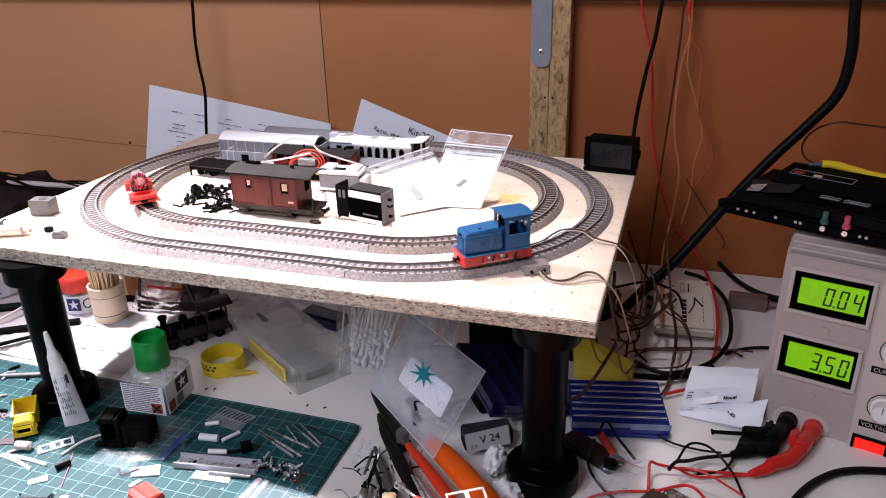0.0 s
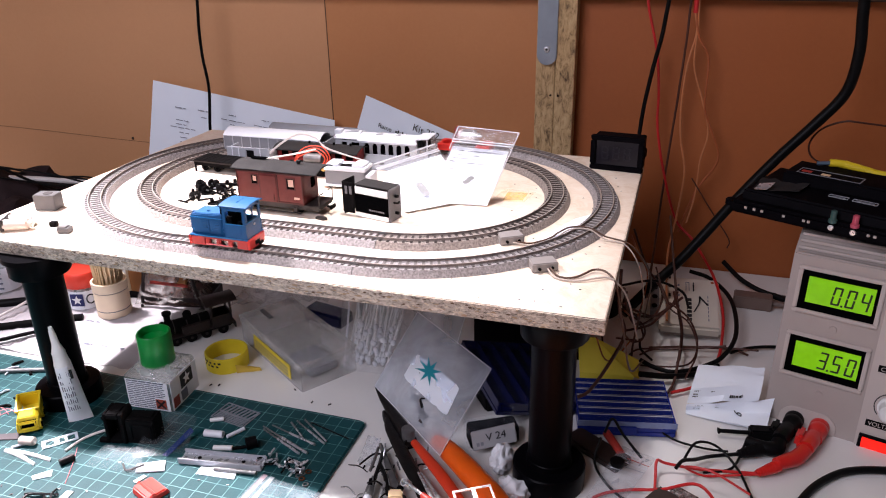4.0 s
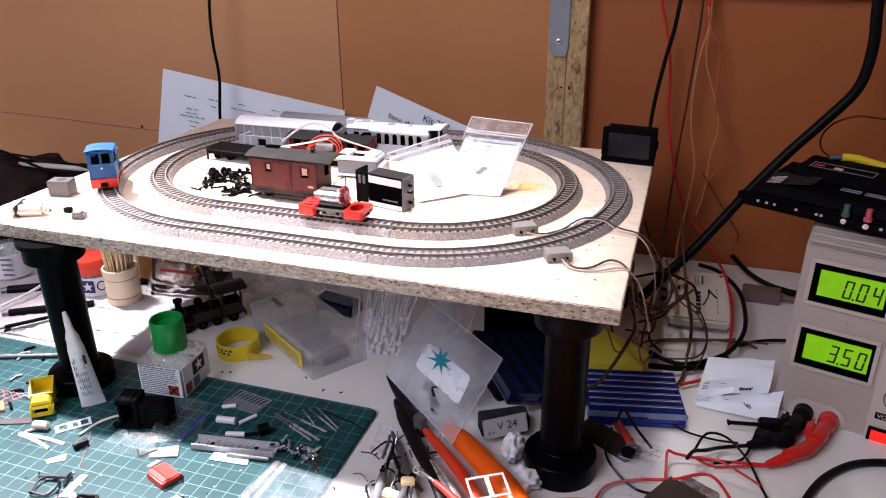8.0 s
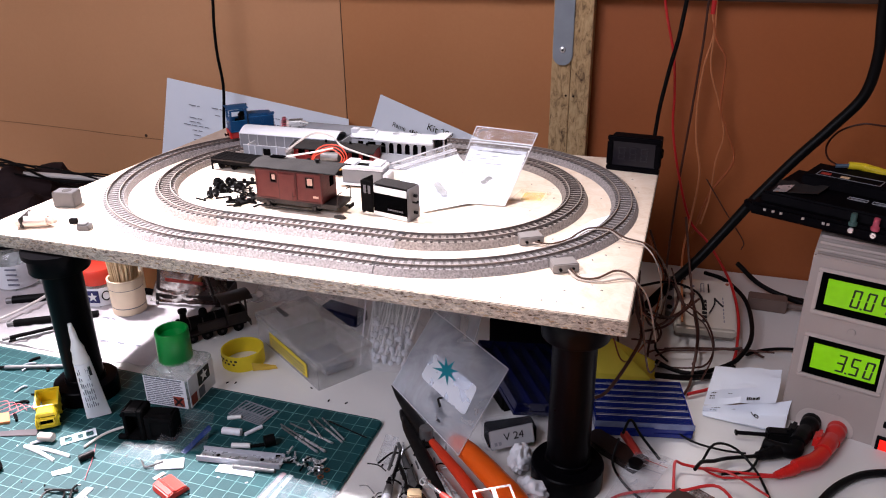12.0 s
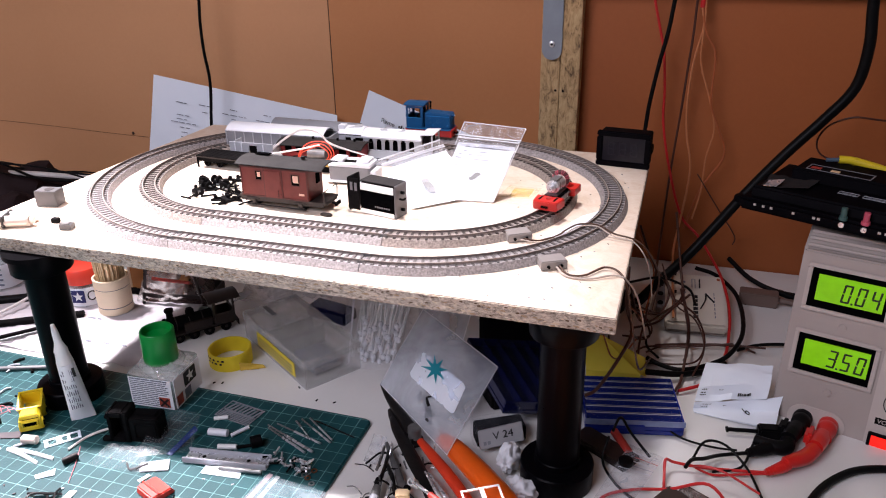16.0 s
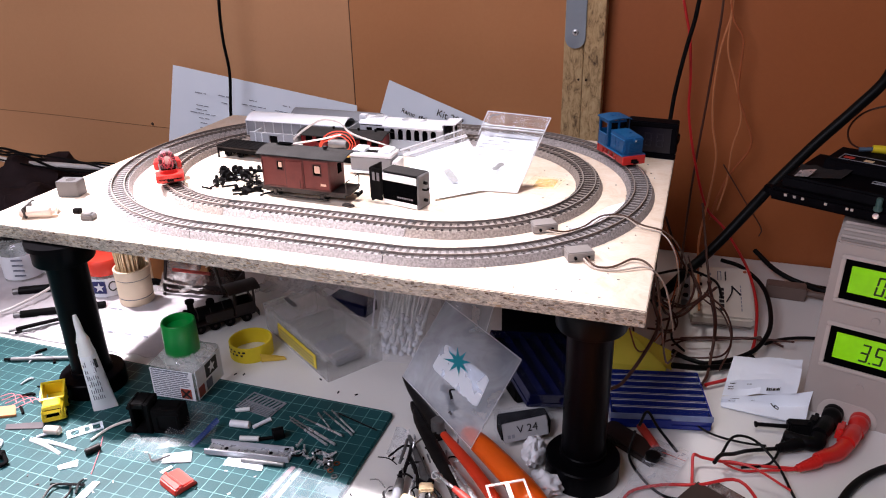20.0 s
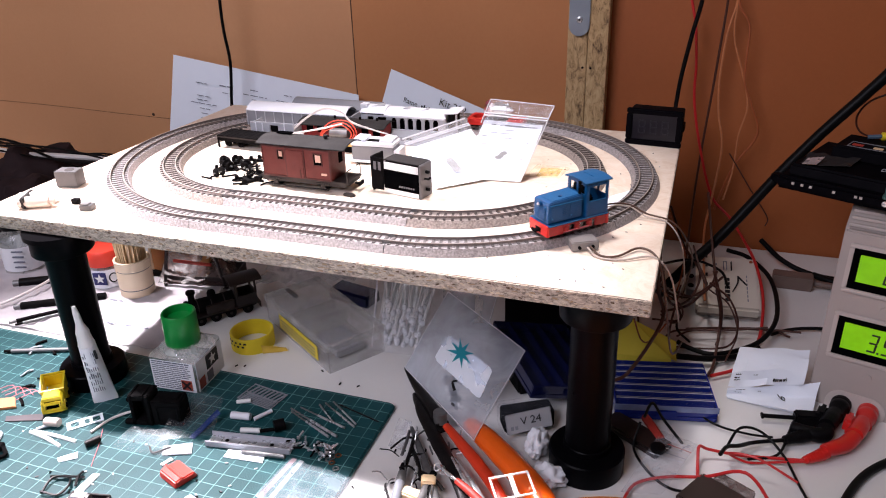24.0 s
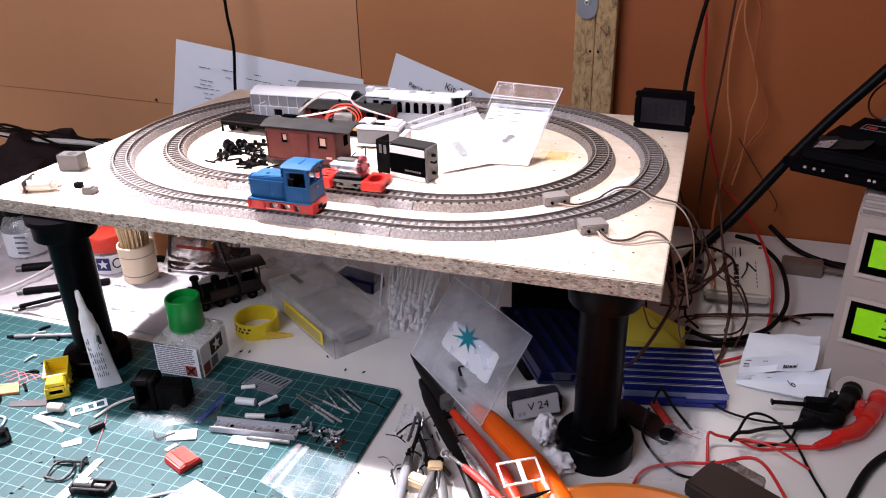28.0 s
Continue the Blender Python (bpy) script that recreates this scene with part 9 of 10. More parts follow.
for pts, r_, mt in (
        ([(0.2256, -0.010, 0.100), (0.2270, -0.020, 0.0727), (0.2331, -0.030, 0.0563), (0.2265, -0.060, 0.0488), (0.2144, -0.070, 0.0287), (0.2065, -0.075, 0.0245)], 0.0013, DARK_BROWN_WIRE),
        ([(0.2550, 0.140, 0.090), (0.2642, 0.090, 0.0555), (0.2701, 0.060, 0.0372), (0.2751, 0.040, 0.0218), (0.2730, 0.000, 0.0055), (0.2688, -0.0195, 0.0040)], 0.0011, DARK_BROWN_WIRE),
        ([(0.2480, 0.090, 0.060), (0.2616, 0.060, 0.0391), (0.2797, 0.050, 0.0305), (0.2884, 0.030, 0.0163), (0.2809, 0.000, 0.0070)], 0.0007, DARK_BROWN_WIRE),
        ([(0.2334, -0.010, 0.0040), (0.2377, 0.030, 0.0073), (0.2658, 0.040, 0.0087), (0.2987, 0.050, 0.0105), (0.3366, 0.050, 0.0129)], 0.0008, DARK_BROWN_WIRE),
        ([(0.2260, 0.040, 0.060), (0.2295, 0.030, 0.0472), (0.2378, 0.030, 0.0406), (0.2450, 0.030, 0.0221), (0.2371, 0.020, 0.0221), (0.2306, 0.000, 0.0399)], 0.0008, DARK_BROWN_WIRE),
        ([(0.2222, 0.050, 0.0574), (0.2477, 0.080, 0.0513), (0.2715, 0.080, 0.0443), (0.2784, 0.060, 0.0396)], 0.0011, BLACK_WIRE),
        ([(0.2256, 0.000, 0.0668), (0.2340, 0.030, 0.0469), (0.2513, 0.050, 0.0324), (0.2616, 0.060, 0.0391), (0.2537, 0.090, 0.0436)], 0.0009, DARK_BROWN_WIRE),
        ([(0.2128, -0.030, 0.0499), (0.2190, -0.020, 0.0267), (0.2256, 0.000, 0.0161), (0.2349, 0.020, 0.0217)], 0.0006, COPPER_WIRE),
        ([(0.2260, 0.100, 0.090), (0.2400, 0.090, 0.060), (0.2560, 0.080, 0.040), (0.2500, 0.050, 0.0300), (0.2360, 0.020, 0.0400), (0.2270, 0.010, 0.0750)], 0.0010, DARK_BROWN_WIRE),
        ([(0.2265, 0.060, 0.100), (0.2330, 0.070, 0.080), (0.2420, 0.080, 0.055), (0.2380, 0.040, 0.0350), (0.2300, 0.000, 0.0600)], 0.0007, COPPER_WIRE)):
    cable("tangled_wire", pts, r_, mt, "dark wire in the tangle beside the board", "wire", "tangled wires")
for pts, r_ in (
        ([(0.2652, 0.0300, 0.0673), (0.2743, 0.0300, 0.0355), (0.2754, 0.0300, 0.0092), (0.2741, 0.0300, 0.0020)], 0.0012),
        ([(0.2119, 0.0200, 0.0256), (0.2168, 0.0200, 0.0075), (0.2353, 0.0200, 0.0020), (0.2555, 0.0200, 0.0020), (0.2821, 0.0200, 0.0084), (0.2875, 0.0200, 0.0277), (0.2791, 0.0200, 0.0493), (0.2629, 0.0200, 0.0619)], 0.0008),
        ([(0.2423, 0.0150, 0.0589), (0.2381, 0.0150, 0.0248), (0.2374, 0.0150, 0.0087), (0.2344, 0.0150, 0.0020)], 0.0009),
        ([(0.2250, 0.0300, 0.0461), (0.2440, 0.0300, 0.0333), (0.2432, 0.0300, 0.0199), (0.2229, 0.0300, 0.0178)], 0.0008),
        ([(0.2723, 0.0350, 0.0608), (0.2581, 0.0350, 0.0433), (0.2484, 0.0350, 0.0313), (0.2289, 0.0350, 0.0228)], 0.001),
        ([(0.2435, 0.0300, 0.0050), (0.2551, 0.0300, 0.0124), (0.2809, 0.0300, 0.0169), (0.3097, 0.0300, 0.0245)], 0.0008),
        ([(0.2273, 0.0500, 0.0523), (0.2265, 0.0500, 0.0361), (0.2476, 0.0500, 0.0312), (0.2641, 0.0500, 0.0444), (0.2680, 0.0500, 0.0580)], 0.001),):
    cable("tangled_wire", pts, r_, DARK_BROWN_WIRE, "dark brown wire in the tangle beside the board", "wire", "tangled wires")
cable("loop_wire", [(0.2500, 0.0460, 0.004), (0.2800, 0.0560, 0.004), (0.3160, 0.0620, 0.004), (0.3300, 0.0560, 0.004)], 0.0010, DARK_BROWN_WIRE, "thin wire lying across the bench", "wire", "tangled wires")
cable("loop_wire", [(0.3160, 0.0560, 0.004), (0.3300, 0.0680, 0.004), (0.3500, 0.0760, 0.004), (0.3800, 0.0800, 0.004)], 0.0014, BLACK_WIRE, "short black wire running behind the supply", "wire", "tangled wires")
cable("black_lead", [(0.2445, 0.0200, 0.0062), (0.2562, 0.0155, 0.0040), (0.2727, 0.0126, 0.0040), (0.2943, 0.0273, 0.0040), (0.3098, 0.0400, 0.0096), (0.3194, 0.0700, 0.0160), (0.3155, 0.1200, 0.0220), (0.2971, 0.1500, 0.0270), (0.2782, 0.1600, 0.0280)], 0.0019, BLACK_WIRE, "black lead curling round the controller", "cable")
cable("black_lead", [(0.2540, 0.0240, 0.005), (0.2440, 0.0340, 0.008), (0.2420, 0.0420, 0.012)], 0.0010, BLACK_WIRE, "bare end of a split black lead", "wire")
cable("black_lead", [(0.2460, -0.0080, 0.010), (0.2700, 0.0020, 0.006), (0.2920, 0.0160, 0.004), (0.3060, 0.0300, 0.005)], 0.0024, BLACK_WIRE, "black lead lying on the bench", "cable")
cable("mains_lead", [(0.3100, 0.2100, 0.020), (0.3300, 0.1900, 0.010), (0.3550, 0.1750, 0.006), (0.3900, 0.1680, 0.006), (0.4500, 0.1600, 0.006)], 0.0024, BLACK_WIRE, "black mains lead behind the supply", "cable")
cable("mains_lead", [(0.3560, 0.1740, 0.006), (0.3800, 0.1600, 0.006), (0.4200, 0.1500, 0.006)], 0.0030, BLACK_WIRE, "black mains lead behind the supply", "cable")
cable("bench_lead", [(0.3380, -0.1600, 0.003), (0.3570, -0.1130, 0.003), (0.3760, -0.0870, 0.003), (0.3960, -0.0740, 0.003), (0.4300, -0.0660, 0.003)], 0.0026, BLACK_WIRE, "black lead in front of the power supply", "cable")

# test leads with banana plugs
def ribs(parent, mt, a, b, r0, r1):
    """Rings along a strain relief."""
    a, b = Vector(a), Vector(b)
    d = (b - a).normalized()
    for k in range(6):
        c = a.lerp(b, k / 5)
        part("rib", Shape().tube([c - d * 0.0006, c + d * 0.0006], r0 + (r1 - r0) * k / 5, 14, 1), mt, parent)


def banana(mt, x, label, bend):
    """A plug standing out of its socket, with a second plug stacked behind it and an elbow at its end."""
    ob = thing("banana_plug", label, "test plug", m=PSU_M)
    part("shroud", Shape().lathe([(0.0062, 0), (0.0066, 0.001), (0.0064, 0.006), (0.0052, 0.008), (0.0050, 0.018)], 24, (0, 0, 0), Matrix.Translation((x, -0.006, -0.1110)) @ Rb), mt, ob, bevel=0.0003)
    part("stacked_plug", stroke([(x - 0.001, -0.020, -0.1105), (x - 0.002, -0.031, -0.1105), (x - 0.003, -0.040, -0.1110)], [0.0052, 0.0058, 0.0052], 1, 18), mt, ob, "second plug stacked on the first")
    part("grip", Shape().box(x - 0.0115, x - 0.005, -0.034, -0.018, -0.1160, -0.1060), mt, ob, "flat grip", bevel=0.002)
    part("elbow", stroke([(x - 0.003, -0.040, -0.1120)] + [(x - a, -b, -0.1148) for a, b in bend], [0.0049, 0.0053, 0.0048, 0.0036], 1, 18), mt, ob, "rounded elbow")
    return ob


banana(BLACK, 0.0138, "black stacked banana plug in the power supply socket", ((0.003, 0.046), (0.010, 0.050), (0.022, 0.049)))
banana(SOCK_RED, 0.0308, "red stacked banana plug in the power supply socket", ((0.0065, 0.0495), (0.0118, 0.0590), (0.0165, 0.0655)))
red_lead = thing("red_test_lead", "red test lead trailing over the bench", "test lead")
boot = part("boot", stroke([(0.3425, -0.0905, 0.0070), (0.3375, -0.0950, 0.0062), (0.3290, -0.1000, 0.0050)], [0.0042, 0.0034, 0.0020], 1, 14), SOCK_RED, red_lead, "red strain relief")
ribs(boot, SOCK_RED, (0.3400, -0.0928, 0.0066), (0.3310, -0.0990, 0.0053), 0.0040, 0.0027)
part("lead", Shape().tube([(0.3290, -0.1000, 0.0050), (0.3120, -0.1020, 0.0040), (0.2900, -0.1060, 0.0045), (0.2720, -0.1090, 0.0070), (0.2660, -0.1130, 0.0110), (0.2660, -0.1220, 0.0060), (0.2670, -0.1450, 0.0030), (0.2680, -0.1700, 0.0030)], 0.0010, 8), RED_WIRE, red_lead)
part("lead", Shape().tube([(0.3300, -0.1010, 0.0050), (0.3120, -0.1060, 0.0040), (0.2960, -0.1110, 0.0040), (0.2840, -0.1130, 0.0100), (0.3000, -0.1180, 0.0140), (0.3240, -0.1250, 0.0070)], 0.0008, 8), RED_WIRE, red_lead)
part("lead", Shape().tube([(0.2240, -0.1750, 0.0030), (0.2300, -0.1520, 0.0035), (0.2480, -0.1400, 0.0040), (0.2700, -0.1400, 0.0100), (0.2920, -0.1450, 0.0230), (0.3080, -0.1550, 0.0100), (0.3140, -0.1700, 0.0040)], 0.0010, 8), RED_WIRE, red_lead)
blk_lead = thing("black_test_lead", "black test lead trailing over the bench", "test lead")
boot = part("boot", stroke([(0.3330, -0.0750, 0.0068), (0.3270, -0.0790, 0.0065), (0.3180, -0.0840, 0.0060)], [0.0046, 0.0040, 0.0022], 1, 14), BLACK, blk_lead, "black strain relief")
ribs(boot, BLACK, (0.3300, -0.0765, 0.0066), (0.3195, -0.0832, 0.006), 0.0046, 0.0030)
part("lead", Shape().tube([(0.3180, -0.0840, 0.0060), (0.3000, -0.0920, 0.0060), (0.2900, -0.1060, 0.0120), (0.2820, -0.1160, 0.0170), (0.2780, -0.1260, 0.0180)], 0.0013, 8), BLACK_WIRE, blk_lead)
part("lead", Shape().tube([(0.3340, -0.0560, 0.0050), (0.3260, -0.0600, 0.0050), (0.3220, -0.0740, 0.0050), (0.3140, -0.0980, 0.0040), (0.2960, -0.1080, 0.0040)], 0.0009, 8), BLACK_WIRE, blk_lead)
part("lead", Shape().tube([(0.2820, -0.1120, 0.0130), (0.2900, -0.0930, 0.0160), (0.3040, -0.0880, 0.0120), (0.3180, -0.1000, 0.0050), (0.3260, -0.1240, 0.0030), (0.3320, -0.1420, 0.0030)], 0.0009, 8), BLACK_WIRE, blk_lead)
part("lead", Shape().tube([(0.2580, -0.0660, 0.0060), (0.2760, -0.0760, 0.0030), (0.2960, -0.0800, 0.0030), (0.3120, -0.0810, 0.0045)], 0.0008, 8), BLACK_WIRE, blk_lead)
part("lead", Shape().tube([(0.2300, -0.1050, 0.0200), (0.2340, -0.0960, 0.0260), (0.2420, -0.0980, 0.0160), (0.2560, -0.1060, 0.0050)], 0.0010, 8), BLACK_WIRE, blk_lead)
part("lead", Shape().tube([(0.2280, -0.1080, 0.0180), (0.2260, -0.1200, 0.0060), (0.2360, -0.1360, 0.0030), (0.2500, -0.1480, 0.0030), (0.2640, -0.1480, 0.0040), (0.2740, -0.1440, 0.0100)], 0.0009, 8), BLACK_WIRE, blk_lead)
clip = thing("test_clip", "black grabber test clip lying by the leaflet", "test clip", m=pose(0.3420, -0.0530, 0.0052, 0, 0, 190))
part("body", Shape().box(-0.002, 0.016, -0.0045, 0.0045, -0.0045, 0.0045), BLACK, clip, bevel=0.0012)
part("nose", Shape().cyl((0.026, 0, 0), 0.0015, 0.022, "x", 10).box(0.036, 0.0375, -0.002, 0.002, -0.0012, 0.0012), BLACK, clip)
pbx = thing("dark_project_box", "dark brown plastic box with wires on the bench edge", "plastic box", m=pose(0.2690, -0.1360, 0.0, 0, 0, -30))
part("shell", Shape().box(0, 0.048, -0.030, 0.0, 0.0, 0.0110), material("dark_brown_box", rgb(58, 48, 44), 0.4, 0, 0.2, 60, 0.1), pbx, bevel=0.0016)
part("tinted_lid", Shape().box(0.006, 0.030, 0.0005, 0.010, 0.0010, 0.0090), BROWN_CLEAR, pbx, "brown tinted clear cover", bevel=0.001)
cbag = thing("striped_zip_bag", "clear zip bag with red and grey printed stripes", "plastic bag")
e1 = ((0.2420, -0.0985, 0.0075), (0.2650, -0.1075, 0.0075), (0.2470, -0.1590, 0.0060), (0.2230, -0.1640, 0.0060))
part("bag_film", Shape().sheet(quad_grid(*e1, 10, 10, -0.002, 95, 0.0008), 0.0001), CLEAR, cbag)
for k in range(5):
    part("stripe", Shape().sheet([[on_sheet(*e1, 0.04, 0.06 + 0.07 * k, -0.0016), on_sheet(*e1, 0.96, 0.06 + 0.07 * k, -0.0016)], [on_sheet(*e1, 0.04, 0.075 + 0.07 * k, -0.0016), on_sheet(*e1, 0.96, 0.075 + 0.07 * k, -0.0016)]], 0.0001), (LABEL, RED_SOFT, LABEL, RESIN, LABEL)[k], cbag)
part("round_magnet", Shape().lathe([(0.0045, 0), (0.0048, 0.0004), (0.0048, 0.0030), (0.0040, 0.0034)], 24, tuple(on_sheet(*e1, 0.25, 0.36, 0.0030))), BLACK, cbag, "black disc in the bag")
single("red_heatshrink", Shape().tube([(0.2300, -0.0860, 0.0060), (0.2360, -0.0960, 0.0060), (0.2420, -0.1060, 0.0055)], 0.0030, 10), RED_SOFT, "short red sleeve beside the zip bag", "sleeve")
single("brown_strap", Shape().box(0, 0.046, -0.009, 0.009, 0.0, 0.006), KX, "dark brown strap running under the board leg", "strap", bevel=0.0012, m=pose(0.2060, -0.0900, 0.0, 0, 0, -32))
ord_ = thing("orange_dish", "orange round dish at the bench edge", "dish", m=pose(0.2380, -0.2600, 0.0))
part("bowl", Shape().lathe([(0.060, 0.0), (0.076, 0.0020), (0.082, 0.0120), (0.083, 0.0150), (0.080, 0.0152), (0.078, 0.0120), (0.058, 0.0040)], 60), material("orange_plastic", rgb(232, 140, 62), 0.45, 0, 0.1, 60, 0.1), ord_)

# ---- small bits on the cutting mat ----
BROWN_CARD = material("grey_brown_card", rgb(76, 68, 72), 0.7, 0, 0.1, 60, 0.1)
TAN_SCRAP = material("tan_scrap", rgb(214, 142, 92), 0.6, 0, 0.15, 60, 0.1)
COPPER = material("copper", rgb(180, 110, 80), 0.35, 1.0, 0.2, 200, 0.1)


def flat_bit(name, pts, h, mt, label, cat, z=MATZ, group=""):
    return single(name, Shape().slab(pts, z, z + h), mt, label, cat, group, bevel=min(0.0002, h / 4))


flat_bit("grey_card_strip", [(-0.205, -0.215), (-0.180, -0.204), (-0.176, -0.211), (-0.201, -0.220)], 0.0006, BROWN_CARD, "grey-brown strip of card on the mat", "card")
for k, (a, b) in enumerate((((-0.174, -0.224), (-0.142, -0.230)), ((-0.172, -0.223), (-0.135, -0.223)), ((-0.168, -0.225), (-0.152, -0.2265)))):
    single("white_sliver", Shape().tube([(*a, MATZ + 0.001), ((a[0] + b[0]) / 2, (a[1] + b[1]) / 2 + 0.0006, MATZ + 0.0012), (*b, MATZ + 0.0008)], 0.0013 if k < 2 else 0.0008, 6, 4, 0.4), WHITE, "thin white plastic sliver on the mat", "scrap", "white slivers")
flat_bit("white_card_tab", [(-0.1350, -0.2400), (-0.1262, -0.2306), (-0.1218, -0.2360), (-0.1310, -0.2430)], 0.0005, PAPER, "small white card tab on the mat", "card")
wf = thing("white_frame_scrap", "white die-cut card frame on the mat", "card", m=pose(-0.1450, -0.2030, MATZ, 0, 0, 48))
for q in ((-0.012, 0.012, -0.0048, -0.0030), (-0.012, 0.012, 0.0030, 0.0048), (-0.012, -0.0095, -0.0030, 0.0030), (-0.004, -0.0005, -0.0030, 0.0030), (0.0030, 0.0050, -0.0030, 0.0030), (0.0100, 0.0120, -0.0030, 0.0030)):
    part("bar", Shape().box(*q, 0, 0.0006), PAPER, wf)
gear = thing("gearbox_chassis", "dark grey model gearbox chassis lying on the mat", "model part", m=pose(-0.0835, -0.2680, MATZ, 0, 0, 12) @ Matrix.Scale(0.76, 4))
part("frame", Shape().box(-0.0160, 0.0160, -0.0065, -0.0045, 0, 0.0065).box(-0.0160, 0.0160, 0.0045, 0.0065, 0, 0.0065).box(-0.0165, -0.0140, -0.0065, 0.0065, 0, 0.0075).box(0.0140, 0.0165, -0.0065, 0.0065, 0, 0.0055).box(-0.016, 0.016, -0.0045, 0.0045, 0, 0.002), TOOL_DARK, gear, bevel=0.0004)
part("motor", Shape().cyl((-0.0060, 0, 0.0055), 0.0040, 0.0150, "x", 20), DULL_STEEL, gear, "grey motor")
part("top_plate", Shape().box(-0.0120, -0.0010, -0.0030, 0.0030, 0.0092, 0.0100), STEEL, gear, "bright plate", bevel=0.0003)
part("worm", Shape().cyl((0.0070, 0, 0.0050), 0.0018, 0.0100, "x", 14), DULL_STEEL, gear)
for x in (0.004, 0.011):
    part("gear", Shape().cyl((x, -0.0070, 0.0035), 0.0032, 0.0010, "y", 18), BLACK_MATT, gear)
flat_bit("white_strip", [(-0.1010, -0.2450), (-0.0960, -0.2440), (-0.0930, -0.2900), (-0.1010, -0.2900)], 0.0006, PAPER, "white strip of styrene on the mat", "scrap")
lid = thing("salmon_moulding", "small salmon-red plastic moulding on the mat", "plastic part", m=pose(-0.0460, -0.2300, MATZ, 0, 0, -22))
part("shell", Shape().slab([(-0.0085, 0.0), (-0.0075, 0.0048), (-0.0030, 0.0062), (-0.0020, 0.0050), (0.0055, 0.0050), (0.0085, 0.0)], -0.0095, 0.0095, SWAP), SALMON, lid, bevel=0.0008)
part("ridge", Shape().box(-0.0095, 0.0095, -0.0036, -0.0024, 0.0052, 0.0066), SALMON, lid, bevel=0.0003)
flat_bit("clear_grey_tab", [(-0.074, -0.209), (-0.057, -0.200), (-0.051, -0.210), (-0.069, -0.217)], 0.0010, RESIN, "pale grey plastic tab on the mat", "scrap")
flat_bit("white_chip", [(-0.0650, -0.2245), (-0.0620, -0.2170), (-0.0590, -0.2180), (-0.0620, -0.2255)], 0.0008, WHITE, "tiny white chip on the mat", "scrap")
flat_bit("white_card", [(-0.0290, -0.2420), (0.0350, -0.2600), (0.0250, -0.3300), (-0.0600, -0.3100)], 0.0005, PAPER, "white card lying at the front of the mat", "card")
flat_bit("white_card", [(-0.0300, -0.1985), (-0.0040, -0.1945), (-0.0010, -0.2035), (-0.0290, -0.2060)], 0.0006, PAPER, "white card offcut beside the rail piece", "card")
rul = thing("aluminium_channel", "short bright aluminium channel with two holes on the mat", "metal strip", m=pose(-0.0185, -0.1895, MATZ, 0, 0, 8.5))
part("web", Shape().box(-0.0300, 0.0300, -0.0060, 0.0050, 0.0, 0.0012), STEEL, rul, bevel=0.0003)
part("flange", Shape().box(-0.0300, 0.0300, -0.0062, -0.0050, 0.0, 0.0045), RESIN, rul, "pale flange", bevel=0.0003)
part("flange", Shape().box(-0.0300, 0.0300, 0.0048, 0.0060, 0.0, 0.0040), RESIN, rul, "pale flange", bevel=0.0003)
for x in (-0.0170, 0.0150):
    part("hole", Shape().cyl((x, 0.0005, 0.0013), 0.0014, 0.0004, "z", 14), BLACK_MATT, rul)
single("metal_tube", Shape().cyl((0, 0, 0.0016), 0.0016, 0.030, "x", 12), DULL_STEEL, "thin grey tube lying by the channel", "tube", m=pose(-0.004, -0.1970, MATZ, 0, 0, 8))
fret = thing("etched_fret", "grey etched metal fret of small parts on the mat", "model part", m=pose(-0.0395, -0.1395, MATZ, 0, 0, -10) @ Matrix.Scale(0.88, 4))
for q in ((-0.018, 0.018, -0.0115, -0.0104), (-0.018, 0.018, 0.0104, 0.0115), (-0.018, -0.0168, -0.0104, 0.0104), (0.0168, 0.018, -0.0104, 0.0104), (-0.018, 0.018, -0.001, 0.000)):
    part("border", Shape().box(*q, 0.0002, 0.0006), RESIN_DARK, fret)
for k in range(8):
    part("strip", Shape().box(-0.0006, 0.0012, 0.0005, 0.0102, 0.0002, 0.0006), RESIN_DARK, fret, m=pose(-0.0145 + 0.0040 * k, 0, 0, 0, 0, -14))
for k in range(5):
    part("strip", Shape().box(-0.0160 + 0.0002 * k, 0.0160, -0.0095 + 0.0018 * k, -0.0085 + 0.0018 * k, 0.0002, 0.0006), RESIN_DARK, fret)
for (a, b, r_, mt) in (((-0.0530, -0.1525), (-0.0440, -0.1480), 0.0016, WHITE), ((-0.0470, -0.1680), (-0.0330, -0.1660), 0.0027, RESIN_WHITE), ((-0.0300, -0.1660), (-0.0230, -0.1540), 0.0015, RESIN_WHITE), ((-0.0320, -0.1800), (-0.0190, -0.1765), 0.0019, WHITE)):
    A, B = Vector((*a, MATZ + r_)), Vector((*b, MATZ + r_))
    single("plastic_dowel", Shape().tube([A, A.lerp(B, 0.1), A.lerp(B, 0.9), B], r_, 14, 1), mt, "short white plastic dowel on the mat", "dowel", "white dowels")
pl = thing("small_screwdriver_bit", "white tube with a dark plug on the mat", "tool part")
part("shaft", Shape().tube([(-0.0190, -0.1765, MATZ + 0.0016), (-0.0100, -0.1715, MATZ + 0.0016)], 0.0012, 8, 1), BLACK_MATT, pl)
part("plug", Shape().tube([(-0.0105, -0.1720, MATZ + 0.004), (-0.0050, -0.1670, MATZ + 0.004)], 0.0042, 16, 1), BLACK, pl, "black round plug")
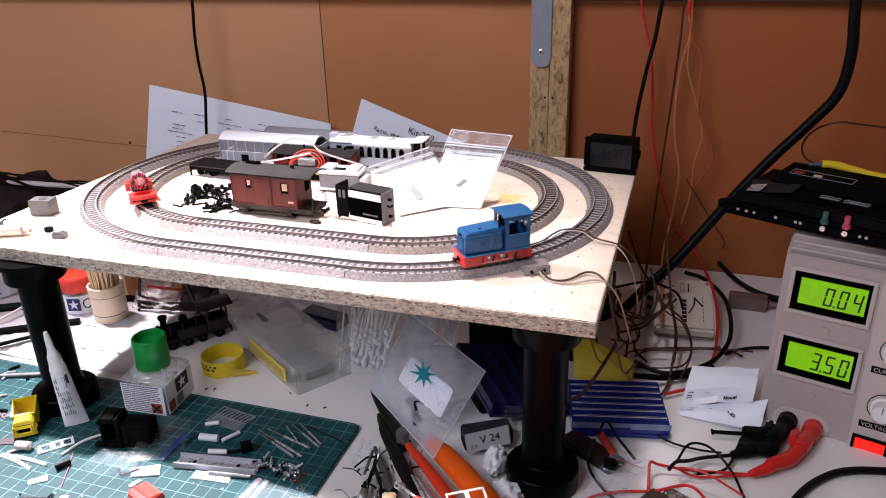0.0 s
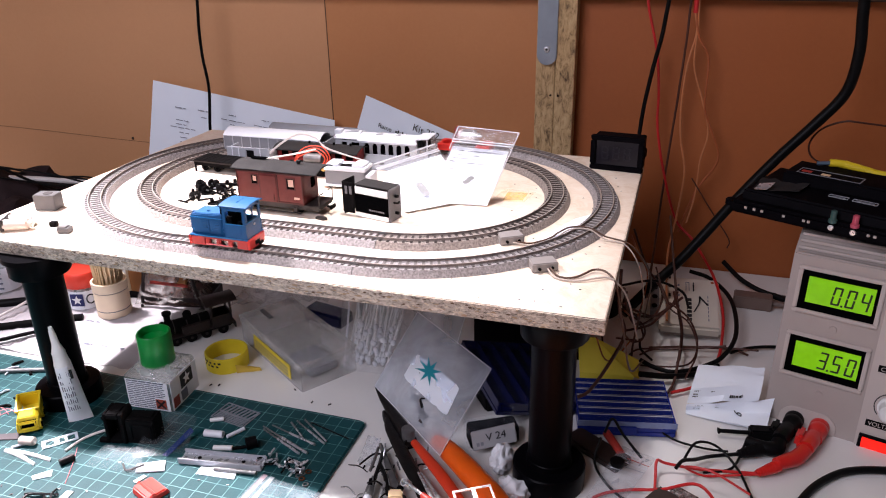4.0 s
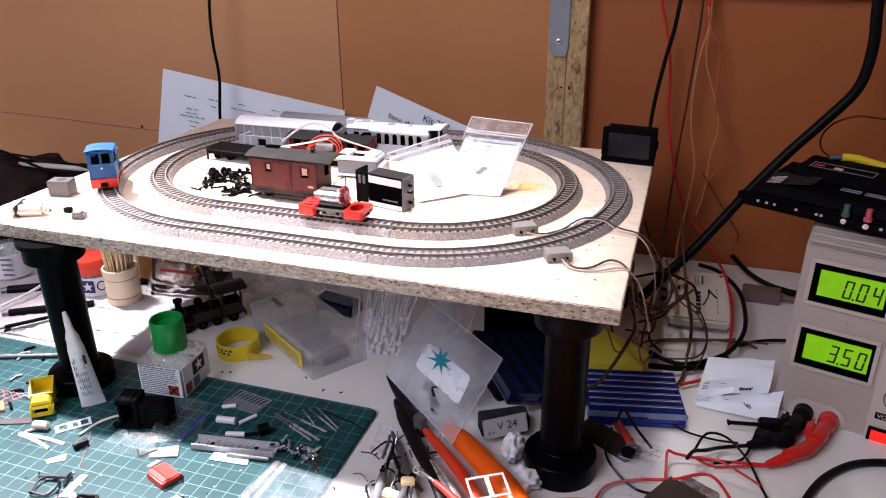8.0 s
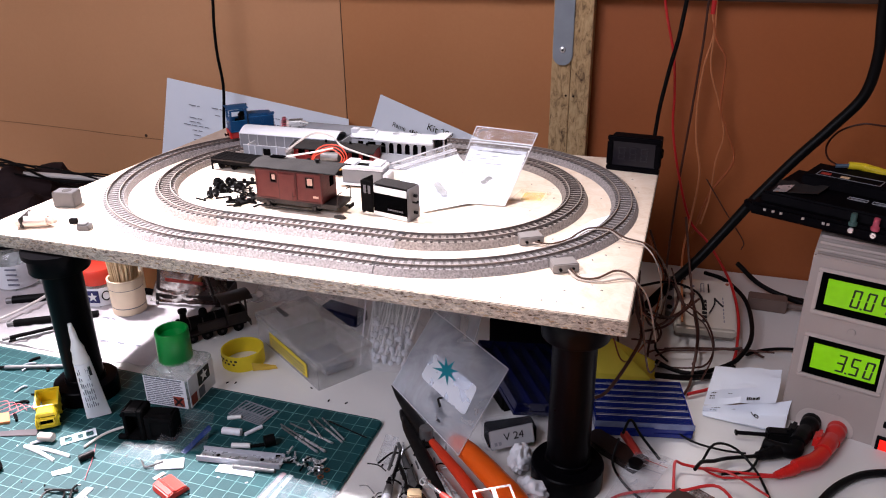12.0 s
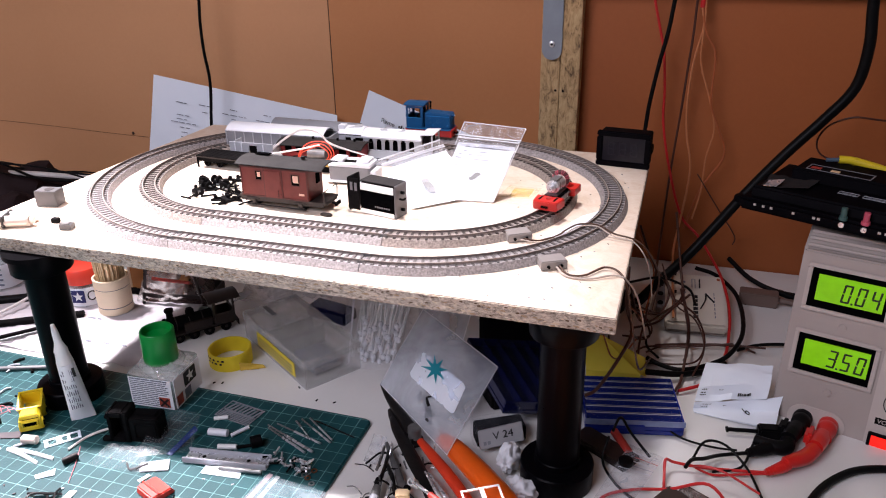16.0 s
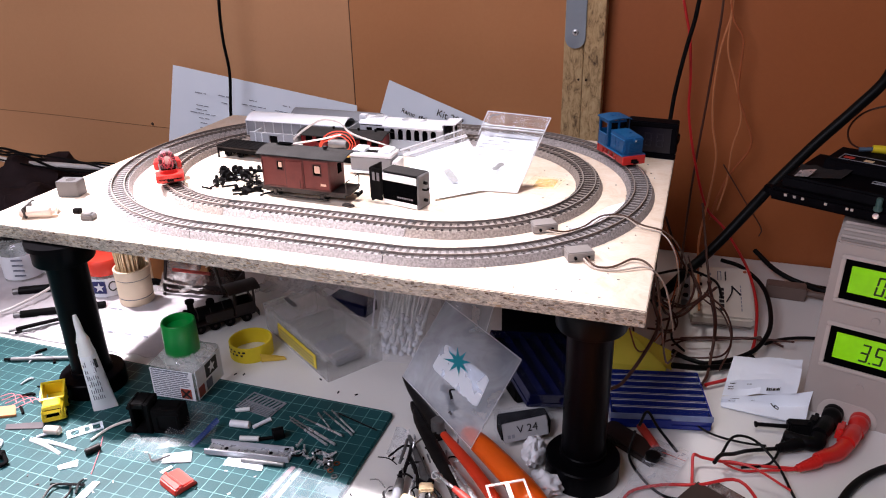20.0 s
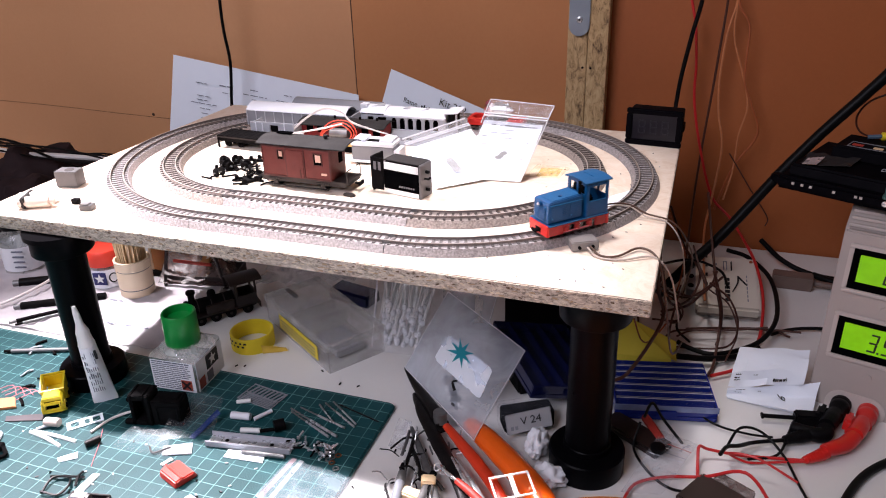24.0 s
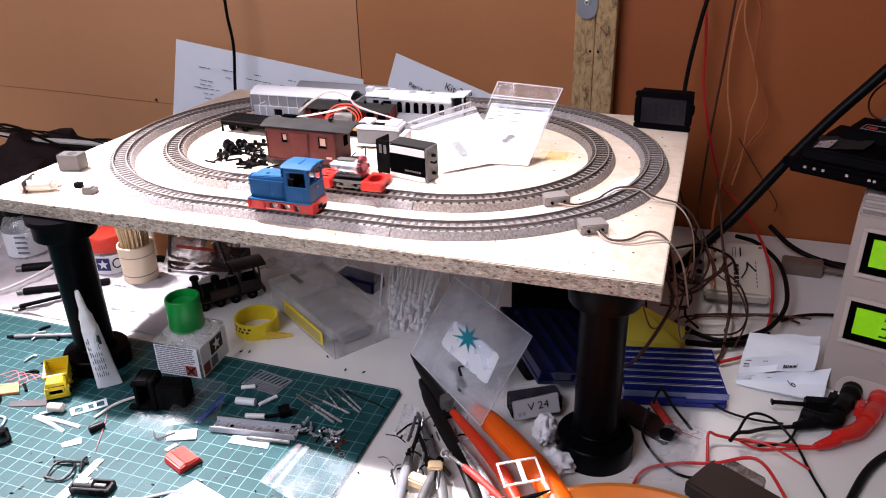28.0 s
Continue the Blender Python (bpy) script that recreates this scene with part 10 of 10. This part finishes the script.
for k, (a, b) in enumerate((((-0.012, -0.147), (0.034, -0.166)), ((-0.010, -0.150), (0.029, -0.168)), ((-0.006, -0.144), (0.035, -0.156)), ((0.009, -0.134), (0.041, -0.153)), ((0.014, -0.131), (0.041, -0.150)), ((0.020, -0.133), (0.055, -0.143)), ((0.006, -0.137), (0.024, -0.152)))):
    A, B = Vector((*a, MATZ + 0.0014)), Vector((*b, MATZ + 0.0014))
    db = thing("drill_bit", "fine bright twist drill lying on the mat", "drill bit", group="drill bits on the mat")
    part("shank", Shape().tube([A.lerp(B, 0.42), B], 0.0010 - 0.00008 * k, 10, 1), STEEL if k != 5 else TOOL_DARK, db)
    pts = [A.lerp(B, 0.42 * i / 26) + Vector((0.0004 * math.cos(i * 1.1), 0.0004 * math.sin(i * 1.1), 0.0004 * math.cos(i * 1.1 + 1.5))) for i in range(27)]
    part("flute", Shape().tube(pts, 0.0006, 6, 1), DULL_STEEL if k != 5 else TOOL_DARK, db, "twisted flute")
rs_ = random.Random(5)
for k in range(26):
    x, y = 0.006 + 0.034 * rs_.random(), -0.176 - 0.011 * rs_.random()
    sc = thing("small_screw", "tiny steel screw in a heap on the mat", "screw", group="tiny screws on the mat", m=pose(x, y, MATZ + 0.0016 + 0.001 * rs_.random(), 0, rs_.uniform(-25, 10), rs_.uniform(0, 360)))
    part("head", Shape().cyl((0, 0, 0), 0.0014, 0.0012, "x", 12), STEEL, sc)
    part("thread", Shape().cyl((0.0030, 0, 0), 0.0007, 0.0055, "x", 8), STEEL if k % 3 else BLACK_MATT, sc)
for k, (x, y) in enumerate(((0.0400, -0.1850), (0.0420, -0.1895), (0.0470, -0.1940), (0.0430, -0.1820), (0.0385, -0.1875))):
    single("washer", Shape().lathe([(0.0012, 0), (0.0022, 0), (0.0022, 0.0005), (0.0012, 0.0005), (0.0012, 0)], 20, caps=False), COPPER if k % 2 else DULL_STEEL, "tiny metal washer on the mat", "washer", "washers on the mat", m=pose(x, y, MATZ, 0, 0, 0))
zb = thing("small_zip_bag", "empty small zip bag lying on the mat edge", "plastic bag")
z1 = ((0.0150, -0.1950, MATZ + 0.0016), (0.0620, -0.2000, MATZ + 0.0016), (0.0650, -0.2480, MATZ + 0.0012), (0.0110, -0.2320, MATZ + 0.0012))
part("bag_film", Shape().sheet(quad_grid(*z1, 10, 10, -0.0012, 101, 0.0004), 0.0001), CLEAR, zb)
for u, mt in ((0.04, film("pink_zip", rgb(214, 170, 178), 0.45, 0.3, 0.2, 60)), (0.16, film("clear_zip", rgb(226, 232, 236), 0.45, 0.3, 0.2, 60))):
    part("zip_strip", Shape().sheet([[on_sheet(*z1, u, v, 0.0010), on_sheet(*z1, u + 0.07, v, 0.0010)] for v in (0, 0.5, 1)], 0.0001), mt, zb, "pale zip strip")
for k in range(46):
    x, y = rs_.uniform(-0.34, -0.17), rs_.uniform(-0.26, -0.125)
    if -0.195 < x and y > -0.17:
        continue
    single("black_sprue_bit", Shape().tube([(0, 0, 0.0007), (0.003 + 0.004 * rs_.random(), 0.002 * rs_.uniform(-1, 1), 0.0012), (0.007 + 0.007 * rs_.random(), 0.003 * rs_.uniform(-1, 1), 0.0007)], 0.0007 + 0.0006 * rs_.random(), 6, 3), BLACK_MATT if k % 4 else RESIN, "tiny black sprue offcut on the mat", "scrap", "sprue offcuts on the mat", m=pose(x, y, MATZ, 0, 0, rs_.uniform(0, 360)))
for k in range(46):
    x, y = rs_.uniform(-0.20, 0.03), rs_.uniform(-0.29, -0.205)
    single("mat_crumb", Shape().slab([(-0.0010, -0.0004), (0.0009, -0.0005), (0.0011, 0.0004), (-0.0006, 0.0005)], 0, 0.0005), (BLACK_MATT, WHITE, RESIN, BROWN_CARD)[k % 4], "tiny plastic crumb on the mat", "debris", "crumbs on the mat", m=pose(x, y, MATZ, 0, 0, rs_.uniform(0, 360)))
for k in range(22):
    x, y = rs_.uniform(-0.14, 0.12), rs_.uniform(-0.112, -0.09)
    if k > 8:
        x, y = rs_.uniform(0.062, 0.10), rs_.uniform(-0.25, -0.10)
    single("bench_crumb", Shape().slab([(-0.0014, -0.0004), (0.0013, -0.0005), (0.0015, 0.0004), (-0.0010, 0.0005)], 0, 0.0006), BLACK_MATT, "tiny dark crumb on the bench", "debris", "crumbs on the bench", m=pose(x, y, 0.0001, 0, 0, rs_.uniform(0, 360)))
ribbon = [((-0.1190, -0.2700), (-0.1210, -0.2580), (-0.1130, -0.2530), (-0.1060, -0.2600), (-0.1080, -0.2680), (-0.1190, -0.2700)), ((-0.1250, -0.2560), (-0.1130, -0.2540), (-0.1030, -0.2500)), ((-0.1080, -0.2460), (-0.1060, -0.2520), (-0.1030, -0.2580))]
for pts in ribbon:
    single("bent_wire_part", Shape().tube([(x, y, MATZ + 0.001 + 0.0015 * (i % 2)) for i, (x, y) in enumerate(pts)], 0.0008, 6, 4), TOOL_DARK, "bent dark wire part on the mat", "wire part", "bent wire parts")
single("spring_pin", Shape().cyl((0, 0, 0.0025), 0.0024, 0.010, "y", 14), TOOL_DARK, "small dark pin on the mat", "pin", bevel=0.0003, m=pose(-0.1220, -0.2210, MATZ, 0, 0, -30))
single("grey_wire", Shape().tube([(-0.0830, -0.2120, MATZ + 0.0008), (-0.0760, -0.2170, MATZ + 0.001), (-0.0680, -0.2090, MATZ + 0.0014)], 0.0007, 6, 3), DULL_STEEL, "short bent grey wire on the mat", "wire part")
single("pale_wire", Shape().tube([(-0.0680, -0.2720, MATZ + 0.0008), (-0.0500, -0.2660, MATZ + 0.001), (-0.0360, -0.2560, MATZ + 0.001), (-0.0280, -0.2540, MATZ + 0.001)], 0.0008, 6, 4), RESIN, "pale thin wire on the mat", "wire part")
single("pale_wire", Shape().tube([(-0.1320, -0.2120, MATZ + 0.0010), (-0.1290, -0.1960, MATZ + 0.001), (-0.1180, -0.1860, MATZ + 0.0030), (-0.1040, -0.1830, MATZ + 0.006)], 0.0010, 6, 4), WHITE_WIRE, "white wire curling from the housing", "wire part")
single("pink_thread", Shape().tube([(-0.1270, -0.2060, MATZ + 0.0006), (-0.1180, -0.2200, MATZ + 0.0006), (-0.1070, -0.2400, MATZ + 0.0006)], 0.0002, 5, 4), WIRE_PINK, "fine pink thread on the mat", "thread")
flat_bit("tan_scrap", [(-0.232, -0.205), (-0.216, -0.196), (-0.206, -0.205), (-0.222, -0.214)], 0.0020, TAN_SCRAP, "tan cardboard scrap on the mat", "scrap")
for k in range(5):
    single("pink_fibre", Shape().tube([(-0.238 + 0.006 * k, -0.192 - 0.002 * k, MATZ + 0.001), (-0.228 + 0.006 * k, -0.186, MATZ + 0.003), (-0.218 + 0.006 * k, -0.193 + 0.002 * k, MATZ + 0.001)], 0.0003, 5, 4), WIRE_PINK, "fine pink wire offcut on the mat", "scrap", "pink wire offcuts")
blk2 = thing("black_wagon_part", "black moulded model part on the mat", "model part", m=pose(-0.1900, -0.2500, MATZ, 0, 0, 18))
part("beam", Shape().box(-0.016, 0.016, -0.003, 0.003, 0.002, 0.006), BLACK_MATT, blk2, bevel=0.0005)
part("arm", Shape().tube([(0.006, -0.003, 0.003), (0.012, -0.010, 0.002), (0.020, -0.006, 0.002), (0.016, 0.0, 0.004)], 0.0014, 8, 5), BLACK_MATT, blk2)
flat_bit("white_scrap", [(-0.178, -0.262), (-0.168, -0.258), (-0.150, -0.285), (-0.160, -0.296)], 0.0008, PAPER, "white paper scrap on the mat", "scrap")
flat_bit("yellow_scrap", [(-0.158, -0.292), (-0.140, -0.292), (-0.134, -0.304), (-0.155, -0.306)], 0.0008, YELLOW_PAPER, "yellow paper scrap on the mat", "scrap")


# ---- what moves ----
BLUE_S = ((0, -0.0930), (2, 0.0040), (5, 0.1400), (8, 0.2759), (11, 0.4235), (16, 0.6710), (18, 0.7600), (20, 0.8560), (25, 1.0915), (28, 1.2330))
RED_S = ((0, 0.2233), (5, 0.7010), (8, 0.9717), (9, 1.0590), (11, 1.2514), (17, 1.8035), (20, 2.0841), (25, 2.5550), (28, 2.8280))


def along(table, t):
    for (ta, a), (tb, b) in zip(table, table[1:]):
        if t <= tb:
            return a + (b - a) * (t - ta) / (tb - ta)
    return table[-1][1]


def motions():
    for ob, table, r, off in ((blue_loco, BLUE_S, R_OUT, (0, 0)), (red_chassis, RED_S, R_IN, IN_OFF)):
        rows = []
        for k in range(0, 57):
            x, y, a = oval(along(table, k / 2), r, off)
            rows.append((k / 2, pose(x, y, RAIL_Z, 0, 0, math.degrees(a))))
        walk(ob, rows)


motions()
